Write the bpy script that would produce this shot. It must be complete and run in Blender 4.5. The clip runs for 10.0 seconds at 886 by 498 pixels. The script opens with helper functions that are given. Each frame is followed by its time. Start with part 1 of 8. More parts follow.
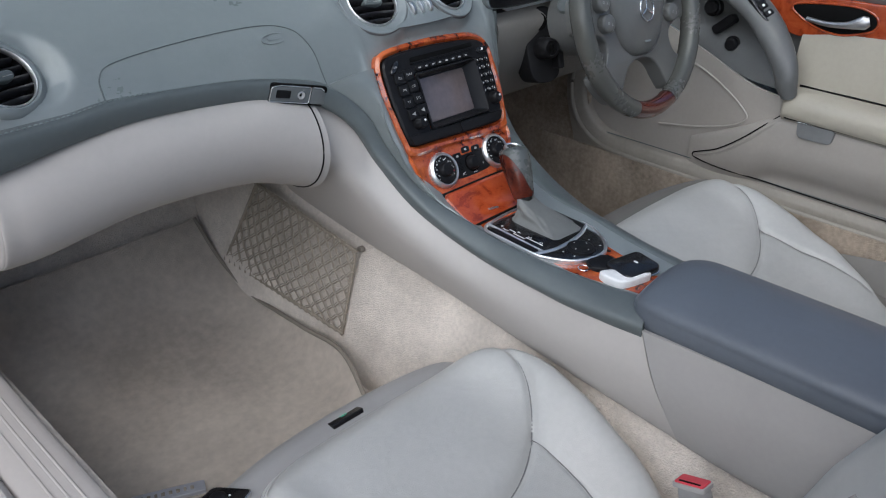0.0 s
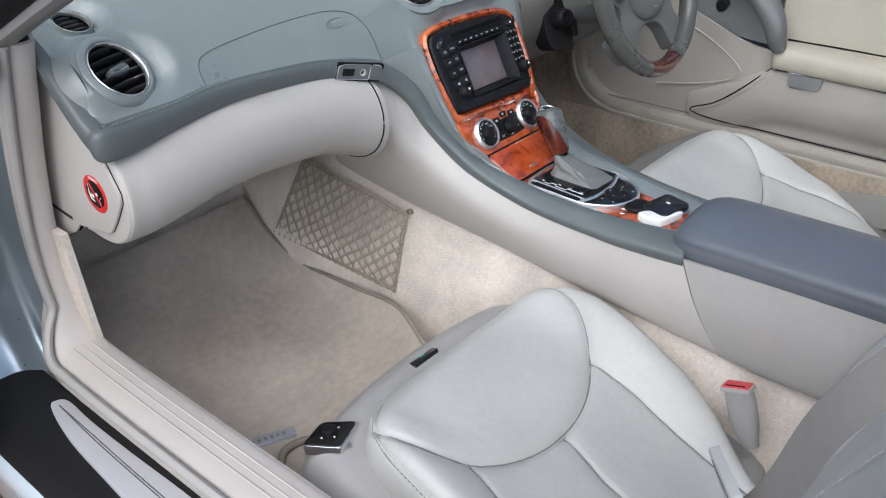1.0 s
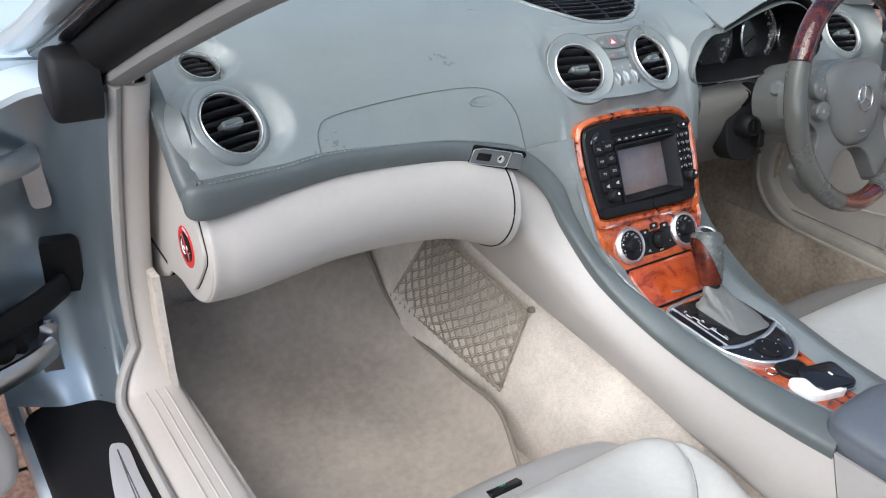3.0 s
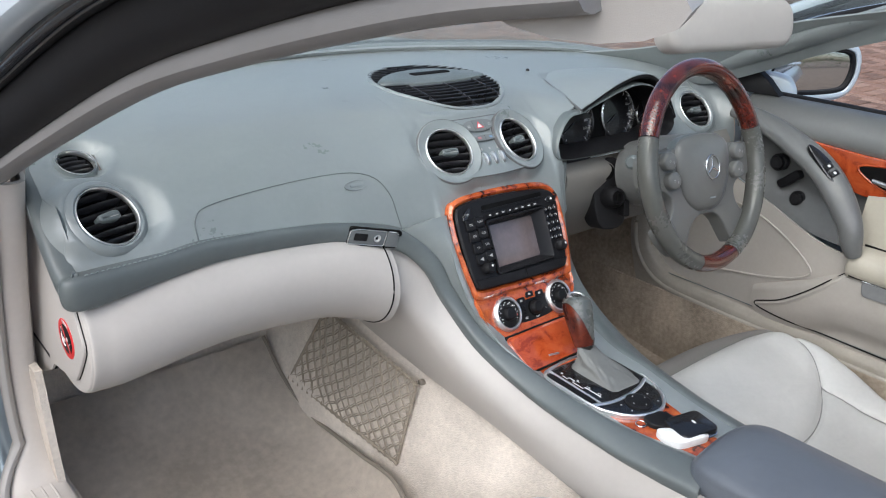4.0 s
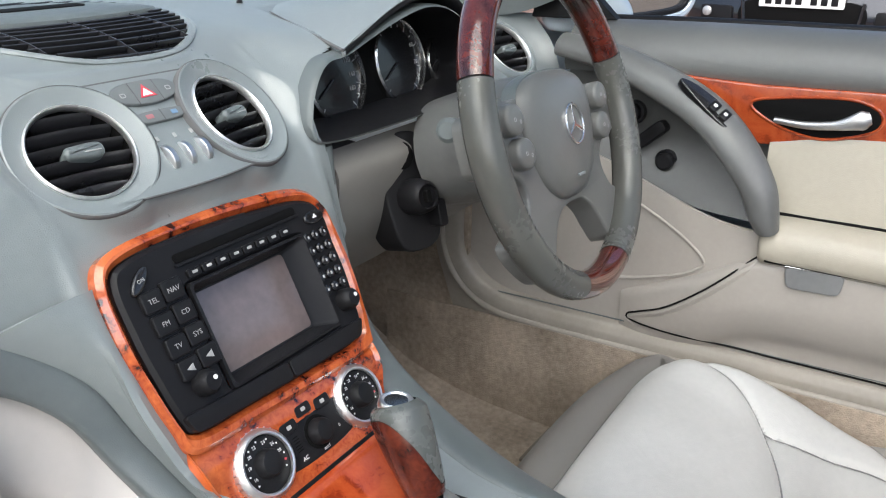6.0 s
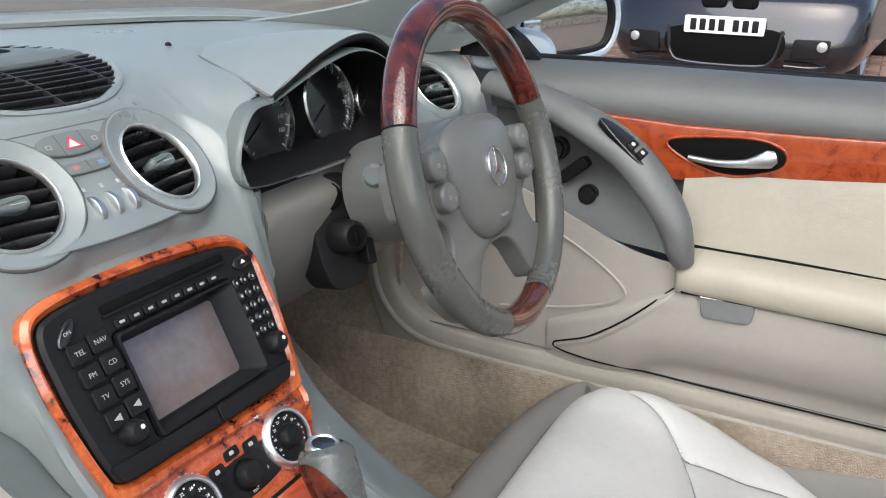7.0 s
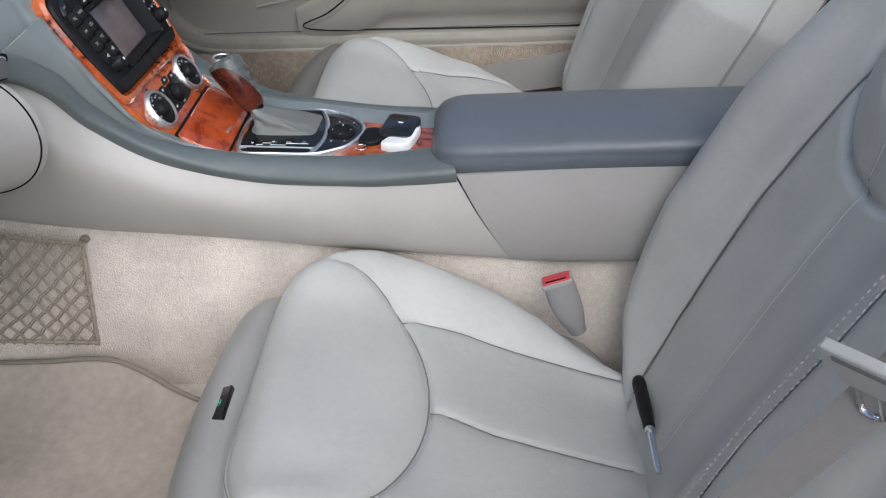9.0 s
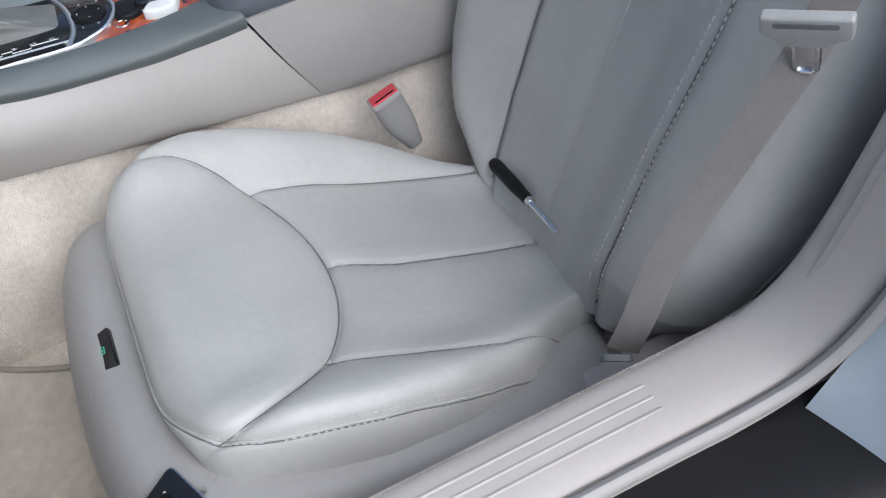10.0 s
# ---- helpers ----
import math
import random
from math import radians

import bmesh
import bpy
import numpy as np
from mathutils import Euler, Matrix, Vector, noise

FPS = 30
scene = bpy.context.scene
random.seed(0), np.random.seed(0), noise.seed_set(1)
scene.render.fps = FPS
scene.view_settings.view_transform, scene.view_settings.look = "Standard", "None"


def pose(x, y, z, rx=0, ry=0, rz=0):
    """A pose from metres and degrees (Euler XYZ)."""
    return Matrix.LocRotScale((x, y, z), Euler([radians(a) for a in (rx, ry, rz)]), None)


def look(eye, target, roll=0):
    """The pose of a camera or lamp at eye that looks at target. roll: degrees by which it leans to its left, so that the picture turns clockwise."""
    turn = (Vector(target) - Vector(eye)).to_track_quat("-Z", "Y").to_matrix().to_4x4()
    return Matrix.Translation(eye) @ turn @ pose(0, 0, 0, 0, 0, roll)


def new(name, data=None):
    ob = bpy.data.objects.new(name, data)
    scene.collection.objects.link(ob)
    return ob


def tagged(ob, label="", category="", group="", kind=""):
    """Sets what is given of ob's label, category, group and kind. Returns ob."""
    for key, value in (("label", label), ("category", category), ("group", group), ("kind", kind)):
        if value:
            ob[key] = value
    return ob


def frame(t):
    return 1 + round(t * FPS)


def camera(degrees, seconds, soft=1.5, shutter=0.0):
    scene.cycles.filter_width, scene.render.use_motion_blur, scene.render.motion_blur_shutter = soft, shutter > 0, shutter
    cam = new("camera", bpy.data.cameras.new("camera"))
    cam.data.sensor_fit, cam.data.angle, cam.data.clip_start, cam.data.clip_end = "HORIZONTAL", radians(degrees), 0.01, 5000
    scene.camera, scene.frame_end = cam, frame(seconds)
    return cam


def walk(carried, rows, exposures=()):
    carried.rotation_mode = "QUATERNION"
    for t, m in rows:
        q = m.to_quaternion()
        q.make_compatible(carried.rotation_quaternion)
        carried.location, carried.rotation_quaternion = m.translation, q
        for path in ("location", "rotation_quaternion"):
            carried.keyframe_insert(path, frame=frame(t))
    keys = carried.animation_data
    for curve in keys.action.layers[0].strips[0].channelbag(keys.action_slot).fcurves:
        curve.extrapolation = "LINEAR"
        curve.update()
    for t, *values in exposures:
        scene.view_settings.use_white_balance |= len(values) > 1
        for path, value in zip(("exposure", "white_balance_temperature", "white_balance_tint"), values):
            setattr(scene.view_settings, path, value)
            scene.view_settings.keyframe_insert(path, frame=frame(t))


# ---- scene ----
cam = camera(55.6, 10.0, 1.1)
PATH = [
    (0, (-0.9, -0.448, 1.185), (0.367, 0.767, 0.228), 1.1),
    (0.5, (-0.972, -0.453, 1.208), (0.393, 0.624, 0.22), 1.2),
    (1, (-1.095, -0.439, 1.219), (0.212, 0.697, 0.219), -1.4),
    (1.5, (-1.128, -0.278, 1.215), (0.176, 0.799, 0.147), -1.5),
    (2, (-1.089, -0.16, 1.175), (0.187, 0.865, 0.026), 1.3),
    (2.5, (-1.014, -0.22, 1.171), (0.137, 0.955, 0.035), 3.8),
    (3, (-0.932, -0.365, 1.239), (0.117, 1.06, 0.305), 3.8),
    (3.2, (-0.922, -0.394, 1.255), (0.14, 1.057, 0.38), 3.6),
    (4.3, (-0.916, -0.45, 1.258), (0.36, 0.901, 0.517), 2.2),
    (4.5, (-0.892, -0.434, 1.25), (0.371, 0.896, 0.451), 1.8),
    (5, (-0.768, -0.34, 1.17), (0.501, 0.941, 0.304), 0.4),
    (5.5, (-0.534, -0.102, 1.091), (0.923, 1.012, 0.292), -0.6),
    (6, (-0.445, -0.039, 1.067), (1.141, 0.941, 0.343), -0.3),
    (6.2, (-0.433, -0.039, 1.078), (1.186, 0.909, 0.386), 0.0),
    (7.3, (-0.484, -0.085, 1.109), (1.189, 0.755, 0.406), 0.8),
    (7.5, (-0.548, -0.12, 1.124), (1.117, 0.717, 0.396), 0.4),
    (8, (-0.772, -0.218, 1.161), (0.874, 0.517, 0.295), -2.9),
    (8.5, (-0.897, -0.147, 1.166), (0.802, 0.217, 0.175), -3.3),
    (9, (-1.034, -0.075, 1.155), (0.587, 0.052, -0.009), -3.4),
    (9.5, (-1.071, -0.032, 1.139), (0.415, -0.074, -0.198), -5.9),
    (10, (-0.988, 0.106, 1.109), (0.292, -0.371, -0.352), -8.2),
]
walk(cam, [(t, look(eye, target, roll)) for t, eye, target, roll in PATH], [(0, -0.3, 5850, 10), (0.5, -0.05, 5900, 10), (1.0, 0.2, 6000, 10), (1.5, 0.33, 6050, 10), (3, 0.44, 6100, 10), (4.5, 0.32, 6200, 10), (5.5, 0.32, 6250, 10), (6.1, 0.6, 6300, 10), (7.5, 0.5, 6400, 10), (8.5, 0.18, 6200, 10), (9.5, -0.04, 5950, 10), (10, 0.06, 5900, 10)])

# world and light: a bright overcast day
world = bpy.data.worlds.new("sky")
scene.world = world
world.use_nodes = True
wn = world.node_tree
sky = wn.nodes.new("ShaderNodeTexSky")
sky.sky_type = "NISHITA"
sky.sun_disc = False
sky.sun_elevation = radians(50)
sky.sun_rotation = radians(247)
sky.dust_density = 3.0
sky.air_density = 1.0
sky.ozone_density = 1.0
wn.links.new(sky.outputs[0], wn.nodes["Background"].inputs[0])
wn.nodes["Background"].inputs[1].default_value = 0.15
sun = new("sun", bpy.data.lights.new("sun", "SUN"))
sun.data.energy = 2.7
sun.data.angle = radians(75)
sun.data.color = (1.0, 0.97, 0.94)
sun.matrix_world = look((-4.7, -2.0, 4.8), (0, 0, 0))

# ---- materials ----


def mat(name, col, rough=0.5, metal=0.0, grain=0.0, grain_scale=900.0, vary=0.06, vary_scale=9.0, coat=0.0, kind="noise", spec=0.5, wrinkle=0.0):
    m = bpy.data.materials.new(name)
    m.use_nodes = True
    t = m.node_tree
    b = t.nodes["Principled BSDF"]
    b.inputs["Roughness"].default_value = rough
    b.inputs["Metallic"].default_value = metal
    b.inputs["Coat Weight"].default_value = coat
    b.inputs["Specular IOR Level"].default_value = spec
    co = t.nodes.new("ShaderNodeTexCoord").outputs["Object"]
    n = t.nodes.new("ShaderNodeTexNoise")
    n.inputs["Scale"].default_value, n.inputs["Detail"].default_value = vary_scale, 6
    t.links.new(co, n.inputs["Vector"])
    n2 = t.nodes.new("ShaderNodeTexNoise")
    n2.inputs["Scale"].default_value, n2.inputs["Detail"].default_value = vary_scale * 14, 3
    t.links.new(co, n2.inputs["Vector"])
    add = t.nodes.new("ShaderNodeMath")
    add.operation = "MULTIPLY_ADD"
    add.inputs[1].default_value = 0.45
    t.links.new(n2.outputs["Fac"], add.inputs[0])
    t.links.new(n.outputs["Fac"], add.inputs[2])
    ramp = t.nodes.new("ShaderNodeMapRange")
    ramp.inputs[1].default_value, ramp.inputs[2].default_value = 0.45, 1.0
    ramp.inputs[3].default_value, ramp.inputs[4].default_value = 1 - vary * 2.2, 1 + vary * 2.2
    t.links.new(add.outputs[0], ramp.inputs[0])
    mul = t.nodes.new("ShaderNodeVectorMath")
    mul.operation = "SCALE"
    mul.inputs[0].default_value = col
    t.links.new(ramp.outputs[0], mul.inputs["Scale"])
    t.links.new(mul.outputs[0], b.inputs["Base Color"])
    rr = t.nodes.new("ShaderNodeMapRange")
    rr.inputs[1].default_value, rr.inputs[2].default_value = 0.3, 1.1
    uneven = 0.01 if coat else 0.07
    rr.inputs[3].default_value, rr.inputs[4].default_value = max(rough - uneven, 0.02), min(rough + uneven, 1)
    t.links.new(add.outputs[0], rr.inputs[0])
    t.links.new(rr.outputs[0], b.inputs["Roughness"])
    if grain:
        if kind == "leather":
            g = t.nodes.new("ShaderNodeTexVoronoi")
            g.feature = "DISTANCE_TO_EDGE"
            out = g.outputs["Distance"]
        else:
            g = t.nodes.new("ShaderNodeTexNoise")
            g.inputs["Detail"].default_value = 4
            out = g.outputs["Fac"]
        g.inputs["Scale"].default_value = grain_scale
        t.links.new(co, g.inputs["Vector"])
        bump = t.nodes.new("ShaderNodeBump")
        bump.inputs["Strength"].default_value = grain
        bump.inputs["Distance"].default_value = 0.0006 if kind != "pile" else 0.003
        t.links.new(out, bump.inputs["Height"])
        if wrinkle:
            wn_ = t.nodes.new("ShaderNodeTexNoise")
            wn_.inputs["Scale"].default_value, wn_.inputs["Detail"].default_value, wn_.inputs["Distortion"].default_value = 14, 4, 1.2
            t.links.new(co, wn_.inputs["Vector"])
            soft_bump = t.nodes.new("ShaderNodeBump")
            soft_bump.inputs["Strength"].default_value, soft_bump.inputs["Distance"].default_value = wrinkle, 0.012
            t.links.new(wn_.outputs["Fac"], soft_bump.inputs["Height"])
            t.links.new(soft_bump.outputs[0], bump.inputs["Normal"])
        t.links.new(bump.outputs[0], b.inputs["Normal"])
    return m


def burl(name, dark, mid, light, rough=0.18):
    m = mat(name, mid, rough, coat=0.8)
    t = m.node_tree
    b = t.nodes["Principled BSDF"]
    b.inputs["Coat Roughness"].default_value = 0.06
    co = t.nodes.new("ShaderNodeTexCoord").outputs["Object"]
    n = t.nodes.new("ShaderNodeTexNoise")
    n.inputs["Scale"].default_value, n.inputs["Detail"].default_value, n.inputs["Distortion"].default_value = 26, 9, 1.6
    t.links.new(co, n.inputs["Vector"])
    w = t.nodes.new("ShaderNodeTexNoise")
    w.inputs["Scale"].default_value, w.inputs["Detail"].default_value, w.inputs["Distortion"].default_value = 120, 5, 2.5
    t.links.new(co, w.inputs["Vector"])
    a = t.nodes.new("ShaderNodeMath")
    a.operation = "MULTIPLY_ADD"
    a.inputs[1].default_value = 0.35
    t.links.new(w.outputs["Fac"], a.inputs[0])
    t.links.new(n.outputs["Fac"], a.inputs[2])
    r = t.nodes.new("ShaderNodeValToRGB")
    e = r.color_ramp.elements
    e[0].position, e[0].color = 0.53, (*dark, 1)
    e[1].position, e[1].color = 0.86, (*light, 1)
    k = e.new(0.62)
    k.color = (*mid, 1)
    t.links.new(a.outputs[0], r.inputs[0])
    t.links.new(r.outputs[0], b.inputs["Base Color"])
    return m


def glass(name, col=(0.9, 0.95, 0.93), rough=0.0):
    m = bpy.data.materials.new(name)
    m.use_nodes = True
    b = m.node_tree.nodes["Principled BSDF"]
    b.inputs["Base Color"].default_value = (*col, 1)
    b.inputs["Transmission Weight"].default_value = 1
    b.inputs["Roughness"].default_value = rough
    b.inputs["IOR"].default_value = 1.45
    return m


GREY = mat("grey_leather", (0.190, 0.213, 0.212), 0.31, grain=0.35, grain_scale=700, kind="leather", vary=0.03, wrinkle=0.08, spec=0.85)
RAIL = mat("dark_grey_leather", (0.105, 0.122, 0.122), 0.38, grain=0.35, grain_scale=700, kind="leather", vary=0.04)
ARM = mat("blue_grey_leather", (0.11, 0.125, 0.145), 0.34, grain=0.4, grain_scale=650, kind="leather", vary=0.04, wrinkle=0.1)
SEAT = mat("pale_grey_leather", (0.430, 0.432, 0.410), 0.33, grain=0.4, grain_scale=520, kind="leather", vary=0.035, wrinkle=0.12)
SEATB = mat("pale_grey_perforated_leather", (0.405, 0.408, 0.388), 0.36, grain=0.6, grain_scale=420, kind="leather", vary=0.035, wrinkle=0.14)
BEIGE = mat("beige_plastic", (0.445, 0.422, 0.392), 0.45, grain=0.2, grain_scale=1500, vary=0.02)
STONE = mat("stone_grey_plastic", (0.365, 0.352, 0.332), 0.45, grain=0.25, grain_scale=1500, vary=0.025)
SILLM = mat("pale_sill_plastic", (0.495, 0.462, 0.425), 0.42, grain=0.25, grain_scale=1500, vary=0.025)
DOORG = mat("door_grey_leather", (0.118, 0.122, 0.118), 0.38, grain=0.3, grain_scale=600, kind="leather", vary=0.04, wrinkle=0.06)
# beige plastic darkened to carry the dimmer light on the driver's door
DOORB = mat("shaded_door_beige_plastic", (0.365, 0.340, 0.302), 0.45, grain=0.2, grain_scale=1500, vary=0.03)
# lower plastic on the driver's side, with its shade put into the colour
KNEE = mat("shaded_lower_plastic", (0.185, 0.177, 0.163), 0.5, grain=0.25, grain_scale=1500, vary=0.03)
# the pale sill plastic again, darkened to hold the driver's side's shade
SILLD = mat("shaded_sill_plastic", (0.30, 0.275, 0.235), 0.42, grain=0.25, grain_scale=1500, vary=0.06)
CREAM = mat("cream_leather", (0.375, 0.348, 0.282), 0.42, grain=0.35, grain_scale=520, kind="leather", vary=0.03, wrinkle=0.12)
CARPET = mat("beige_carpet", (0.67, 0.61, 0.535), 0.95, grain=1.0, grain_scale=420, kind="pile", vary=0.10, vary_scale=11, spec=0.1)
MATT = mat("taupe_floor_mat", (0.55, 0.495, 0.425), 0.95, grain=1.0, grain_scale=900, kind="pile", vary=0.12, vary_scale=5, spec=0.1)
PIPE = mat("mat_piping", (0.22, 0.195, 0.16), 0.8, grain=0.5)
BURL = burl("burr_walnut", (0.030, 0.006, 0.003), (0.31, 0.050, 0.013), (0.52, 0.12, 0.028))
WOODD = burl("dark_polished_wood", (0.012, 0.003, 0.002), (0.050, 0.007, 0.004), (0.10, 0.016, 0.008), 0.10)
FLAPM = burl("plain_walnut", (0.22, 0.028, 0.009), (0.34, 0.052, 0.014), (0.42, 0.075, 0.02), 0.10)
DOORW = burl("door_walnut", (0.20, 0.030, 0.009), (0.30, 0.048, 0.013), (0.36, 0.070, 0.02), 0.14)
BLACK = mat("black_plastic", (0.009, 0.009, 0.010), 0.45, grain=0.2, grain_scale=1800, vary=0.05, spec=0.22)
GLOSSK = mat("gloss_black", (0.012, 0.012, 0.013), 0.16, coat=0.3, vary=0.02)
SLAT = mat("vent_slat_black", (0.022, 0.022, 0.024), 0.30, vary=0.03)
VOID = mat("black_recess", (0.004, 0.004, 0.004), 0.7, spec=0.1)
RUBBER = mat("black_rubber", (0.011, 0.011, 0.012), 0.55, grain=0.3, vary=0.06, spec=0.25)
CHROME = mat("satin_chrome", (0.74, 0.74, 0.74), 0.2, 1.0, vary=0.02)
STEEL = mat("brushed_aluminium", (0.60, 0.61, 0.62), 0.34, 1.0, grain=0.1, grain_scale=600, vary=0.03)
PLATE = mat("pale_brushed_aluminium", (0.60, 0.60, 0.615), 0.42, 0.35, grain=0.1, grain_scale=700, vary=0.02)
PAINT = mat("silver_blue_paint", (0.62, 0.71, 0.77), 0.28, 0.15, coat=0.8, vary=0.02)
# the body's silver-blue, darker and more metallic on the hinge pillar
JAMB = mat("darker_silver_blue_paint", (0.36, 0.42, 0.455), 0.28, 0.6, coat=0.5, vary=0.015)
BASEM = mat("grey_seat_plastic", (0.31, 0.305, 0.295), 0.42, grain=0.25, grain_scale=1500, vary=0.03)
PILL = mat("grey_pillar_plastic", (0.21, 0.205, 0.20), 0.5, grain=0.3, grain_scale=1200, vary=0.03)
KEYM = mat("dim_key_print", (0.36, 0.36, 0.35), 0.5)
WHITEM = mat("white_print", (0.78, 0.78, 0.76), 0.5)
# the pinkish base holds part of the reflection seen in the dark glass
LILAC = mat("dark_glass_display", (0.115, 0.092, 0.090), 0.14, spec=1.0, vary=0.12, vary_scale=9)
REDP = mat("red_plastic", (0.62, 0.06, 0.08), 0.35, vary=0.04)
REDD = mat("sticker_red", (0.62, 0.03, 0.03), 0.4, vary=0.03)
NETM = mat("net_cord", (0.29, 0.25, 0.195), 0.8, grain=0.8, grain_scale=1200, vary=0.1)
BELT = mat("belt_webbing", (0.225, 0.212, 0.198), 0.75, grain=0.8, grain_scale=900, vary=0.05)
THREAD = mat("pale_thread", (0.70, 0.68, 0.64), 0.8, vary=0.05)
THREADG = mat("grey_thread", (0.22, 0.25, 0.25), 0.8, vary=0.05)
CREASE = mat("panel_gap", (0.008, 0.008, 0.008), 0.8, spec=0.1)
SWITCH = mat("switch_grey_plastic", (0.135, 0.148, 0.148), 0.42, grain=0.1, vary=0.02)
SEAM = mat("sewn_crease", (0.17, 0.17, 0.165), 0.7)
KNOBG = mat("glossy_grey_leather", (0.088, 0.096, 0.090), 0.27, grain=0.06, grain_scale=700, kind="leather", vary=0.05)
BOOTM = mat("soft_grey_leather", (0.150, 0.154, 0.145), 0.45, grain=0.35, grain_scale=700, kind="leather", vary=0.06, wrinkle=0.15)
THREADC = mat("cushion_thread", (0.50, 0.49, 0.46), 0.8, vary=0.05)
SEAMD = mat("deep_sewn_crease", (0.10, 0.10, 0.10), 0.8)
KNOBW = burl("worn_polished_wood", (0.012, 0.003, 0.002), (0.050, 0.009, 0.005), (0.11, 0.020, 0.009), 0.22)
KNOBW.node_tree.nodes["Principled BSDF"].inputs["Coat Weight"].default_value = 0.4
KNOBW.node_tree.nodes["Principled BSDF"].inputs["Specular IOR Level"].default_value = 0.22
WHEEL = mat("wheel_leather", (0.122, 0.124, 0.116), 0.34, grain=0.16, grain_scale=600, kind="leather", vary=0.035, vary_scale=12)
WORN = mat("worn_rim_leather", (0.082, 0.084, 0.075), 0.26, grain=0.05, grain_scale=500, kind="leather", vary=0.03, vary_scale=12)
HANDLE = mat("warm_grey_leather", (0.105, 0.108, 0.104), 0.34, grain=0.3, grain_scale=600, kind="leather", vary=0.05)
# driver's carpet: brown stains and wear, with the footwell's shade mixed in
DRUG = mat("brown_worn_shaded_carpet", (0.40, 0.335, 0.265), 0.95, grain=1.0, grain_scale=420, kind="pile", vary=0.22, vary_scale=8, spec=0.1)
RIM = mat("bright_satin_metal", (0.90, 0.90, 0.89), 0.38, 1.0, vary=0.02)
WGLASS = glass("windscreen_glass")
GREEN = mat("green_print", (0.06, 0.42, 0.25), 0.4)
MIRROR = mat("mirror_silver", (0.85, 0.87, 0.88), 0.02, 1.0, vary=0.0)

# ---- mesh helpers ----


def cr(pts, n):
    """n points on a smooth curve through pts."""
    p = np.array(pts, float)
    if len(p) == 2:
        return p[0] + (p[1] - p[0]) * np.linspace(0, 1, n)[:, None]
    q = np.vstack([2 * p[0] - p[1], p, 2 * p[-1] - p[-2]])
    t = np.linspace(0, len(p) - 1, n)
    i = np.minimum(t.astype(int), len(p) - 2)
    f = (t - i)[:, None]
    a, b, c, d = q[i], q[i + 1], q[i + 2], q[i + 3]
    return 0.5 * (2 * b + (c - a) * f + (2 * a - 5 * b + 4 * c - d) * f**2 + (3 * b - a - 3 * c + d) * f**3)


def sheet(rows, nu, nv):
    """A smooth grid through rows of points."""
    g = np.array([cr(r, nv) for r in rows])
    return np.stack([cr(g[:, j], nu) for j in range(nv)], 1)


def thing(name, base, label, category, group="", kind=""):
    ob = new(name)
    ob.empty_display_size = 0.02
    ob.location = base
    return tagged(ob, label, category, group, kind)


def part(name, data, material, parent=None, label="", sharp=40):
    """Links verts and faces, or a bmesh, given in world places, as one mesh object under a thing or a part."""
    me = bpy.data.meshes.new(name)
    if isinstance(data, bmesh.types.BMesh):
        data.to_mesh(me)
        data.free()
    else:
        me.from_pydata([tuple(map(float, v)) for v in data[0]], [], [tuple(map(int, f)) for f in data[1]])
    me.polygons.foreach_set("use_smooth", [True] * len(me.polygons))
    if sharp:
        me.set_sharp_from_angle(angle=radians(sharp))
    me.materials.append(material)
    ob = new(name, me)
    if parent is not None:
        ob.parent = parent
        if parent.type == "EMPTY":
            ob.location = -parent.location
    if label:
        ob["label"] = label
    return ob


def join(*datas):
    vs, fs, k = [], [], 0
    for v, f in datas:
        vs += list(v)
        fs += [[i + k for i in q] for q in f]
        k += len(v)
    return vs, fs


def gridfaces(nu, nv, flip=False, keep=None, wrap=False):
    fs = []
    for i in range(nu - 1):
        for j in range(nv if wrap else nv - 1):
            if keep is not None and not keep[i, j]:
                continue
            jj = (j + 1) % nv
            q = [i * nv + j, i * nv + jj, (i + 1) * nv + jj, (i + 1) * nv + j]
            fs.append(q[::-1] if flip else q)
    return fs


def normals(P):
    du, dv = np.gradient(P, axis=0), np.gradient(P, axis=1)
    n = np.cross(du, dv)
    return n / np.maximum(np.linalg.norm(n, axis=2, keepdims=True), 1e-9)


def solid(P, thick):
    """A grid with thickness, given behind its face (the side of du x dv)."""
    nu, nv = P.shape[:2]
    Q = P - normals(P) * thick
    v = np.concatenate([P.reshape(-1, 3), Q.reshape(-1, 3)])
    k = nu * nv
    f = gridfaces(nu, nv, True) + [[a + k for a in q] for q in gridfaces(nu, nv)]
    edge = [i * nv for i in range(nu)] + [(nu - 1) * nv + j for j in range(1, nv)]
    edge += [i * nv + nv - 1 for i in range(nu - 2, -1, -1)] + [j for j in range(nv - 2, 0, -1)]
    for a, b in zip(edge, edge[1:] + edge[:1]):
        f.append([a, a + k, b + k, b])
    return v, f


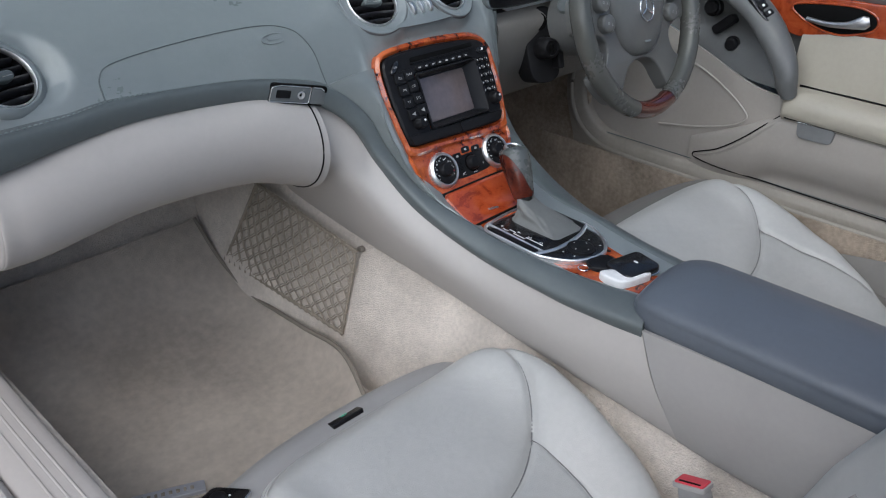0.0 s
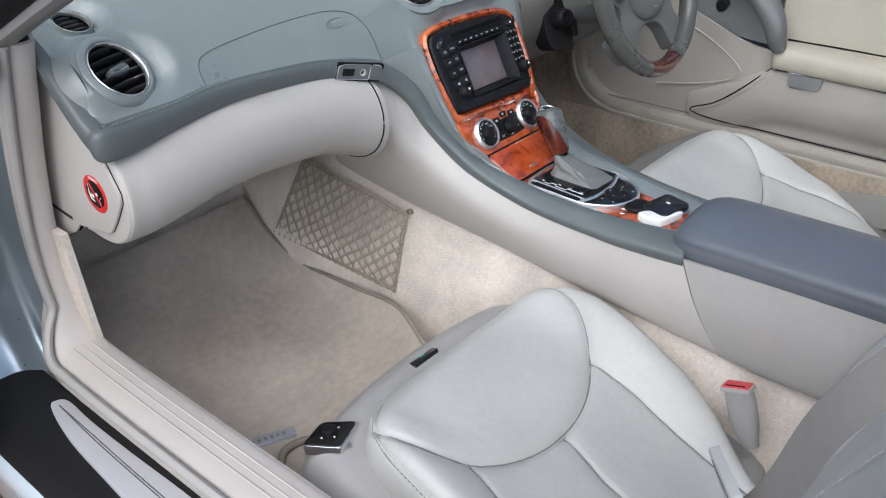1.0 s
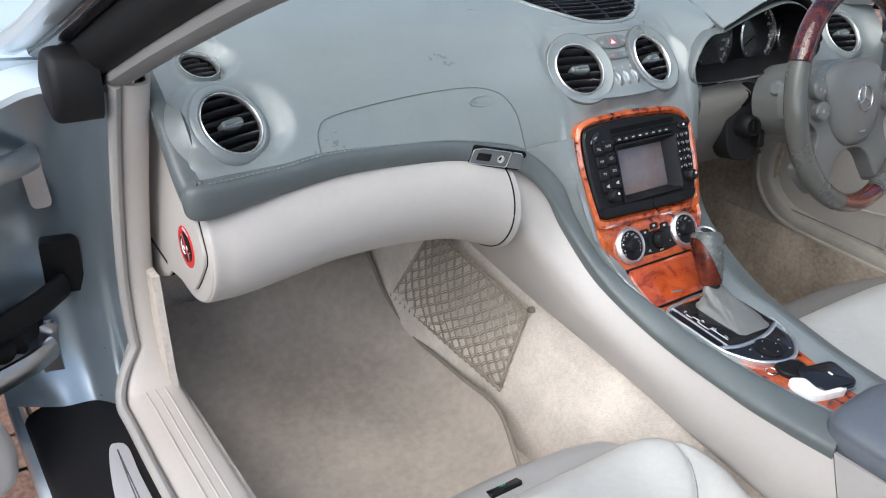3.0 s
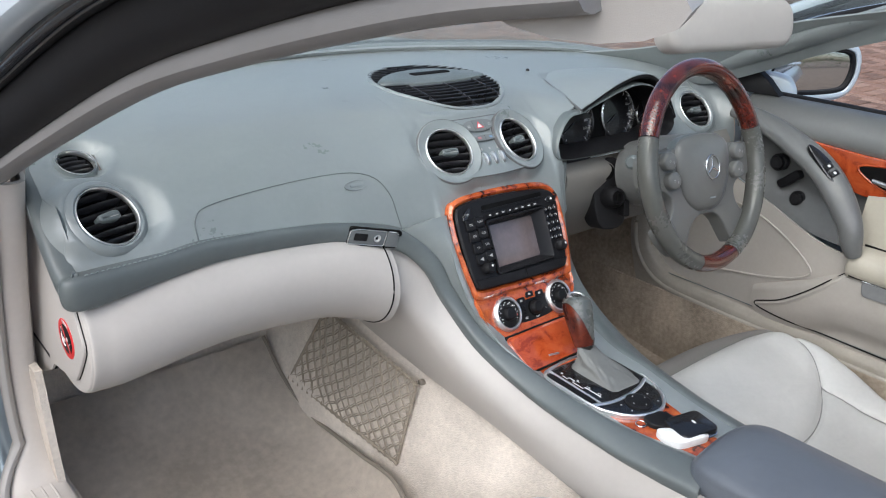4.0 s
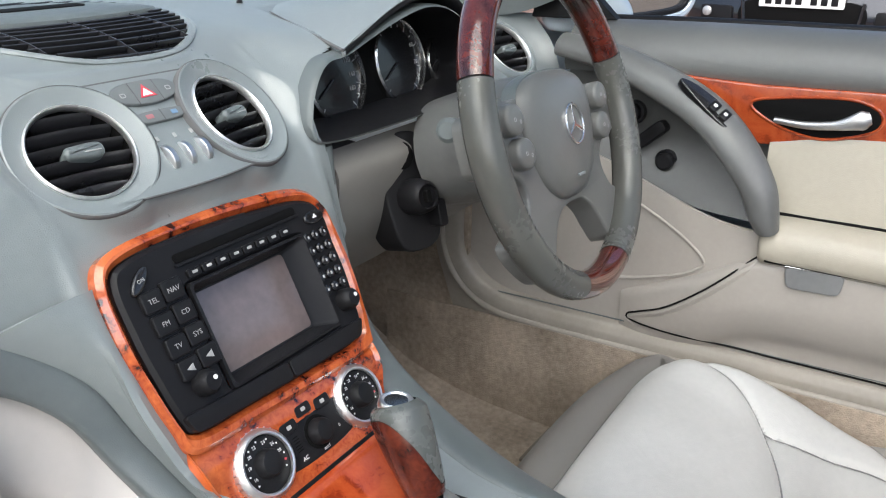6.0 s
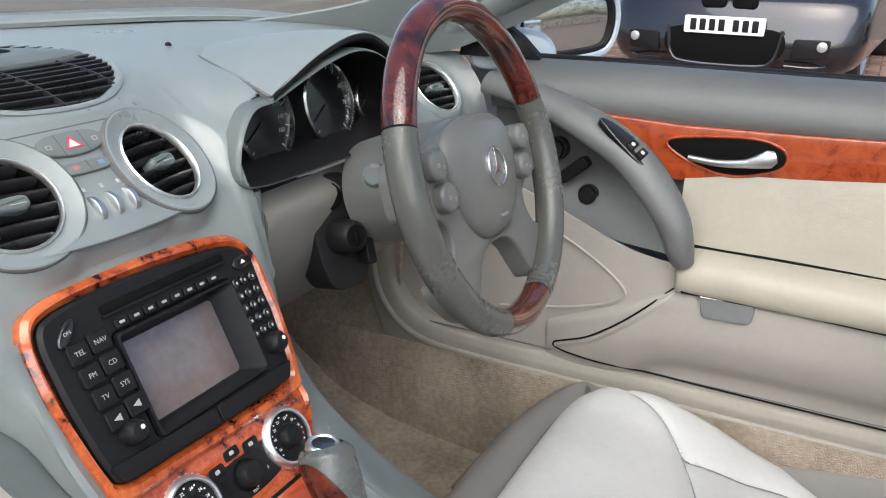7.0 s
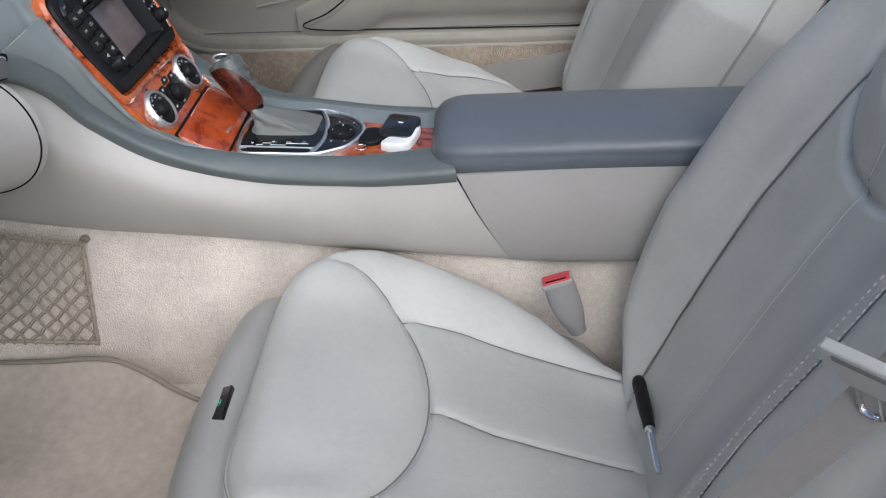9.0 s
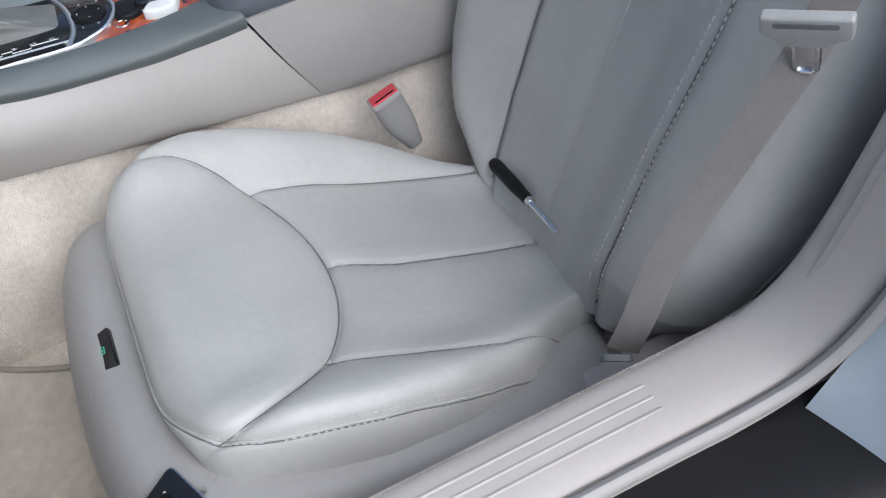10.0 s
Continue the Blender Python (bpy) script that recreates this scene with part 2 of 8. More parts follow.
def tube(path, ra, rb=None, n=10, up=(0, 0, 1), closed=False, caps=True, prof=None):
    """A rod along a path; ra across, rb along up; each may be a list."""
    p = np.array(path, float)
    m = len(p)
    ra = np.broadcast_to(np.array(ra, float), (m,))
    rb = ra if rb is None else np.broadcast_to(np.array(rb, float), (m,))
    tan = np.roll(p, -1, 0) - np.roll(p, 1, 0) if closed else np.gradient(p, axis=0)
    tan /= np.maximum(np.linalg.norm(tan, axis=1, keepdims=True), 1e-9)
    side = np.cross(tan, np.array(up, float))
    side /= np.maximum(np.linalg.norm(side, axis=1, keepdims=True), 1e-9)
    top = np.cross(side, tan)
    if prof is None:
        a = np.linspace(0, 2 * np.pi, n, endpoint=False)
        prof = np.stack([np.cos(a), np.sin(a)], 1)
    n = len(prof)
    v = (p[:, None] + side[:, None] * (ra[:, None] * prof[:, 0])[..., None] + top[:, None] * (rb[:, None] * prof[:, 1])[..., None]).reshape(-1, 3)
    f = gridfaces(m, n, wrap=True)
    if closed:
        f += [[(m - 1) * n + j, (m - 1) * n + (j + 1) % n, (j + 1) % n, j] for j in range(n)]
    elif caps:
        f += [list(range(n)), [(m - 1) * n + j for j in range(n)][::-1]]
    return v, f


def frame3(o, ux, uy):
    ux, uy = Vector(ux).normalized(), Vector(uy)
    uz = ux.cross(uy).normalized()
    uy = uz.cross(ux)
    m = Matrix((ux, uy, uz)).transposed().to_4x4()
    m.translation = o
    return m


def place(m, pts):
    a = np.array(m)
    p = np.array(pts, float).reshape(-1, 3)
    return p @ a[:3, :3].T + a[:3, 3]


def ccw(o):
    o = np.array(o, float)
    x, y = o.T
    return o if (x * np.roll(y, -1) - y * np.roll(x, -1)).sum() > 0 else o[::-1]


def inset(o, d):
    o = np.array(o, float)
    e = np.roll(o, -1, 0) - np.roll(o, 1, 0)
    nrm = np.stack([-e[:, 1], e[:, 0]], 1) / np.maximum(np.linalg.norm(e, axis=1, keepdims=True), 1e-9)
    return o + nrm * d


def slab(outline, m, z0, z1, bevel=0.001):
    """A plate of an anticlockwise outline between two heights over the frame m, its upper edge rounded."""
    o = ccw(outline)
    n = len(o)
    rings = [(o, z0)] + [(inset(o, bevel * (1 - math.cos(a))), z1 - bevel * (1 - math.sin(a))) for a in (0, 0.55, 1.05, 1.57)]
    v = np.concatenate([np.c_[r, np.full(n, z)] for r, z in rings])
    f = gridfaces(len(rings), n, wrap=True)
    f += [[(len(rings) - 1) * n + j for j in range(n)], list(range(n))[::-1]]
    return place(m, v), f


def ringslab(outer, inner, m, z0, z1, bevel=0.001):
    o, i = ccw(outer), ccw(inner)
    n = len(o)
    rings = [(o, z0), (o, z1 - bevel), (inset(o, bevel), z1), (inset(i, -bevel), z1), (i, z1 - bevel), (i, z0)]
    v = np.concatenate([np.c_[r, np.full(n, z)] for r, z in rings])
    f = gridfaces(len(rings), n, wrap=True)
    f += [[5 * n + j, 5 * n + (j + 1) % n, (j + 1) % n, j] for j in range(n)]
    return place(m, v), f


def rrect(w, h, r, k=5, cx=0.0, cy=0.0):
    pts = []
    for sx, sy, a0 in ((1, 1, 0), (-1, 1, 90), (-1, -1, 180), (1, -1, 270)):
        for a in np.linspace(a0, a0 + 90, k):
            pts.append((cx + sx * (w / 2 - r) + r * math.cos(radians(a)), cy + sy * (h / 2 - r) + r * math.sin(radians(a))))
    return pts


def oval(a, b, n=40, cx=0.0, cy=0.0):
    return [(cx + a * math.cos(t), cy + b * math.sin(t)) for t in np.linspace(0, 2 * np.pi, n, endpoint=False)]


def loop(pts, n):
    """A smooth closed outline through pts."""
    p = [tuple(q) for q in pts]
    c = cr(p[-2:] + p + p[:3], (len(p) + 4) * 24 + 1)
    c = c[48 : 48 + len(p) * 24]
    return ccw(c[np.linspace(0, len(c), n, endpoint=False).astype(int)])


def rounded(pts, r, k=5):
    """A polygon's outline with rounded corners."""
    p = np.array(ccw(pts))
    out = []
    for i in range(len(p)):
        a, b, c = p[i - 1], p[i], p[(i + 1) % len(p)]
        u, w = (a - b) / np.linalg.norm(a - b), (c - b) / np.linalg.norm(c - b)
        for t in np.linspace(0, 1, k):
            out.append((1 - t) ** 2 * (b + u * r) + 2 * t * (1 - t) * b + t * t * (b + w * r))
    return np.array(out)


def lathe(profile, m, n=40, cap=True):
    """Turned body: profile of (radius, height) over the frame m."""
    a = np.linspace(0, 2 * np.pi, n, endpoint=False)
    v = np.array([[(r * math.cos(t), r * math.sin(t), z) for t in a] for r, z in profile]).reshape(-1, 3)
    f = gridfaces(len(profile), n, wrap=True)
    if cap:
        f += [[(len(profile) - 1) * n + j for j in range(n)], list(range(n))[::-1]]
    return place(m, v), f


def block(m, w, h, z0, z1, r=0.002, bevel=0.001, cx=0.0, cy=0.0, k=4):
    return slab(rrect(w, h, r, k, cx, cy), m, z0, z1, bevel)


def stitches(path, gap, length, r, lift=(0, 0, 0)):
    """Small threads along a path, as one mesh."""
    p = np.array(path, float) + np.array(lift)
    d = np.r_[0, np.cumsum(np.linalg.norm(np.diff(p, axis=0), axis=1))]
    out = []
    for s in np.arange(gap, d[-1] - gap, gap):
        a, b = [np.array([np.interp(x, d, p[:, k]) for k in range(3)]) for x in (s, s + length)]
        mid = (a + b) / 2 + np.array([0, 0, r * 0.6])
        out.append(tube([a, mid, b], [r * 0.6, r, r * 0.6], n=5, up=(0.3, 0.2, 1)))
    return join(*out)


def writing(text, m, size, material, parent, name="lettering"):
    """Words cut as thin solid letters on the frame m."""
    c = bpy.data.curves.new(name, "FONT")
    c.body, c.size, c.extrude, c.align_x, c.align_y, c.resolution_u = text, size, 0.0001, "CENTER", "CENTER", 2
    tmp = bpy.data.objects.new(name, c)
    scene.collection.objects.link(tmp)
    me = bpy.data.meshes.new_from_object(tmp.evaluated_get(bpy.context.evaluated_depsgraph_get()))
    bpy.data.objects.remove(tmp)
    me.transform(m)
    me.materials.clear()
    me.materials.append(material)
    ob = new(name, me)
    ob.parent = parent
    if parent.type == "EMPTY":
        ob.location = -parent.location
    return ob
# ---- the ground and the car's shell ----
GZ = 0.13
SAND = mat("joint_sand", (0.13, 0.10, 0.075), 0.95, grain=1.0, grain_scale=300, kind="pile", vary=0.2)
big = 60.0
tagged(part("ground", ([(-big, -big, GZ - 0.012), (big, -big, GZ - 0.012), (big, big, GZ - 0.012), (-big, big, GZ - 0.012)], [[0, 1, 2, 3]]), SAND),
       "sandy joints of a block-paved drive", "ground", kind="structure")


SILL = [(0.530, 0.955, 0.020), (0.552, 0.90, 0.020), (0.598, 0.78, 0.018), (0.628, 0.66, 0.016), (0.634, 0.57, 0.012), (0.616, 0.515, 0.006), (0.57, 0.496, 0), (0.45, 0.492, 0), (0.2, 0.492, 0), (-0.1, 0.492, 0), (-0.22, 0.494, 0.002), (-0.285, 0.513, 0.006), (-0.324, 0.56, 0.010), (-0.352, 0.64, 0.012), (-0.380, 0.75, 0.012), (-0.425, 0.94, 0.004)]
FLAT = [(0.585, 0.70, 0.0), (0.606, 0.63, 0), (0.598, 0.56, 0), (0.55, 0.516, 0), (0.45, 0.505, 0), (0.2, 0.504, 0), (-0.2, 0.504, 0), (-0.5, 0.51, 0)]


def sill_path(path, n):
    """Places and inward normals along a door opening's edge."""
    p = cr(path, n)
    t = np.gradient(p[:, :2], axis=0)
    t /= np.linalg.norm(t, axis=1, keepdims=True)
    return p, np.stack([t[:, 1], -t[:, 0]], 1)


def sill(s):
    """Door sill: s is -1 on the passenger's side, 1 on the driver's."""
    t = thing("door_sill", (s * 0.74, 0.1, 0.3), "pale grey fluted door sill panel with a black outer step", "door sill", kind="structure")
    p, nn = sill_path(SILL if s < 0 else FLAT, 150)
    rows, edge = [], []
    for (y, z, dx), (ny, nz) in zip(p, nn):
        deep = -0.05 - 0.07 * max(nz, 0) ** 4
        sec = [(0.655, deep), (0.652, -0.034), (0.656, -0.012), (0.665, -0.003), (0.69, 0.0), (0.720, -0.003), (0.732, -0.012), (0.736, -0.042)]
        k = 1 - 0.55 * min(max((z - 0.50) / 0.06, 0), 1) * (1 if y > 0.3 and s < 0 else 0)
        rows.append(cr([(s * (0.652 + (x - 0.652) * k + dx), y + ny * h, z + nz * h) for x, h in sec], 36))
        edge.append(0.652 + 0.084 * k + dx)
    P = np.array(rows)
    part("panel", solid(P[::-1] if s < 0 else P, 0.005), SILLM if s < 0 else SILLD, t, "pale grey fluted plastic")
    if s < 0:
        ks = [k for k in range(150) if p[k, 1] < 0.512 and -0.275 < p[k, 0] < 0.605]
        T = P[ks[0]:ks[-1] + 1, 13:29]
        N = normals(T)
        part("tread", solid((T + N * (0.0022 if N[5, 5][2] > 0 else -0.0022))[::-1], 0.0035), SILLM, t, "raised tread panel")
    lo, hi = (54, 96) if s < 0 else (74, 140)
    for x in (0.679, 0.692, 0.705):
        q = [(s * (x + p[k, 2]), p[k, 0], p[k, 1] + (0.0024 if s < 0 else 0.0002)) for k in range(lo, hi, 2)]
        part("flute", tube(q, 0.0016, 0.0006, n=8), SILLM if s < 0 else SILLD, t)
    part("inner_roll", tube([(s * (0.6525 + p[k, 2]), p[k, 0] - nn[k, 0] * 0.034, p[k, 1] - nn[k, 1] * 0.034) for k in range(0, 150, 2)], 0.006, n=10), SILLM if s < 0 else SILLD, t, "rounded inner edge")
    if s < 0:
        part("lip_seal", tube([(-(e + 0.004), y + ny * -0.006, z + nz * -0.006) for (y, z, a), (ny, nz), e in zip(p, nn, edge)], 0.008, 0.007, n=10, up=(-1, 0, 0)), STONE, t, "pale grey rubber lip")
    step = [[(s * 0.734, y, 0.452), (s * 0.80, y, 0.45), (s * 0.835, y, 0.443), (s * 0.85, y, 0.425), (s * 0.852, y, 0.38)] for y in (0.72, 0.3, -0.3, -0.62)]
    P = sheet(step, 30, 20)
    part("step", solid(P[::-1] if s < 0 else P, 0.008), RUBBER, t, "black rubber step")
    o = loop([(0.771, 0.570), (0.758, 0.579), (0.748, 0.563), (0.750, 0.50), (0.749, 0.40), (0.746, 0.30), (0.744, 0.10), (0.745, -0.02), (0.800, -0.02), (0.803, 0.10), (0.800, 0.30), (0.795, 0.39), (0.787, 0.49)], 80)
    o = [(s * x, y) for x, y in o]
    part("kick_plate", slab(o, frame3((0, 0, 0.452), (1, 0, 0), (0, 1, 0)), -0.004, 0.005, 0.001), PLATE, t, "brushed aluminium plate")
    for off in (-0.0016, 0.0016):
        part("kick_groove", tube(cr([(s * 0.7615, 0.566, 0.4570), (s * (0.765 + off), 0.47, 0.4570), (s * (0.768 + off), 0.342, 0.4570), (s * (0.772 + off), -0.02, 0.4570)], 20), 0.0009, 0.0005, n=6), SEAMD, t)
    rocker = [[(s * 0.85, y, 0.425), (s * 0.859, y, 0.415), (s * 0.862, y, 0.39), (s * 0.850, y, 0.30), (s * 0.81, y, 0.22), (s * 0.76, y, 0.19)] for y in (0.9, 0.3, -0.3, -0.9)]
    P = sheet(rocker, 12, 16)
    part("rocker", solid(P[::-1] if s < 0 else P, 0.01), PAINT, t, "silver-blue painted rocker")
    Q = sheet([[(s * 0.640, y, 0.283), (s * 0.646, y, 0.36), (s * 0.652, y, 0.47)] for y in (0.75, 0.3, -0.1, -0.45)], 8, 8)
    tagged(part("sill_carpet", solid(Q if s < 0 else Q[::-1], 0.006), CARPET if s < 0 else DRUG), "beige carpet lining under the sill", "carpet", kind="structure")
    return t


sill(-1)
sill(1)

# carpeted tub
P = sheet([[(x, 1.08, 0.78), (x, 0.98, 0.62), (x, 0.89, 0.48), (x, 0.80, 0.385), (x, 0.68, 0.315), (x, 0.4, 0.288), (x, 0.0, 0.285), (x, -0.3, 0.285), (x, -0.55, 0.29)] for x in (-0.68, -0.3, 0.3, 0.68)], 8, 60)
floor = tagged(part("floor", solid(P[::-1], 0.02), CARPET), "beige carpet in the footwells", "carpet", kind="structure")
for s in (-1, 1):
    Q = sheet([[(s * 0.662, y, 0.28), (s * 0.668, y + d, 0.42), (s * 0.676, y + d * 1.6, 0.56), (s * 0.682, y + d * 1.8, 0.68)] for y, d in ((0.60, 0.0), (0.72, 0), (0.85, 0), (1.15, 0))], 8, 8)
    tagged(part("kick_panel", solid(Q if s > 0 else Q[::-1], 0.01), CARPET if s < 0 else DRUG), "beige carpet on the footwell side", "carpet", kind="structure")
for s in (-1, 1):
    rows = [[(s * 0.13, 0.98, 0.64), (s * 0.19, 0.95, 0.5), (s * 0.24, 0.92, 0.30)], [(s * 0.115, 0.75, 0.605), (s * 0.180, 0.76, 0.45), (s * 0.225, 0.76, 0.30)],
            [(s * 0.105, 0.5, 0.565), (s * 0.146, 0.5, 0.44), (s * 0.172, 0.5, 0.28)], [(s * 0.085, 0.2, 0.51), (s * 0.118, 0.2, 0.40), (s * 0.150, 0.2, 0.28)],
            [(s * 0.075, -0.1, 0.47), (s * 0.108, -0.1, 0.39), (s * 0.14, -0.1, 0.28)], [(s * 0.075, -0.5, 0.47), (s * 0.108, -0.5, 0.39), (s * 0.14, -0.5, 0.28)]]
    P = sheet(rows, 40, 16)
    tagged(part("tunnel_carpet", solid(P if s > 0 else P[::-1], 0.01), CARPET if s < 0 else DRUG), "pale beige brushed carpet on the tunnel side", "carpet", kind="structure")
P = sheet([[(x, -0.50, 0.27), (x, -0.52, 0.5), (x, -0.6, 0.75), (x, -0.72, 0.95)] for x in (-0.7, 0.7)], 4, 12)
tagged(part("wall_rear", solid(P, 0.02), RAIL), "dark grey lining behind the seats", "bulkhead", kind="structure")

# ---- dashboard ----
dash = thing("dashboard", (0, 0.6, 0.9), "blue-grey leather dashboard with stitched seams", "dashboard")
half = [
    (0.675, [(0.66, 0.965), (0.62, 0.964), (0.59, 0.950), (0.555, 0.925), (0.52, 0.893), (0.490, 0.850)]),
    (0.66, [(0.68, 0.975), (0.63, 0.970), (0.59, 0.954), (0.55, 0.929), (0.508, 0.895), (0.472, 0.848)]),
    (0.64, [(0.70, 0.982), (0.64, 0.978), (0.59, 0.958), (0.545, 0.931), (0.500, 0.897), (0.463, 0.851)]),
    (0.50, [(0.78, 0.99), (0.70, 0.988), (0.610, 0.974), (0.550, 0.945), (0.503, 0.907), (0.464, 0.866)]),
    (0.35, [(0.85, 0.992), (0.75, 0.993), (0.612, 0.977), (0.546, 0.945), (0.496, 0.903), (0.463, 0.858)]),
    (0.22, [(0.90, 0.993), (0.76, 0.995), (0.602, 0.978), (0.536, 0.944), (0.484, 0.898), (0.456, 0.832)]),
    (0.15, [(0.92, 0.993), (0.76, 0.995), (0.592, 0.980), (0.526, 0.946), (0.474, 0.902), (0.438, 0.790)]),
    (0.132, [(0.923, 0.993), (0.76, 0.995), (0.590, 0.980), (0.524, 0.946), (0.474, 0.901), (0.413, 0.770)]),
    (0.115, [(0.925, 0.993), (0.76, 0.995), (0.588, 0.980), (0.522, 0.946), (0.475, 0.900), (0.413, 0.770)]),
    (0.06, [(0.93, 0.993), (0.76, 0.995), (0.585, 0.980), (0.519, 0.945), (0.476, 0.900), (0.445, 0.84)]),
    (0.0, [(0.932, 0.993), (0.76, 0.995), (0.585, 0.980), (0.511, 0.945), (0.464, 0.901), (0.443, 0.84)]),
]
# on the driver's side the pad comes forward round the instruments
ahead = {0.35: [(0.85, 0.992), (0.75, 0.993), (0.612, 0.977), (0.486, 0.957), (0.466, 0.922), (0.460, 0.858)],
         0.22: [(0.90, 0.993), (0.76, 0.995), (0.604, 0.979), (0.484, 0.9565), (0.462, 0.922), (0.456, 0.832)],
         0.132: [(0.923, 0.993), (0.76, 0.995), (0.590, 0.980), (0.522, 0.948), (0.469, 0.903), (0.422, 0.778)],
         0.15: [(0.92, 0.993), (0.76, 0.995), (0.592, 0.980), (0.518, 0.950), (0.466, 0.908), (0.438, 0.790)]}
rows = [[(-x, y, z) for y, z in r] for x, r in half] + [[(x, y, z) for y, z in ahead.get(x, r)] for x, r in half[-2::-1]]
DASH = sheet(rows, 421, 200)
VENTS = [(-0.599, 0.506, 0.9065, 0.0375), (0.591, 0.496, 0.907, 0.0385), (-0.603, 0.5885, 0.951, 0.0215), (-0.081, 0.490, 0.915, 0.0378), (0.067, 0.488, 0.916, 0.0378)]
LEAN = [(45, 14), (42, -6), (64, 6), (42.5, -7.5), (42.5, 7.5)]
for (x, y, z, r), (tilt, yaw) in zip(VENTS[:3], LEAN):
    n = np.array((math.sin(radians(yaw)), -math.cos(radians(tilt)), math.sin(radians(tilt))))
    n /= np.linalg.norm(n)
    d = DASH - np.array((x, y, z))
    away = d @ n
    flat = np.linalg.norm(d - away[..., None] * n, axis=2)
    w = np.clip((1.9 * r - flat) / (0.55 * r), 0, 1) * (np.abs(away) < 2.2 * r) * np.clip((np.arange(200) - 199) / -30, 0, 1)[None, :]
    DASH = DASH - n * ((away + 0.0015) * w * w * (3 - 2 * w))[..., None]
# the two centre vents and their switches share one gently bowed face, leaning back by 45 degrees
POD = (-0.007, 0.484, 0.918)
H2 = math.sqrt(0.5)


def pod(x, v, h=0.0):
    """The place on the bowed face, h in front of it."""
    return (x, POD[1] + 1.2 * (x - POD[0]) ** 2 + (v - h) * H2, POD[2] + (v + h) * H2)


ys_ = POD[1] + 1.2 * np.minimum(np.abs(DASH[..., 0] - POD[0]), 0.106) ** 2
V_ = ((DASH[..., 1] - ys_) + (DASH[..., 2] - POD[2])) * H2
away = (-(DASH[..., 1] - ys_) + (DASH[..., 2] - POD[2])) * H2
rim = np.minimum(np.hypot(DASH[..., 0] + 0.081, V_), np.hypot(DASH[..., 0] - 0.067, V_)) - 0.053
bar = np.maximum(np.abs(DASH[..., 0] - POD[0]) - 0.074, np.abs(V_ - 0.006) - 0.052)
w = np.clip(1 - np.minimum(rim, bar) / 0.018, 0, 1) * (np.abs(away) < 0.07)
w = w * w * (3 - 2 * w)
DASH[..., 1] += (away - 0.0002) * w * H2
DASH[..., 2] -= (away - 0.0002) * w * H2
hole = np.zeros(DASH.shape[:2], bool)
for i, (x, y, z, r) in enumerate(VENTS):
    hole |= np.linalg.norm(DASH - np.array((x, y, z)), axis=2) < r * (1.16 if i < 3 else 1.40)
hole |= ((DASH[..., 0] - 0.020) / 0.114) ** 2 + ((DASH[..., 1] - 0.645) / 0.104) ** 2 < 1
OC = [(0.138, 0.907), (0.135, 0.885), (0.158, 0.878), (0.22, 0.876), (0.32, 0.876), (0.41, 0.878), (0.455, 0.892), (0.462, 0.915), (0.443, 0.946), (0.405, 0.972), (0.36, 0.980), (0.305, 0.973), (0.25, 0.960), (0.204, 0.948), (0.174, 0.945), (0.154, 0.931)]
crease = 0.201 + (DASH[..., 1] - 0.467) * 0.352
DASH[..., 2] -= 0.009 * np.clip((DASH[..., 0] - crease) / 0.006, 0, 1) * np.clip((0.475 - DASH[..., 0]) / 0.02, 0, 1) * np.clip((DASH[..., 1] - 0.455) / 0.01, 0, 1) * np.clip((0.640 - DASH[..., 1]) / 0.04, 0, 1)
hole |= (DASH[..., 0] > np.interp(DASH[..., 2], [0.80, 0.876, 0.885, 0.907, 0.919, 0.934, 0.946, 0.9555], [0.150, 0.146, 0.141, 0.142, 0.149, 0.160, 0.177, 0.198])) & (DASH[..., 0] < 0.470) & (DASH[..., 1] < 0.515) & (DASH[..., 2] < 0.9555)
hole |= (DASH[..., 0] > crease + 0.02) & (DASH[..., 0] < 0.465) & (DASH[..., 1] < 0.575)
near = np.zeros(DASH.shape[:2], bool)
for x, y, z, r in VENTS[:3]:
    d = np.linalg.norm(DASH - np.array((x, y, z)), axis=2)
    near |= (d < r * 1.6) & (d > r * 1.12)
under = DASH + normals(DASH) * 0.004 * (-1 if normals(DASH)[210, 60][2] > 0 else 1)
part("pad_backing", (under.reshape(-1, 3), gridfaces(*DASH.shape[:2], False, keep=near[:-1, :-1])), GREY, dash, sharp=0)
part("upper_pad", (DASH.reshape(-1, 3), gridfaces(*DASH.shape[:2], False, keep=~hole[:-1, :-1])), GREY, dash, "blue-grey leather pad", sharp=0)
P = sheet([[(x, y - 0.012, z + 0.001), (x, y + 0.03, z + 0.012), (x, y + 0.09, z - 0.03)] for x, y, z in ((-0.69, 0.66, 0.962), (-0.5, 0.78, 0.99), (-0.22, 0.90, 0.993), (0, 0.932, 0.993), (0.22, 0.90, 0.993), (0.5, 0.78, 0.99), (0.69, 0.66, 0.962))], 40, 12)
part("defroster_strip", solid(P[::-1], 0.006), GREY, dash)
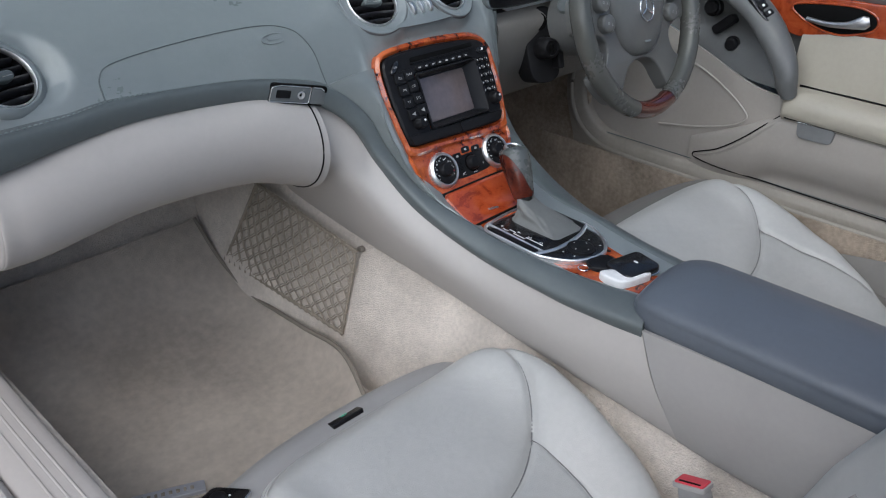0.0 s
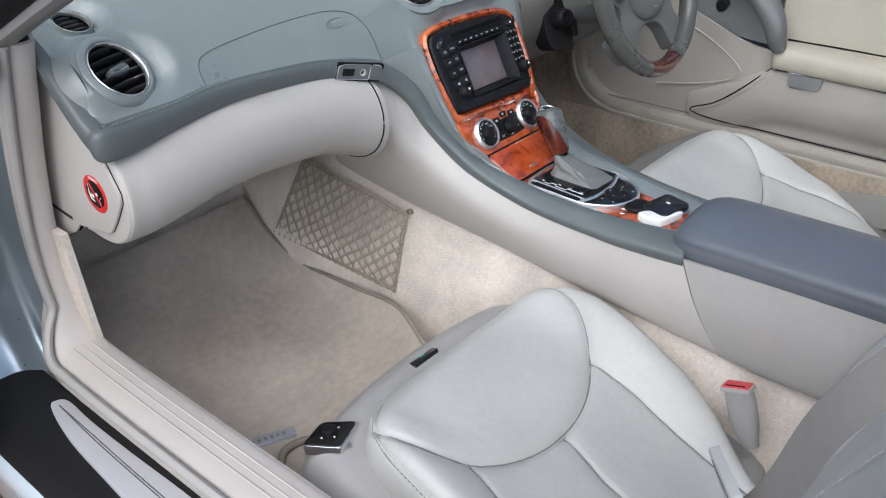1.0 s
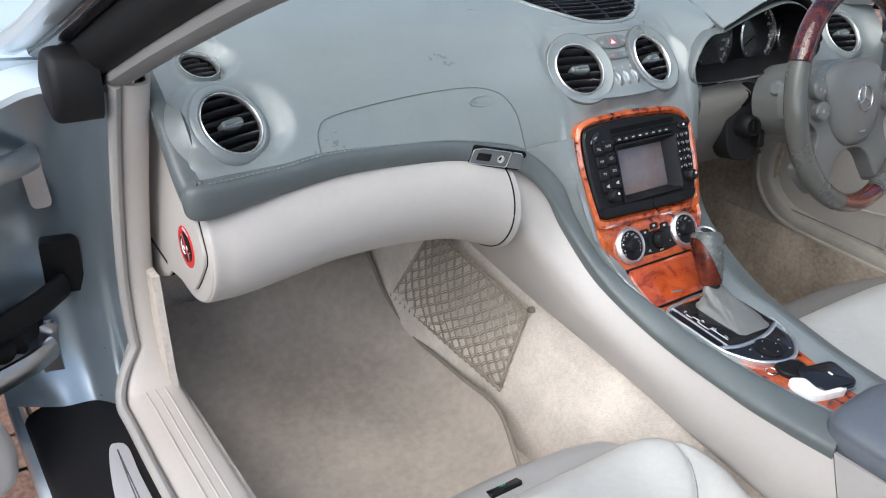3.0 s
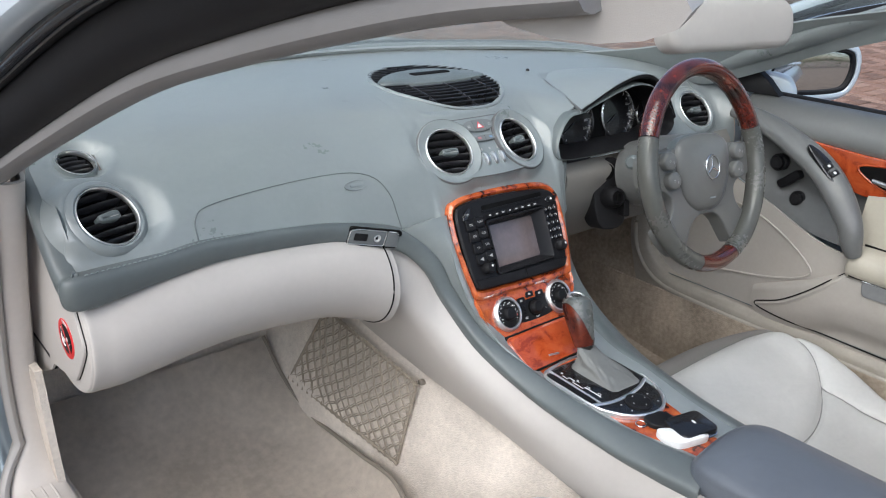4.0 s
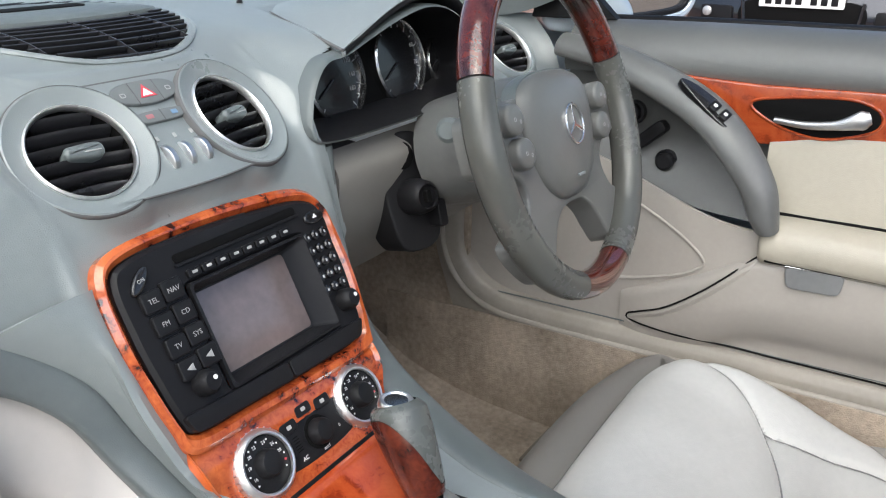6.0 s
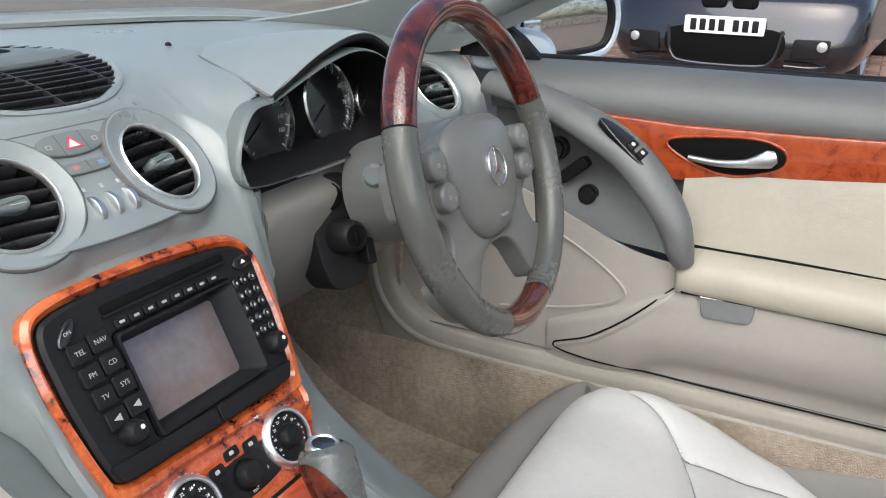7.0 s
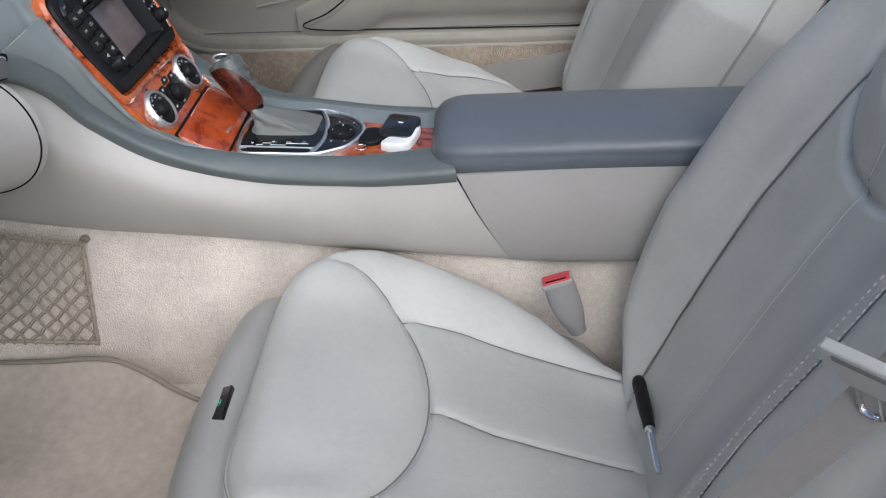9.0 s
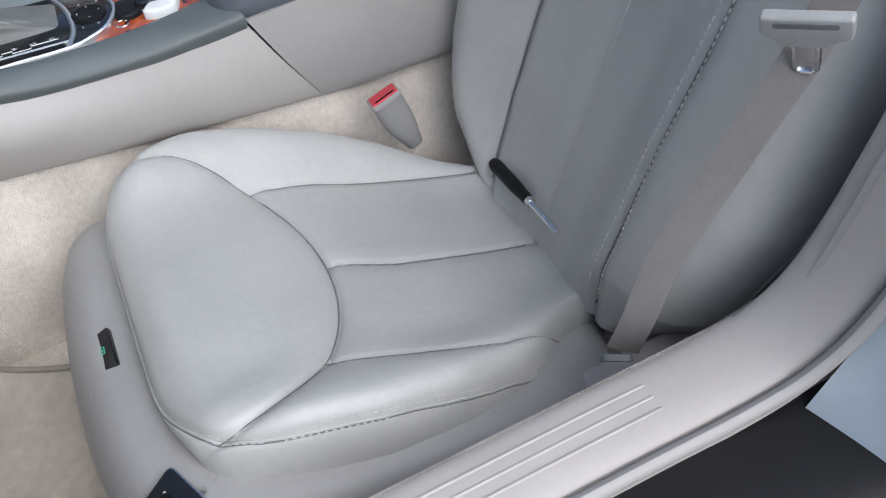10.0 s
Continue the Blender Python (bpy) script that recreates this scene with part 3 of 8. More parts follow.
# lower band: runs under the pad and sweeps down into the console's rail
UP = [(-0.660, 0.600, 0.962), (-0.665, 0.55, 0.930), (-0.667, 0.51, 0.896), (-0.665, 0.472, 0.862), (-0.655, 0.458, 0.8600), (-0.56, 0.460, 0.863), (-0.492, 0.462, 0.868), (-0.363, 0.463, 0.860), (-0.28, 0.462, 0.848), (-0.20, 0.452, 0.825), (-0.147, 0.434, 0.777), (-0.124, 0.414, 0.722), (-0.108, 0.365, 0.669), (-0.088, 0.262, 0.634), (-0.084, 0.175, 0.624), (-0.072, 0.090, 0.617), (-0.047, -0.004, 0.612)]
LO = [(-0.658, 0.606, 0.946), (-0.663, 0.56, 0.908), (-0.664, 0.516, 0.866), (-0.662, 0.478, 0.829), (-0.653, 0.462, 0.8180), (-0.56, 0.466, 0.830), (-0.476, 0.466, 0.838), (-0.38, 0.468, 0.833), (-0.29, 0.466, 0.820), (-0.213, 0.457, 0.796), (-0.168, 0.438, 0.757), (-0.145, 0.408, 0.702), (-0.128, 0.328, 0.642), (-0.1145, 0.222, 0.605), (-0.112, 0.10, 0.596), (-0.107, 0.034, 0.597), (-0.099, -0.025, 0.598)]


def rail(up, lo, name):
    u, l = cr(up, 160), cr(lo, 160)
    tan = np.gradient(u + l, axis=0)
    out = np.cross(tan, l - u)
    out /= np.linalg.norm(out, axis=1, keepdims=True)
    if (out[len(out) // 3] @ np.array([0, -1, 0.3])) < 0:
        out = -out
    rows = [u - out * 0.012, u + out * 0.002, u * 0.85 + l * 0.15 + out * 0.008, u * 0.5 + l * 0.5 + out * 0.0105, u * 0.12 + l * 0.88 + out * 0.009, l + out * 0.002, l - out * 0.012]
    return np.stack([cr([r[k] for r in rows], 22) for k in range(160)])


R = rail(UP, LO, "band")
BAND = R
WL = [(-0.133, 0.438, 0.836), (-0.132, 0.419, 0.800), (-0.127, 0.392, 0.744), (-0.110, 0.354, 0.678), (-0.092, 0.268, 0.630), (-0.086, 0.175, 0.620), (-0.076, 0.090, 0.613), (-0.052, -0.004, 0.608)]
a, b = cr(UP[9:], 80), cr(WL, 80)
F = np.stack([a, a * 0.66 + b * 0.34 + np.array([0, -0.004, 0.003]), a * 0.33 + b * 0.67 + np.array([0, -0.004, 0.003]), b, b + np.array([0.03, 0.012, -0.006])])
part("rail_inner", solid(sheet(F, 16, 80), 0.003), GREY, dash)
part("lower_band", solid(R[::-1], 0.004), RAIL, dash, "darker grey leather band")
part("band_stitching", stitches(cr([(a[0], a[1] - 0.004, a[2] + 0.002) for a in UP[4:13]], 300), 0.0062, 0.004, 0.0009), THREADG, dash)
MUP = [(0.148, 0.458, 0.872), (0.135, 0.443, 0.80), (0.110, 0.414, 0.722), (0.092, 0.365, 0.669), (0.073, 0.262, 0.634), (0.068, 0.175, 0.624), (0.055, 0.090, 0.617), (0.047, -0.004, 0.612)]
MLO = [(0.160, 0.474, 0.872), (0.147, 0.455, 0.80), (0.137, 0.425, 0.742), (0.130, 0.382, 0.690), (0.129, 0.318, 0.640), (0.118, 0.222, 0.606), (0.098, 0.10, 0.594), (0.086, 0.034, 0.596), (0.079, -0.025, 0.598)]
F = np.stack([cr(MUP, 60), cr([(x - 0.016, y + 0.008, z - 0.001) for x, y, z in MUP], 60), cr([(x - 0.04, y + 0.022, z - 0.012) for x, y, z in MUP], 60)])
part("rail_inner", solid(F[::-1], 0.003), GREY, dash)
R = rail(MUP, MLO, "rail")
part("console_rail", solid(R, 0.004), RAIL, dash)
# passenger end of the dashboard, beige
end = rounded([(0.578, 0.925), (0.553, 0.906), (0.516, 0.861), (0.479, 0.816), (0.462, 0.786), (0.4555, 0.775), (0.457, 0.763), (0.468, 0.747), (0.484, 0.726), (0.499, 0.709), (0.512, 0.704), (0.54, 0.700), (0.586, 0.692), (0.602, 0.676), (0.64, 0.656), (0.68, 0.640), (0.70, 0.74), (0.67, 0.88), (0.625, 0.925)], 0.004)
ef = frame3((-0.655, 0, 0), (0, -1, 0), (0, 0, 1))
part("end_gap", slab([(-y, z) for y, z in inset(end, -0.0004)], ef, -0.004, 0.0016, 0.0002), CREASE, dash)
part("end_panel", slab([(-y, z) for y, z in end], ef, -0.01, 0.0050, 0.0015), BEIGE, dash, "beige plastic end panel")
# glove box
glove = thing("glove_box", (-0.43, 0.5, 0.72), "smooth beige rolled glove box under the dashboard", "glove box")
rows = []
for x, dy, dz, k in ((-0.6530, 0.0165, -0.004, 0.968), (-0.6495, 0.0150, -0.0035, 0.984), (-0.636, 0.014, -0.003, 0.99), (-0.60, 0.010, 0.001, 1), (-0.5, 0.007, 0.016, 1), (-0.42, 0.007, 0.017, 1), (-0.32, 0.004, 0.009, 1), (-0.262, 0.0, -0.008, 1), (-0.222, -0.006, -0.024, 1)):
    sec = [(0.53, 0.83), (0.468, 0.826), (0.443, 0.808), (0.430, 0.775), (0.434, 0.738), (0.458, 0.705), (0.50, 0.688), (0.56, 0.69), (0.66, 0.71)]
    rows.append([(x, 0.53 + (y - 0.53) * k + dy, 0.757 + (z - 0.757) * k + dz) for y, z in sec])
P = sheet(rows, 60, 50)
part("lid", solid(P[::-1], 0.006), BEIGE, glove, "beige curved lid")
cap = ccw(cr([(0.53 + (y - 0.53) * 0.975 + 0.0165, 0.757 + (z - 0.757) * 0.975 - 0.004) for y, z in sec[:8]], 60))
part("lid_end", slab([(-y, z) for y, z in cap], ef, -0.020, 0.0002, 0.0040), BEIGE, glove, "rounded beige lid end")
N = normals(P)
for k, a, b in ((57, 4, 40),):
    part("lid_gap", tube(P[k, a:b] - N[k, a:b] * 0.0002, 0.0012, n=6), CREASE, glove)
part("top_gap", tube(P[12:57, 8] - N[12:57, 8] * 0.0004, 0.0014, n=6), CREASE, glove)
part("under_roll", tube(P[12:56, 40] - N[12:56, 40] * 0.001, 0.004, n=8), BEIGE, glove)
P = sheet([[(x, 0.60, 0.70), (x, 0.8, 0.72), (x, 1.05, 0.76)] for x in (-0.66, 0.66)], 3, 6)
part("under_panel", solid(P, 0.006), RUBBER, dash)
# console side: the sweep from the glove box down along the tunnel
con = thing("centre_console", (0, 0.2, 0.3), "grey and beige centre console between the seats", "console")
for s in (-1, 1):
    c = cr(LO, 400)
    c = c[c[:, 0] > (-0.222 if s < 0 else -0.150)]
    B = [tuple(c[int(k)] + np.array([0.0, 0.001, 0.002])) for k in np.linspace(0, len(c) - 1, 7)]
    M = [(-0.224, 0.440, 0.735), (-0.192, 0.445, 0.690), (-0.166, 0.425, 0.645), (-0.142, 0.34, 0.592), (-0.125, 0.235, 0.560), (-0.116, 0.10, 0.548), (-0.103, -0.054, 0.535)]
    L = [(-0.218, 0.52, 0.672), (-0.186, 0.58, 0.632), (-0.150, 0.60, 0.590), (-0.122, 0.47, 0.545), (-0.108, 0.30, 0.518), (-0.105, 0.12, 0.495), (-0.092, -0.090, 0.466)]
    E = [(-0.19, 0.60, 0.655), (-0.155, 0.63, 0.615), (-0.122, 0.63, 0.570), (-0.096, 0.47, 0.525), (-0.086, 0.30, 0.50), (-0.085, 0.12, 0.478), (-0.076, -0.09, 0.452)]
    if s > 0:
        M, L, E = M[2:], L[2:], E[2:]
    rows = [[(-s * x, y, z) for x, y, z in cr(r, 60)] for r in (c[np.linspace(0, len(c) - 1, 60).astype(int)] + np.array([0.004, 0.004, 0.002]), M, L, E)]
    if s > 0:
        rows = [[(x - 0.020, y, z) for x, y, z in r] for r in rows]
    P = sheet(rows, 40, 80)
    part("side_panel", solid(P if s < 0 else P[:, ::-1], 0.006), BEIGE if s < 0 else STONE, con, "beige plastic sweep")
    o = -0.010
    Q = sheet([[(o + s * 0.089, -0.0250, 0.600), (o + s * 0.094, -0.0560, 0.535), (o + s * 0.083, -0.0910, 0.466), (o + s * 0.070, -0.097, 0.452)],
               [(o + s * 0.085, -0.2, 0.604), (o + s * 0.094, -0.2, 0.54), (o + s * 0.092, -0.2, 0.468), (o + s * 0.075, -0.2, 0.452)],
               [(o + s * 0.085, -0.5, 0.604), (o + s * 0.094, -0.5, 0.54), (o + s * 0.092, -0.5, 0.468), (o + s * 0.075, -0.5, 0.452)]], 20, 24)
    part("rear_side_panel", solid(Q[::-1] if s < 0 else Q, 0.006), STONE, con, "stone grey plastic panel")
P = sheet([[(x, -0.02, 0.59), (x, -0.3, 0.601), (x, -0.5, 0.601)] for x in (-0.092, 0.072)], 4, 6)
part("core", solid(P[::-1], 0.01), BLACK, con)

# burr walnut fascia
PROF = [(0.450, 0.846), (0.438, 0.806), (0.420, 0.766), (0.394, 0.732), (0.3685, 0.706), (0.354, 0.674), (0.320, 0.646), (0.27, 0.6265), (0.20, 0.6185), (0.12, 0.6145), (0.05, 0.609), (-0.01, 0.606)]
EDGE = [(-0.105, 0.088), (-0.120, 0.104), (-0.121, 0.104), (-0.119, 0.101), (-0.116, 0.098), (-0.106, 0.088), (-0.098, 0.080), (-0.090, 0.074), (-0.086, 0.070), (-0.079, 0.061), (-0.062, 0.052), (-0.048, 0.048)]
P = sheet([[(a, y, z - 0.004), (a * 0.96 + b * 0.04, y, z), ((a + b) / 2, y, z + 0.0015), (a * 0.04 + b * 0.96, y, z), (b, y, z - 0.004)] for (y, z), (a, b) in zip(PROF, EDGE)], 90, 30)
part("walnut_fascia", solid(P, 0.006), BURL, con, "glossy burr walnut veneer")
# armrest
arm = thing("armrest", (0, -0.25, 0.62), "blue-grey leather armrest lid with stitching", "armrest")
rows = []
for y, k, dz in ((0.006, 0.72, -0.052), (0.001, 0.83, -0.030), (-0.008, 0.92, -0.014), (-0.026, 0.985, -0.003), (-0.055, 1.0, 0.000), (-0.12, 1.0, 0.003), (-0.3, 1.0, 0.006), (-0.50, 1.0, 0.004)):
    a = [(-0.088, 0.600), (-0.102, 0.601), (-0.107, 0.608), (-0.106, 0.616), (-0.099, 0.624), (-0.05, 0.632), (0, 0.634)]
    a = a + [(-x * 0.82, z) for x, z in a[-2::-1]]
    rows.append([(-0.011 + (x * 0.80 + 0.008) * k, y - 0.004, 0.606 + (z - 0.606) * (1.4 + dz / 0.08)) for x, z in a])
P = sheet(rows, 50, 60)
part("base", slab(rrect(0.160, 0.50, 0.016, 6, -0.0105, -0.254), frame3((0, 0, 0.590), (1, 0, 0), (0, 1, 0)), -0.012, 0.0135, 0.004), ARM, arm, "blue-grey leather lower edge")
part("lid", solid(P[:, ::-1], 0.006), ARM, arm, "blue-grey leather lid")
part("front_lip", slab(rrect(0.124, 0.022, 0.010), frame3((-0.010, 0.002, 0.612), (1, 0, 0), (0, 0, 1)), -0.003, 0.003, 0.002), ARM, arm)
part("stitching", stitches(cr([(-0.0800, -0.022, 0.6290), (-0.0838, -0.1, 0.6315), (-0.0838, -0.3, 0.6330), (-0.0838, -0.5, 0.6330)], 200), 0.0065, 0.0045, 0.0009), THREAD, arm)
# ---- seats ----


def seat(s, shift, label):
    """A leather bucket seat; s is -1 for the passenger's, 1 for the driver's."""
    cx = 0.342
    dx, dy, dz = shift
    t = thing("passenger_seat" if s < 0 else "driver_seat", (s * cx + dx, 0.0 + dy, 0.28), label, "car seat", "front seats")

    def put(P):
        Q = np.array(P, float)
        if s > 0:
            front_ = np.clip((Q[..., 1] + 0.02) / 0.2, 0, 1.2) * (Q[..., 2] < 0.56)
            Q[..., 0] = cx + (Q[..., 0] - cx) * 1.07
            Q[..., 2] += 0.022 * front_ * np.clip((Q[..., 2] - 0.30) / 0.1, 0, 1)
        Q[..., 0] = s * Q[..., 0]
        return Q + np.array([dx, dy, dz])

    def side(g):
        return g if s > 0 else g[::-1]

    # cushion: u across (-1 inner, 1 outer), v from the front edge to the back
    nu, nv = 150, 190
    u = np.linspace(-1, 1, nu)
    v = np.linspace(0, 1, nv)
    U, V = np.meshgrid(u, v, indexing="ij")
    yc = cr([(0.0, 0.195, 0.432), (0.04, 0.210, 0.444), (0.10, 0.214, 0.457), (0.17, 0.202, 0.471), (0.26, 0.171, 0.479), (0.40, 0.108, 0.468), (0.55, 0.03, 0.443), (0.75, -0.09, 0.399), (0.92, -0.20, 0.362), (1.0, -0.27, 0.345)], 400)
    Y0, Z0 = np.interp(V, yc[:, 0], yc[:, 1]), np.interp(V, yc[:, 0], yc[:, 2])
    halfw = np.interp(V, [0, 0.1, 0.2, 0.35, 0.55, 0.7, 0.82, 0.92, 1.0], [0.19, 0.205, 0.216, 0.228, 0.238, 0.234, 0.215, 0.175, 0.15])
    a = np.abs(U)
    X = cx + halfw * np.sign(U) * np.where(a < 0.86, a / 0.86 * 0.93, 0.93 + 0.07 * np.sin((a - 0.86) / 0.14 * np.pi / 2))
    drop = np.where(a > 0.78, (np.clip(a - 0.78, 0, 1) / 0.22) ** 2.2, 0) * 0.085
    Y = Y0 - 0.055 * (np.clip((a - 0.45) / 0.55, 0, 1) ** 2.2) * np.clip(1 - V * 2.3, 0, 1)
    X = X - np.where(U < 0, np.exp(-(((V - 0.42) / 0.2) ** 2)) * 0.010 * a, 0) + np.where((U < 0) & (V > 0.74), (V - 0.74) * 0.12 * a, 0)
    bol = np.where(U < 0, np.exp(-(((a - 0.77) / 0.19) ** 2)) * np.interp(V, [0, 0.15, 0.3, 0.45, 0.6, 0.75, 0.9, 1], [0.0, 0.014, 0.036, 0.047, 0.045, 0.034, 0.020, 0.016]),
                   np.exp(-(((a - 0.80) / 0.20) ** 2)) * np.interp(V, [0, 0.2, 0.4, 0.7, 0.88, 1], [0.0, 0.008, 0.022, 0.030, 0.020, 0.012]))
    Z = Z0 + bol - drop - 0.004 * (1 - np.clip(a / 0.6, 0, 1) ** 2) * np.clip((V - 0.45) * 4, 0, 1)
    px, py = (X - cx) / 0.131, Y
    # seams: a front pad bounded by a bow, three lengthwise channels behind it
    bow = np.where(py < 0.165, np.hypot(px / 1.50, (py - 0.165) / 0.158) - 1, np.abs(px) / np.interp(py, [0.165, 0.22, 0.27], [1.50, 1.42, 1.30]) - 1)
    front = (bow < 0) & (V > 0.0)

    def groove(d, w, depth):
        return -depth * np.exp(-((d / w) ** 2))

    dist = bow * 0.17
    Z += groove(dist, 0.0045, 0.0055) + groove(dist, 0.016, 0.005)
    Z += 0.010 * np.clip(1 - (np.hypot(px / 1.5, (py - 0.15) / 0.15)) ** 2, 0, 1)
    back = ~front & (py < 0.13)
    chan = {-1: ([-0.26, -0.204, -0.131, -0.032, 0.036, 0.10], [-0.80, -0.86, -0.955, -1.035, -1.04, -1.02]),
            0: ([-0.27, -0.212, -0.137, -0.068, 0.005, 0.10], [0.20, 0.16, 0.135, 0.11, 0.0, -0.04]),
            1: ([-0.25, -0.182, -0.121, -0.065, -0.010, 0.042, 0.10], [1.22, 1.34, 1.39, 1.327, 1.217, 1.116, 1.05])}
    for c in (-1, 0, 1):
        line = (px - np.interp(py, *chan[c])) * 0.131
        Z += np.where(back, groove(line, 0.0032, 0.0045) + groove(line, 0.014, 0.003), 0)
    # one piped seam runs along the front edge and back along the outer side
    way = cr([(-0.86, 0.20), (-0.70, 0.13), (-0.50, 0.098), (-0.30, 0.095), (0.0, 0.095), (0.275, 0.095), (0.50, 0.115), (0.664, 0.155), (0.80, 0.215), (0.855, 0.29), (0.879, 0.386), (0.882, 0.561), (0.906, 0.741), (0.935, 0.88)], 260)

    def at_uv(q):
        fi, fj = np.clip((q[:, 0] + 1) / 2 * (nu - 1), 0, nu - 1.001), np.clip(q[:, 1] * (nv - 1), 0, nv - 1.001)
        i, j = fi.astype(int), fj.astype(int)
        fi, fj = (fi - i)[:, None], (fj - j)[:, None]
        G = np.stack([X, Y, Z], -1)
        return (G[i, j] * (1 - fj) + G[i, j + 1] * fj) * (1 - fi) + (G[i + 1, j] * (1 - fj) + G[i + 1, j + 1] * fj) * fi

    piped = at_uv(way)
    gap_ = np.full(X.shape, 9.0)
    for q in piped:
        gap_ = np.minimum(gap_, (X - q[0]) ** 2 + (Y - q[1]) ** 2 + (Z - q[2]) ** 2)
    Z += groove(np.sqrt(gap_), 0.0045, 0.0045)
    P = put(np.stack([X, Y, Z], -1))
    reg = np.where(front, 0, np.where((px > np.interp(py, *chan[-1])) & (px < np.interp(py, *chan[1])) & (py < 0.12), np.where(px < np.interp(py, *chan[0]), 1, 2), np.where(px < 0, 3, 4)))
    cell = reg[:-1, :-1]
    cushion = part("cushion", ([P[0, 0], P[0, -1], P[-1, -1]], [[0, 1, 2]]), SEAT, t)
    for k, (nm, m_) in enumerate((("front_pad", SEAT), ("centre_panel", SEATB), ("centre_panel", SEATB), ("side_bolster", SEAT), ("side_bolster", SEAT))):
        f = gridfaces(nu, nv, s < 0, keep=(cell == k))
        used = sorted({i for q in f for i in q})
        mp = {i: j for j, i in enumerate(used)}
        part(nm, (P.reshape(-1, 3)[used], [[mp[i] for i in q] for q in f]), m_, cushion, sharp=0)
    part("piping_seam", tube(put(at_uv(way) + np.array([0, 0.0004, 0.0010])), 0.0014, n=8), SEAT, cushion, "sewn piping")
    part("piping_seam", tube(put(at_uv(way) + np.array([0.0014, 0.0012, -0.0004])), 0.0010, n=6), SEAM, cushion)

    def sewn(xy):
        out = []
        for x, y in xy:
            d = (X - cx - x) ** 2 + (Y - y) ** 2 + np.where(V < 0.14, 1.0, 0)
            q = np.unravel_index(d.argmin(), d.shape)
            out.append((cx + x, y, Z[q] + 0.0006))
        p = np.array(out)
        p[:, 2] = np.convolve(np.pad(p[:, 2], 2, mode="edge"), np.ones(5) / 5, "valid")
        return put(p)

    t_ = np.linspace(-1.32, 1.62, 76)
    part("bow_seam", tube(sewn([(1.5 * 0.131 * math.sin(q), 0.165 - 0.158 * math.cos(q)) for q in t_]), 0.0010, n=6), SEAM, cushion)
    for c in (-1, 0, 1):
        y1 = 0.165 - 0.158 * math.sqrt(max(1 - (float(np.interp(0.03, *chan[c])) / 1.5) ** 2, 0))
        part("channel_seam", tube(sewn([(0.131 * float(np.interp(y, *chan[c])), y) for y in np.linspace(y1 - 0.001, -0.235 if c < 1 else -0.20, 50)]), 0.0009, n=6), SEAM, cushion)
    if s < 0:
        for off in (-0.012, 0.012):
            line = put(at_uv(way[150:] + np.array([off * 0.9, 0.0])) + np.array([0, 0, 0.0016]))
            part("stitching", stitches(line, 0.0072, 0.0042, 0.0008), THREADC, cushion, "pale thread")
    # skirt under the cushion
    o = [(-0.215, -0.20), (-0.232, 0.0), (-0.236, 0.12), (-0.228, 0.21), (-0.18, 0.276), (-0.05, 0.297), (0.08, 0.297), (0.17, 0.284), (0.250, 0.258), (0.278, 0.215), (0.276, 0.10), (0.268, -0.05), (0.25, -0.22), (0.0, -0.26)]
    o = loop(o, 90)
    rings = []
    for grow, z, k in ((0.0, 0.30, 0.0), (-0.003, 0.35, 0.1), (-0.001, 0.40, 0.60), (0.006, 0.425, 0.76), (0.018, 0.44, 0.89), (0.034, 0.45, 0.975), (0.05, 0.452, 1.0), (0.07, 0.452, 1.0)):
        i = inset(o, grow)
        top = np.interp(i[:, 1], [-0.25, -0.05, 0.05, 0.13, 0.19, 0.25], [0.335, 0.385, 0.405, 0.428, 0.446, 0.454])
        zr = 0.30 + (top - 0.30) * k if k else np.full(len(i), z)
        rings.append(np.c_[i[:, 0] + cx, i[:, 1], zr])
    R = np.concatenate([put(r) for r in rings])
    f = gridfaces(8, 90, s < 0, wrap=True) + [[7 * 90 + j for j in range(90)]]
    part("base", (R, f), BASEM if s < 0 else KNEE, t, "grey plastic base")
    # backrest: u across, v upwards
    nu, nv = 130, 150
    u, v = np.linspace(-1, 1, nu), np.linspace(0, 1, nv)
    U, V = np.meshgrid(u, v, indexing="ij")
    a = np.abs(U)
    hw = np.interp(V, [0, 0.1, 0.3, 0.6, 0.8, 0.92, 1.0], [0.185, 0.244, 0.274, 0.284, 0.266, 0.22, 0.14])
    hw = np.where(U < 0, np.interp(V, [0, 0.04, 0.1, 0.17, 0.25, 0.35, 0.6, 0.8, 0.92, 1.0], [0.120, 0.168, 0.222, 0.258, 0.278, 0.286, 0.290, 0.268, 0.22, 0.14]), hw)
    H = V * 0.66
    cb = cx + 0.025
    X = cb + hw * np.sign(U) * np.where(a < 0.85, a / 0.85 * 0.92, 0.92 + 0.08 * np.sin((a - 0.85) / 0.15 * np.pi / 2))
    low_ = np.exp(-(((a - 0.72) / 0.20) ** 2)) * np.interp(V, [0, 0.12, 0.35, 0.65, 0.9, 1], [0.012, 0.036, 0.044, 0.034, 0.010, 0])
    out_ = np.where(a < 0.52, np.exp(-(((a - 0.52) / 0.20) ** 2)), 1 - 1.1 * np.clip((a - 0.52) / 0.36, 0, 1) ** 1.5) * np.interp(V, [0, 0.12, 0.35, 0.65, 0.9, 1], [0.012, 0.034, 0.040, 0.032, 0.010, 0])
    D = 0.015 * np.sin(V * np.pi) + np.where(U < 0, low_, out_)
    D -= np.where(a > 0.76, (np.clip(a - 0.76, 0, 1) / 0.24) ** 1.8, 0) * 0.13
    D -= np.where(V > 0.93, ((V - 0.93) / 0.07) ** 2 * 0.05, 0)
    px = X - cb
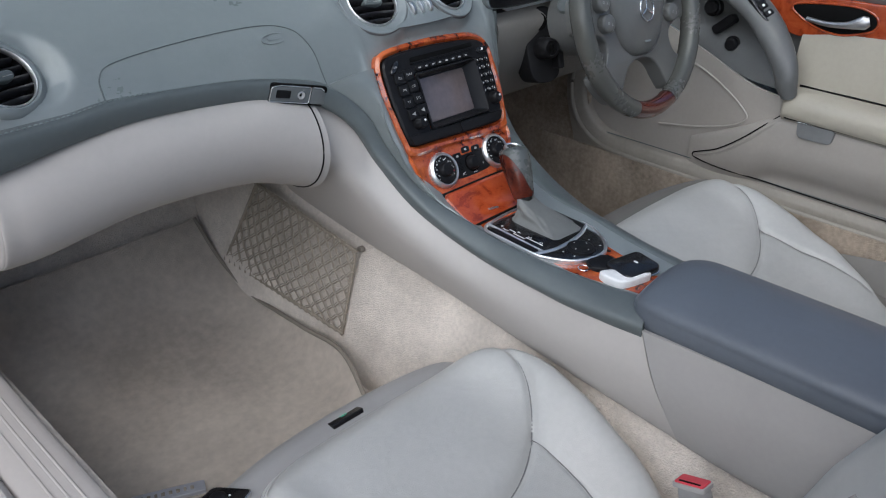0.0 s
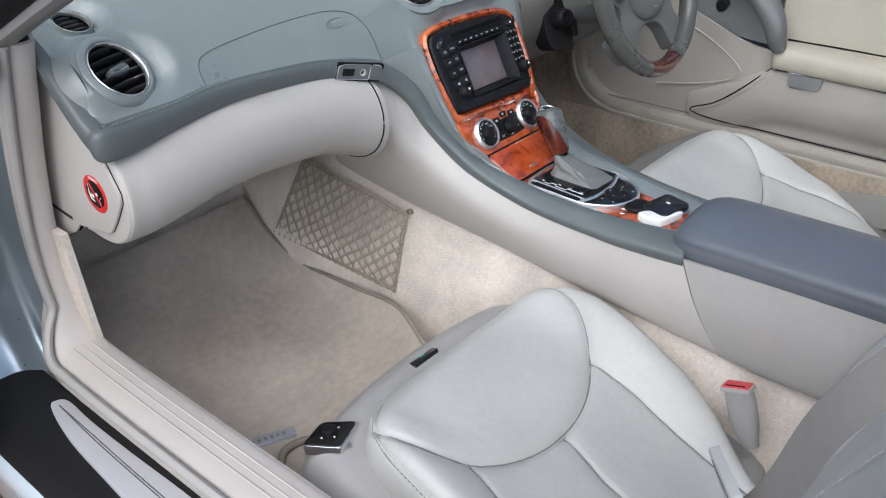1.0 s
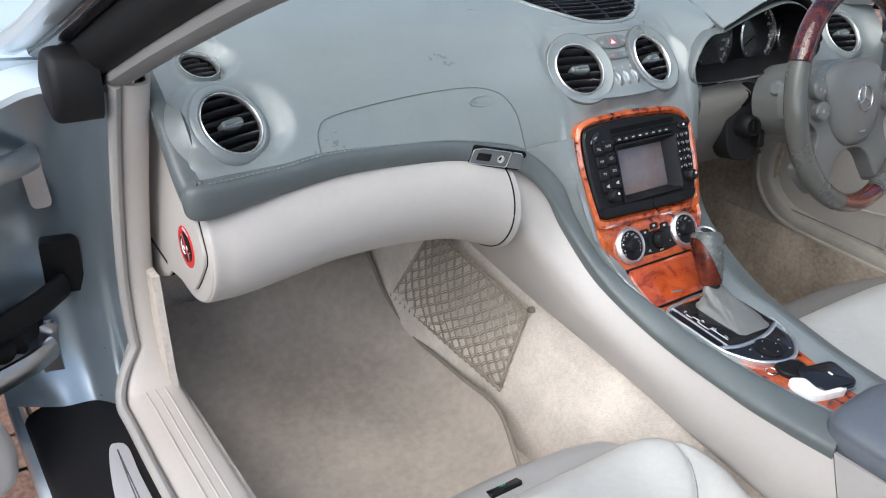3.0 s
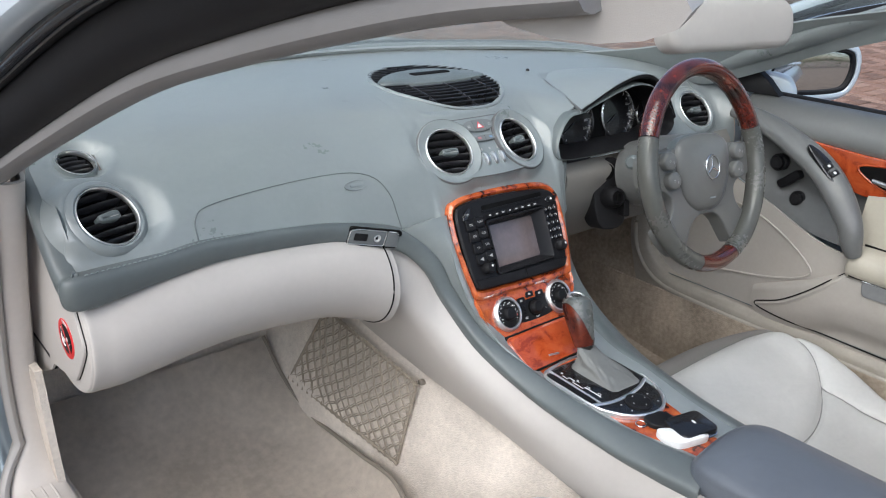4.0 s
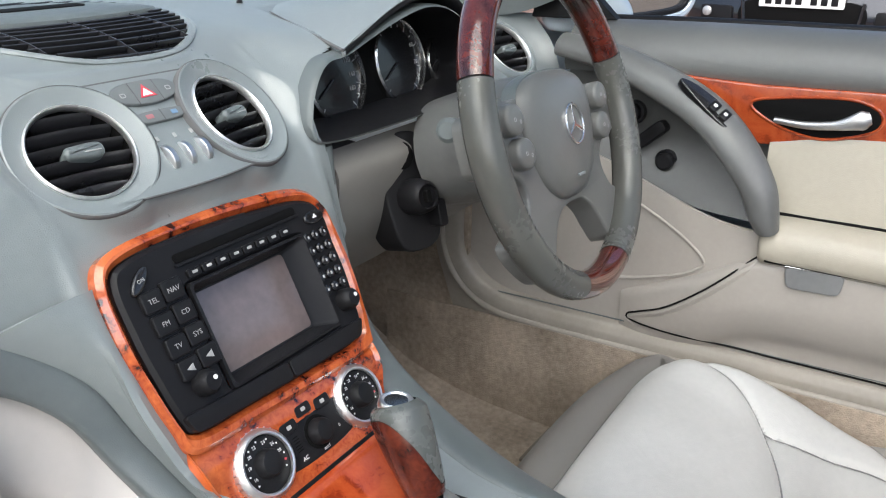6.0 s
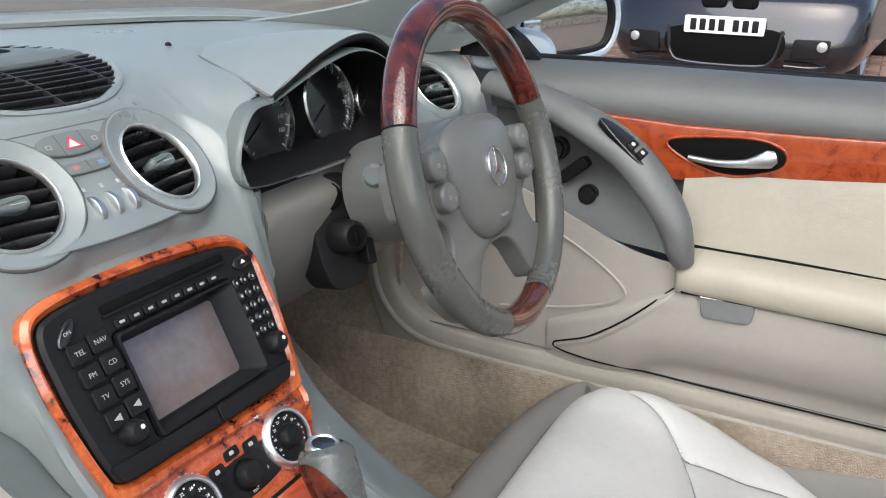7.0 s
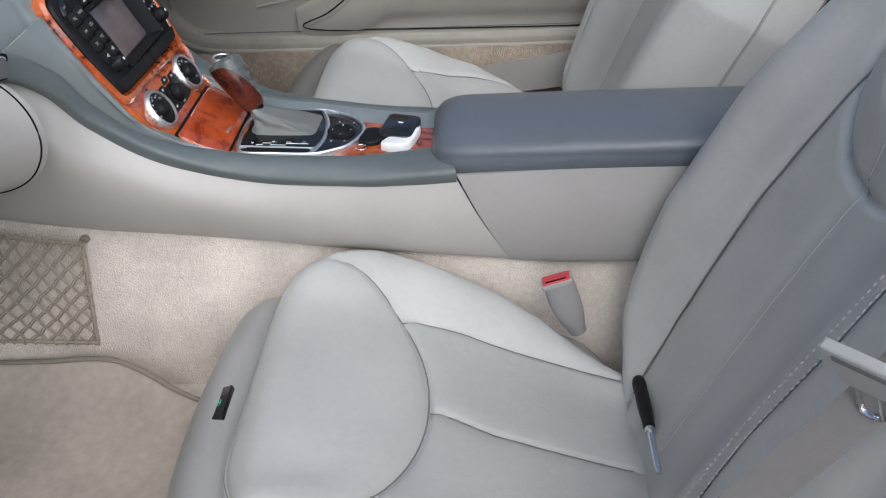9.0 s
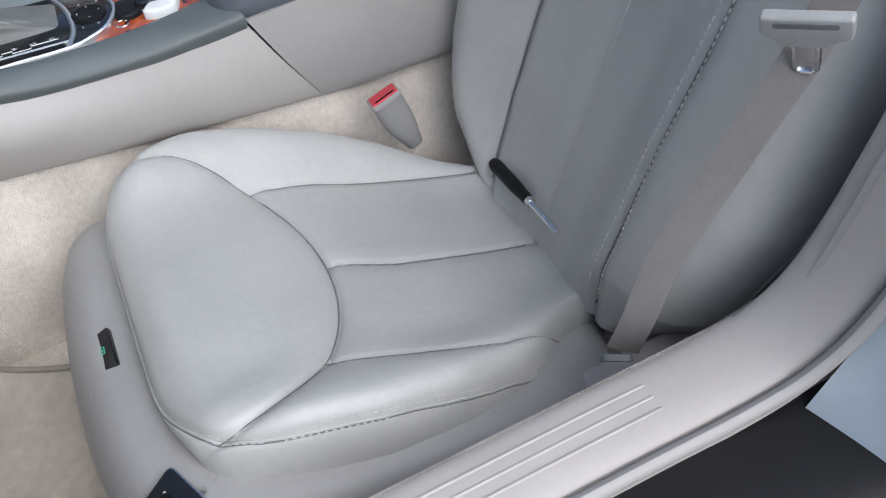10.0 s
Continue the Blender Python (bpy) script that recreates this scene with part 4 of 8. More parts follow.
    inner = np.where(U > 0, np.interp(V, [0, 0.2, 0.5, 0.75], [0.134, 0.144, 0.147, 0.135]), np.interp(V, [0, 0.08, 0.2, 0.5, 0.75], [0.098, 0.116, 0.127, 0.131, 0.118]))
    side_in = {1: inner[-1], -1: inner[0]}
    for line in (px - side_in[1][None, :], px + side_in[-1][None, :]):
        D += groove(line, 0.0045, 0.006) + groove(line, 0.014, 0.004)
    D += np.where(V < 0.74, groove(px, 0.02, 0.004), 0)
    head = (np.hypot(px / 0.125, (V - 0.84) / 0.20) - 1) * 0.11
    D += groove(head, 0.005, 0.007) + np.where(head < 0, 0.02 * np.clip(-head / 0.05, 0, 1), 0)
    rib = (a - 0.93) * 0.25
    D += groove(rib, 0.004, 0.004)
    ca, sa = math.cos(radians(24)), math.sin(radians(24))
    Y = -0.245 - H * sa + D * ca
    Z = 0.345 + H * ca + D * sa
    P = put(np.stack([X, Y, Z], -1))
    reg = np.where(head < 0, 3, np.where(px > inner, 2, np.where(px < -inner, 1, 0)))
    cell = reg[:-1, :-1]
    back = part("backrest", ([P[0, 0], P[0, -1], P[-1, -1]], [[0, 1, 2]]), SEAT, t)
    for k, nm in enumerate(("centre_panel", "side_bolster", "side_bolster", "headrest")):
        f = gridfaces(nu, nv, s > 0, keep=(cell == k))
        used = sorted({i for q in f for i in q})
        mp = {i: j for j, i in enumerate(used)}
        part(nm, (P.reshape(-1, 3)[used], [[mp[i] for i in q] for q in f]), SEAT, back, sharp=0)
    for sg in (-1, 1):
        ln = []
        for j in range(4, 118):
            ln.append([np.interp(sg * side_in[sg][j], px[:, j], P[:, j, a_]) for a_ in range(3)])
        ln = np.array(ln)
        for ax_ in range(3):
            ln[:, ax_] = np.convolve(np.pad(ln[:, ax_], 4, mode="edge"), np.ones(9) / 9, "valid")
        part("panel_seam", tube(ln + (np.array([0, 0.0016, 0.0008]) if sg < 0 else np.array([0, 0.001, 0.0006])), 0.0012, n=6), SEAM, back)
        for off in (-0.008, 0.008) if sg > 0 else ():
            st_ = []
            for j in range(6, 116):
                st_.append([np.interp(sg * side_in[sg][j] + off, px[:, j], P[:, j, a_]) for a_ in range(3)])
            st_ = np.array(st_)
            for ax_ in range(3):
                st_[:, ax_] = np.convolve(np.pad(st_[:, ax_], 4, mode="edge"), np.ones(9) / 9, "valid")
            part("stitching", stitches(st_ + np.array([0, 0.0030, 0.0016]), 0.0075, 0.0042, 0.0011), THREADC, back, "pale thread")
        q = int((0.93 * sg + 1) * (nu - 1) / 2)
        part("side_piping", tube(P[q, 4:142] + np.array([0, 0.001, 0.0004]), 0.0022, n=8), BASEM, back, "sewn side piping")
    part("centre_crease", tube(P[nu // 2, 4:108] + np.array([0, 0.0002, 0]), 0.0010, n=6), SEAT, back)
    # shell of the backrest
    rows = []
    for h in (0.0, 0.15, 0.35, 0.52, 0.60, 0.66):
        w = float(np.interp(h / 0.66, [0, 0.1, 0.3, 0.6, 0.8, 0.92, 1.0], [0.185, 0.244, 0.274, 0.284, 0.266, 0.22, 0.14])) - 0.004
        rows.append([(cx + 0.025 + w * x, -0.245 - h * sa + d * ca, 0.345 + h * ca + d * sa) for x, d in ((-1, -0.085), (-0.99, -0.105), (-0.9, -0.135), (-0.5, -0.155), (0, -0.16), (0.5, -0.155), (0.9, -0.135), (0.99, -0.105), (1, -0.085))])
    B = put(sheet(rows, 30, 30))
    part("back_shell", solid(B if s < 0 else B[::-1], 0.006), STONE, t, "stone grey back shell")
    return t


seat(-1, (0, 0, 0), "pale grey leather passenger seat with pleated cushion")
seat(1, (0.0, 0.03, 0.03), "pale grey leather driver seat with pleated cushion")
# ---- dashboard details ----


def surf(x, y):
    """The pad's place and normal at x and y."""
    def at(x, y):
        i = np.clip(np.interp(x, DASH[:, 0, 0], np.arange(DASH.shape[0])), 0, DASH.shape[0] - 1.001)
        k, f = int(i), i - int(i)
        r = DASH[k] * (1 - f) + DASH[k + 1] * f
        return np.array([x, y, np.interp(-y, -r[:, 1], r[:, 2])])
    p = at(x, y)
    n = np.cross(at(x + 0.004, y) - at(x - 0.004, y), at(x, y + 0.004) - at(x, y - 0.004))
    return p, n / np.linalg.norm(n)


def vent(x, y, z, r, tilt, grow=1.42, knob=True, yaw=0.0):
    """A round air vent with slats; tilt is its lean back from upright."""
    n = Vector((math.sin(radians(yaw)), -math.cos(radians(tilt)), math.sin(radians(tilt)))).normalized()
    side = Vector((0, 0, 1)).cross(n).normalized()
    m = frame3((x, y, z), side, n.cross(side))
    if grow > 1.4:
        hood = [(r * grow, -0.004), (r * grow, 0.0026), (r * (grow - 0.015), 0.0040), (r * (grow - 0.05), 0.0046), (r * (grow - 0.09), 0.0040), (r * 1.22, 0.0012), (r * 1.08, 0.0002), (r * 1.03, -0.001), (r * 1.02, -0.02)]
    else:
        hood = [(r * (grow + 0.06), -0.012), (r * (grow + 0.03), -0.006), (r * grow, -0.002), (r * (grow - 0.08), 0.001), (r * 1.13, 0.0035), (r * 1.08, 0.003), (r * 1.04, 0.0), (r * 1.02, -0.02)]
    v = thing("air_vent", (x, y, z), "round black slatted air vent in a grey bezel", "air vent", "dashboard vents")
    part("bezel", lathe(hood, m, 48, False), GREY, v, "grey leather-textured bezel")
    if grow > 1.4:
        part("bezel_seam", lathe([(r * (grow + 0.026), -0.004), (r * (grow + 0.026), 0.0022), (r * (grow + 0.014), 0.0034), (r * (grow - 0.012), 0.0042)], m, 56, False), SEAMD, v, "thin dark seam")
    part("chrome_ring", lathe([(r * 1.05, -0.004), (r * 1.05, 0.0015), (r * 1.015, 0.003), (r * 0.985, 0.0015), (r * 0.985, -0.004)], m, 48, False), RIM, v, "satin chrome ring")
    part("well", lathe([(r, -0.002), (r * 0.98, -0.03), (0.001, -0.032)], m, 40, False), VOID, v, "dark recess")
    k = 6 if r > 0.03 else 5
    for i in range(k):
        h = (i - (k - 1) / 2) * 2 * r / (k + 0.3)
        w = 2 * math.sqrt(max(r * r - h * h, 1e-6)) * 0.98
        mid = cr([(-w / 2, h, -0.010), (0, h + 0.0004, -0.008), (w / 2, h, -0.010)], 9)
        sl = tube(place(m, mid), r * 0.040, r * 0.20, n=8, up=tuple(m.to_3x3() @ Vector((0, 0.30, 0.95))))
        part("slat", sl, SLAT, v)
    if knob:
        tab = [(-0.36, 0.04), (-0.30, 0.13), (0.16, 0.16), (0.36, 0.14), (0.43, 0.07), (0.43, -0.09), (0.36, -0.16), (0.16, -0.18), (-0.30, -0.13), (-0.36, -0.06)]
        knob_ = part("adjuster", slab(rounded([(a * r, b * r) for a, b in tab], r * 0.05), m, -0.010, 0.0035, 0.0035), RAIL, v, "grey thumb tab")
        part("tab_line", block(m, r * 0.34, r * 0.022, 0.003, 0.0040, 0.0003, 0.0002, r * 0.17, -r * 0.06), KEYM, knob_)
    return v


for (vx, vy, vz, vr), (tilt, yaw) in zip(VENTS, LEAN):
    vent(vx, vy, vz, vr, tilt, 1.24 if vr < 0.03 else 1.45 if abs(vx) < 0.2 else 1.34, vr > 0.03, yaw)
# switch strip between the centre vents
ctr = frame3(pod(POD[0], 0, 0.0004), (1, 0, 0), (0, H2, H2))
hz = thing("switch_panel", (0, 0.48, 0.9), "grey switch panel with hazard button between vents", "switch panel")
xs = np.linspace(-0.084, 0.070, 155)
tops = 0.0500 - 0.3 * (xs - POD[0]) ** 2
lows = -0.0530 + 0.2 * (xs - POD[0]) ** 2
grid = np.array([[pod(x, v, 0.0015) for v in np.linspace(lo, hi, 70)] for x, lo, hi in zip(xs, lows, tops)])
clear = np.array([[min(math.hypot(x + 0.081, v), math.hypot(x - 0.067, v)) > 0.0515 for v in np.linspace(lo, hi, 70)] for x, lo, hi in zip(xs, lows, tops)])
part("plate", (grid.reshape(-1, 3), gridfaces(155, 70, True, keep=clear[:-1, :-1])), GREY, hz, "grey plate")
for vs_, sg in ((tops, 1), (lows, -1)):
    ok = [i for i in range(155) if min(math.hypot(xs[i] + 0.081, vs_[i]), math.hypot(xs[i] - 0.067, vs_[i])) > 0.0545]
    part("plate_edge", tube([pod(xs[i], vs_[i] + sg * 0.0003, 0.0008) for i in ok], 0.0010, n=6), SEAMD, hz)
part("hazard_button", slab(loop([(-0.024, 0.0265), (0.0, 0.0225), (0.024, 0.0265), (0.0315, 0.036), (0.022, 0.0435), (0.0, 0.0455), (-0.022, 0.0435), (-0.0315, 0.036)], 44), ctr, 0.001, 0.0042, 0.0016), SWITCH, hz, "grey rocker")
part("hazard_mark", ringslab([(0.0078, 0.0285), (0.0, 0.0405), (-0.0078, 0.0285)], [(0.0050, 0.0300), (0.0, 0.0375), (-0.0050, 0.0300)], ctr, 0.0038, 0.0048, 0.0003), REDP, hz, "red triangle outline")
part("hazard_fill", slab([(0.0052, 0.0299), (0.0, 0.0378), (-0.0052, 0.0299)], ctr, 0.0038, 0.0045, 0.0002), WHITEM, hz)
part("rocker_switch", slab(loop([(-0.018, 0.006), (0.016, 0.006), (0.021, 0.011), (0.016, 0.016), (-0.018, 0.016), (-0.022, 0.011)], 36), ctr, 0.001, 0.0042, 0.0014), SWITCH, hz, "grey rocker")
part("red_mark", block(ctr, 0.007, 0.004, 0.0038, 0.0046, 0.001, 0.0003, -0.012, 0.011), mat("dim_red_print", (0.36, 0.14, 0.15), 0.5), hz)
part("blue_mark", block(ctr, 0.006, 0.004, 0.0038, 0.0046, 0.001, 0.0003, 0.012, 0.011), mat("dim_blue_print", (0.14, 0.24, 0.36), 0.5), hz)
part("rocker_split", block(ctr, 0.0007, 0.010, 0.0038, 0.0045, 0.0002, 0.0001, 0.0, 0.011), SEAMD, hz)
for u in (-0.0115, 0.0115):
    part("button_split", block(ctr, 0.0007, 0.0205, 0.0038, 0.0045, 0.0002, 0.0001, u, 0.0335), SEAMD, hz)
    part("lock_mark", ringslab(rrect(0.005, 0.004, 0.001), rrect(0.0036, 0.0026, 0.0007), ctr @ pose(u * 1.9, 0.0335, 0), 0.0038, 0.0045, 0.0001), KEYM, hz)
for u in (-0.017, 0.0, 0.017):
    w = frame3(ctr @ Vector((u, -0.025, -0.001)), (1, 0, 0), (0, math.sin(radians(45)), math.cos(radians(45))))
    wheel = lathe([(0.0115, -0.0028), (0.0125, -0.002), (0.0125, 0.002), (0.0115, 0.0028)], frame3(ctr @ Vector((u, -0.025, -0.005)), (0, math.sin(radians(45)), math.cos(radians(45))), (0, -math.cos(radians(45)), math.sin(radians(45)))), 26)
    part("thumb_wheel", wheel, STEEL, hz, "ribbed chrome thumb wheel")
    part("legend", block(w, 0.003, 0.004, 0.001, 0.0026, 0.0005, 0.0002, 0, 0.0175), KEYM, hz)
# loudspeaker grille on top
gr = thing("speaker_grille", (0.020, 0.645, 0.985), "oval black slatted speaker grille with a sensor pod", "speaker grille")


def on_pad(u, v, h):
    """A place on the dashboard's top, u and v from the grille's middle, h over the leather."""
    p, n = surf(0.020 + u, 0.645 + v)
    return p + n * h


def ring_on_pad(k, h, n=72, a=0.118, b=0.108):
    return np.array([on_pad(a * k * math.cos(t), b * k * math.sin(t), h) for t in np.linspace(0, 2 * np.pi, n, endpoint=False)])


part("surround", tube(ring_on_pad(1.0, 0.0), 0.0045, 0.0028, n=10, closed=True), GREY, gr, "grey rolled rim")
wl = [ring_on_pad(0.985, 0.0), ring_on_pad(0.965, -0.009), ring_on_pad(0.5, -0.010), ring_on_pad(0.02, -0.010)]
part("well", (np.concatenate(wl), gridfaces(4, 72, wrap=True) + [[3 * 72 + k for k in range(72)]]), VOID, gr, "dark recess")
for i in range(19):
    v = -0.102 + i * 0.0113
    w = 0.116 * math.sqrt(max(1 - (v / 0.108) ** 2, 0.0004))
    part("slat", tube([on_pad(x, v + 0.010 * (x / 0.118) ** 2, 0.0002) for x in np.linspace(-w, w, 9)], 0.0016, 0.0034, n=6, up=(0, -0.5, 1)), SLAT, gr)
for x in (-0.070, 0.0, 0.070):
    w = 0.106 * math.sqrt(1 - (x / 0.118) ** 2)
    part("rib", tube([on_pad(x, v, 0.0008) for v in np.linspace(-w, w * 0.1, 6)], 0.0011, 0.0028, n=6), SLAT, gr)
po = np.array(loop([(-0.114, 0.006), (-0.06, -0.012), (0.0, -0.018), (0.06, -0.014), (0.114, 0.002), (0.090, 0.032), (0.045, 0.058), (0.0, 0.066), (-0.05, 0.058), (-0.095, 0.034)], 60)) - np.array([0, 0.018])
pr_ = [np.array([on_pad(x * k, 0.018 + y * k, h) for x, y in po]) for k, h in ((1.0, -0.006), (1.0, 0.002), (0.97, 0.005), (0.85, 0.007), (0.5, 0.008), (0.05, 0.008))]
part("sensor_pod", (np.concatenate(pr_), gridfaces(6, 60, wrap=True) + [[5 * 60 + k for k in range(60)]]), RAIL, gr, "grey curved pod")
sw_ = [np.array([on_pad(x * k + 0.006, 0.026 + y * k, h) for x, y in rrect(0.086, 0.016, 0.007)]) for k, h in ((1.0, 0.004), (1.0, 0.0085), (0.9, 0.0088), (0.1, 0.0088))]
part("sensor_window", (np.concatenate(sw_), gridfaces(4, 20, wrap=True) + [[60 + k for k in range(20)]]), VOID, gr, "dark sensor window")
# airbag cover outline, embossed
out = [(-0.497, 0.466), (-0.490, 0.494), (-0.462, 0.508), (-0.36, 0.516), (-0.27, 0.512), (-0.225, 0.498), (-0.20, 0.474), (-0.192, 0.457), (-0.188, 0.446)]
line = []
for x, y in cr([(x - 0.010, 0.466 + (y - 0.466) * 0.72) for x, y in out], 90):
    p, n = surf(x, y)
    line.append(p + n * 0.0002)
part("airbag_seam", tube(np.array(line), 0.0010, 0.0007, n=6), RAIL, dash, "stitched airbag outline")
p, n = surf(-0.258, 0.484)
em = frame3(p, (1, 0, 0), np.cross(n, (1, 0, 0)))
part("airbag_emblem", ringslab(oval(0.021, 0.0075, 30), oval(0.0195, 0.0062, 30), em, -0.001, 0.0008, 0.0004), GREY, dash)
part("airbag_bar", block(em, 0.022, 0.004, -0.001, 0.0006, 0.001, 0.0003), GREY, dash)
# tiny sun sensor
p, n = surf(0.26, 0.66)
part("sun_sensor", lathe([(0.004, 0), (0.003, 0.003), (0.001, 0.004)], frame3(p, (1, 0, 0), (0, 1, 0)), 12), BLACK, dash)
# outlet panel at the end of the glove box
bi = int(np.abs(BAND[20:, 11, 0] + 0.258).argmin()) + 20
om = frame3(BAND[bi, 11], BAND[bi + 3, 11] - BAND[bi - 3, 11], BAND[bi, 7] - BAND[bi, 15]) @ pose(0, 0, 0.0005) @ Matrix.Scale(0.84, 4)
ou = thing("outlet_panel", (-0.25, 0.45, 0.83), "silver-edged outlet panel with a black switch", "outlet panel")
part("gap", block(om, 0.1060, 0.0330, -0.004, 0.0008, 0.006, 0.0003, 0.0085), CREASE, ou)
plate_ = rounded([(-0.0435, -0.0140), (0.0300, -0.0140), (0.0300, 0.0145), (-0.028, 0.0145), (-0.0435, 0.0105)], 0.0045)
part("frame", ringslab(plate_, inset(plate_, 0.0011), om, -0.004, 0.0030, 0.0004), RIM, ou, "silver edge")
part("plate", slab(inset(plate_, 0.0009), om, -0.004, 0.0022, 0.0005), SWITCH, ou, "grey plate")
part("black_switch", block(om, 0.026, 0.013, 0.001, 0.0038, 0.002, 0.001, -0.020), BLACK, ou, "black key")
lock_ = om @ pose(0.0130, 0.0, 0.0)
part("lock", lathe([(0.0068, 0.001), (0.0066, 0.0036), (0.0050, 0.0042), (0.0044, 0.0024), (0.001, 0.0022)], lock_, 24), RIM, ou, "silver lock")
part("lock_hole", block(lock_, 0.0045, 0.0060, 0.0020, 0.0028, 0.001, 0.0003, -0.0012, 0.0008), VOID, ou)
part("release", slab(rounded([(0.0318, -0.0140), (0.0590, -0.0140), (0.0565, 0.0085), (0.0490, 0.0140), (0.0318, 0.0145)], 0.0035), om, -0.004, 0.0026, 0.0008), SWITCH, ou, "grey push key")
part("release_edge", tube(place(om, [(0.0335, 0.0142, 0.0024), (0.0490, 0.0138, 0.0024), (0.0545, 0.0098, 0.0024)]), 0.0006, n=6), RIM, ou, "silver edge")
# warning sticker
sk = thing("warning_sticker", (-0.67, 0.507, 0.75), "round red and black airbag warning sticker", "sticker")
sm = frame3((-0.6602, 0.515, 0.760), (0, -1, -0.12), (0, -0.12, 1))
part("disc", slab(oval(0.0265, 0.0255, 44), sm, -0.001, 0.0005, 0.0002), REDD, sk, "red disc")
part("black_field", slab(oval(0.0200, 0.0185, 40), sm, 0.0003, 0.0008, 0.0001), BLACK, sk)
part("seat_mark", tube(place(sm, [(-0.0145, 0.010, 0.0009), (-0.0135, 0.0, 0.0009), (-0.0095, -0.0095, 0.0009), (-0.001, -0.0105, 0.0009)]), 0.0011, 0.0004, n=6), WHITEM, sk)
part("white_mark", block(sm, 0.007, 0.0055, 0.0007, 0.0011, 0.002, 0.0001, -0.006, -0.0045), WHITEM, sk)
part("white_mark", lathe([(0.0026, 0.0006), (0.0026, 0.0011), (0.0003, 0.0011)], sm @ pose(0.004, 0.001, 0), 16), WHITEM, sk)
part("white_mark", tube(place(sm, [(0.0135, 0.0, 0.0009), (0.0100, -0.004, 0.0009), (0.0115, -0.010, 0.0009)]), 0.0010, 0.0004, n=6), WHITEM, sk)
part("red_bar", block(sm @ pose(0, 0, 0, 0, 0, 45), 0.0032, 0.039, 0.0008, 0.0013, 0.0005, 0.0001), REDD, sk)
writing("AIRBAG", sm @ pose(0, 0.0213, 0.0008), 0.0060, WHITEM, sk)

# ---- centre stack: radio, climate, ashtray, selector ----
UPV = Vector((0, 0.44, 0.898)).normalized()
rm = frame3((-0.0035, 0.4065, 0.776), (1, 0, 0), UPV)
radio = thing("car_radio", (0, 0.40, 0.72), "black car radio with a colour screen and many keys", "car radio")
face = loop([(-0.1135, 0.066), (-0.0955, 0.0775), (-0.045, 0.0805), (0.02, 0.0785), (0.083, 0.0715), (0.1025, 0.056), (0.1020, 0.025), (0.1015, -0.004), (0.0945, -0.047), (0.0820, -0.0595), (0.02, -0.0600), (-0.05, -0.0575), (-0.0990, -0.0545), (-0.1090, -0.040), (-0.1140, -0.005), (-0.1160, 0.030)], 84)
bz = loop([(-0.1225, 0.071), (-0.1030, 0.0875), (-0.045, 0.0915), (0.02, 0.0905), (0.085, 0.0830), (0.1105, 0.063), (0.1150, 0.028), (0.1140, -0.010), (0.1050, -0.060), (0.0930, -0.0745), (0.02, -0.0740), (-0.05, -0.0710), (-0.1060, -0.0680), (-0.1155, -0.045), (-0.1220, -0.005), (-0.1265, 0.030)], 84)
part("walnut_surround", ringslab(bz, inset(face, -0.001), rm, -0.012, 0.0075, 0.004), BURL, con, "glossy burr walnut surround")
hole = []
for x, y in face:
    dx_, dy_ = x - 0.003, y - 0.0025
    k_ = 1 / max(abs(dx_) / 0.063, abs(dy_) / 0.042)
    hole.append((0.003 + dx_ * k_, 0.0025 + dy_ * k_))
part("faceplate", ringslab(face, hole, rm, -0.008, 0.009, 0.003), BLACK, radio, "black faceplate")
rings = []
for w_, h_, cu, cv, z in ((0.128, 0.086, 0.003, 0.0025, 0.0085), (0.127, 0.085, 0.003, 0.0025, 0.0125), (0.123, 0.081, 0.003, 0.0025, 0.0130), (0.102, 0.070, -0.0015, 0.003, -0.0005), (0.098, 0.066, -0.0020, 0.003, -0.0010)):
    q = np.array(rrect(w_, h_, 0.004, 21, cu, cv))
    rings.append(np.c_[q, np.full(len(q), z)])
part("screen_bezel", (place(rm, np.concatenate(rings)), gridfaces(5, len(q), wrap=True)), BLACK, radio, "deep black screen hood")
part("screen", block(rm, 0.106, 0.074, -0.006, -0.0012, 0.002, 0.0003, -0.002, 0.003), LILAC, radio, "dark glossy display glass")
part("disc_slot", block(rm, 0.132, 0.007, 0.0085, 0.0104, 0.003, 0.0003, 0.004, 0.0655), VOID, radio, "disc slot")
part("slot_lip", block(rm, 0.134, 0.0025, 0.009, 0.0116, 0.001, 0.0005, 0.004, 0.0605), BLACK, radio)
names = [(word, -0.0930 + 0.019 * (k % 2) + 0.0018 * (k // 2), 0.0440 + 0.0022 * (k % 2) - 0.0180 * (k // 2)) for k, word in enumerate(("TEL", "NAV", "FM", "CD", "TV", "SYS", "", ""))]
for word, u, w in names:
    key = part("key", block(rm, 0.0178, 0.0158, 0.009, 0.0128, 0.0022, 0.0012, u, w), BLACK, radio)
    if word:
        writing(word, rm @ pose(u, w, 0.0129), 0.0054, KEYM, key)
    else:
        part("arrow_mark", slab([(u - 0.004, w), (u + 0.003, w - 0.003), (u + 0.003, w + 0.003)], rm, 0.0126, 0.0130, 0.0001), KEYM, key)
part("on_key", slab(oval(0.0125, 0.0048, 30), rm @ pose(-0.0955, 0.0605, 0, 0, 0, 42), 0.009, 0.0125, 0.002), GLOSSK, radio, "oval power key")
writing("ON", rm @ pose(-0.0955, 0.0605, 0.0126, 0, 0, 10), 0.0042, KEYM, radio)
part("eject_key", slab(oval(0.012, 0.006, 26, 0.088, 0.054), rm, 0.009, 0.012, 0.0015), GLOSSK, radio, "oval eject key")
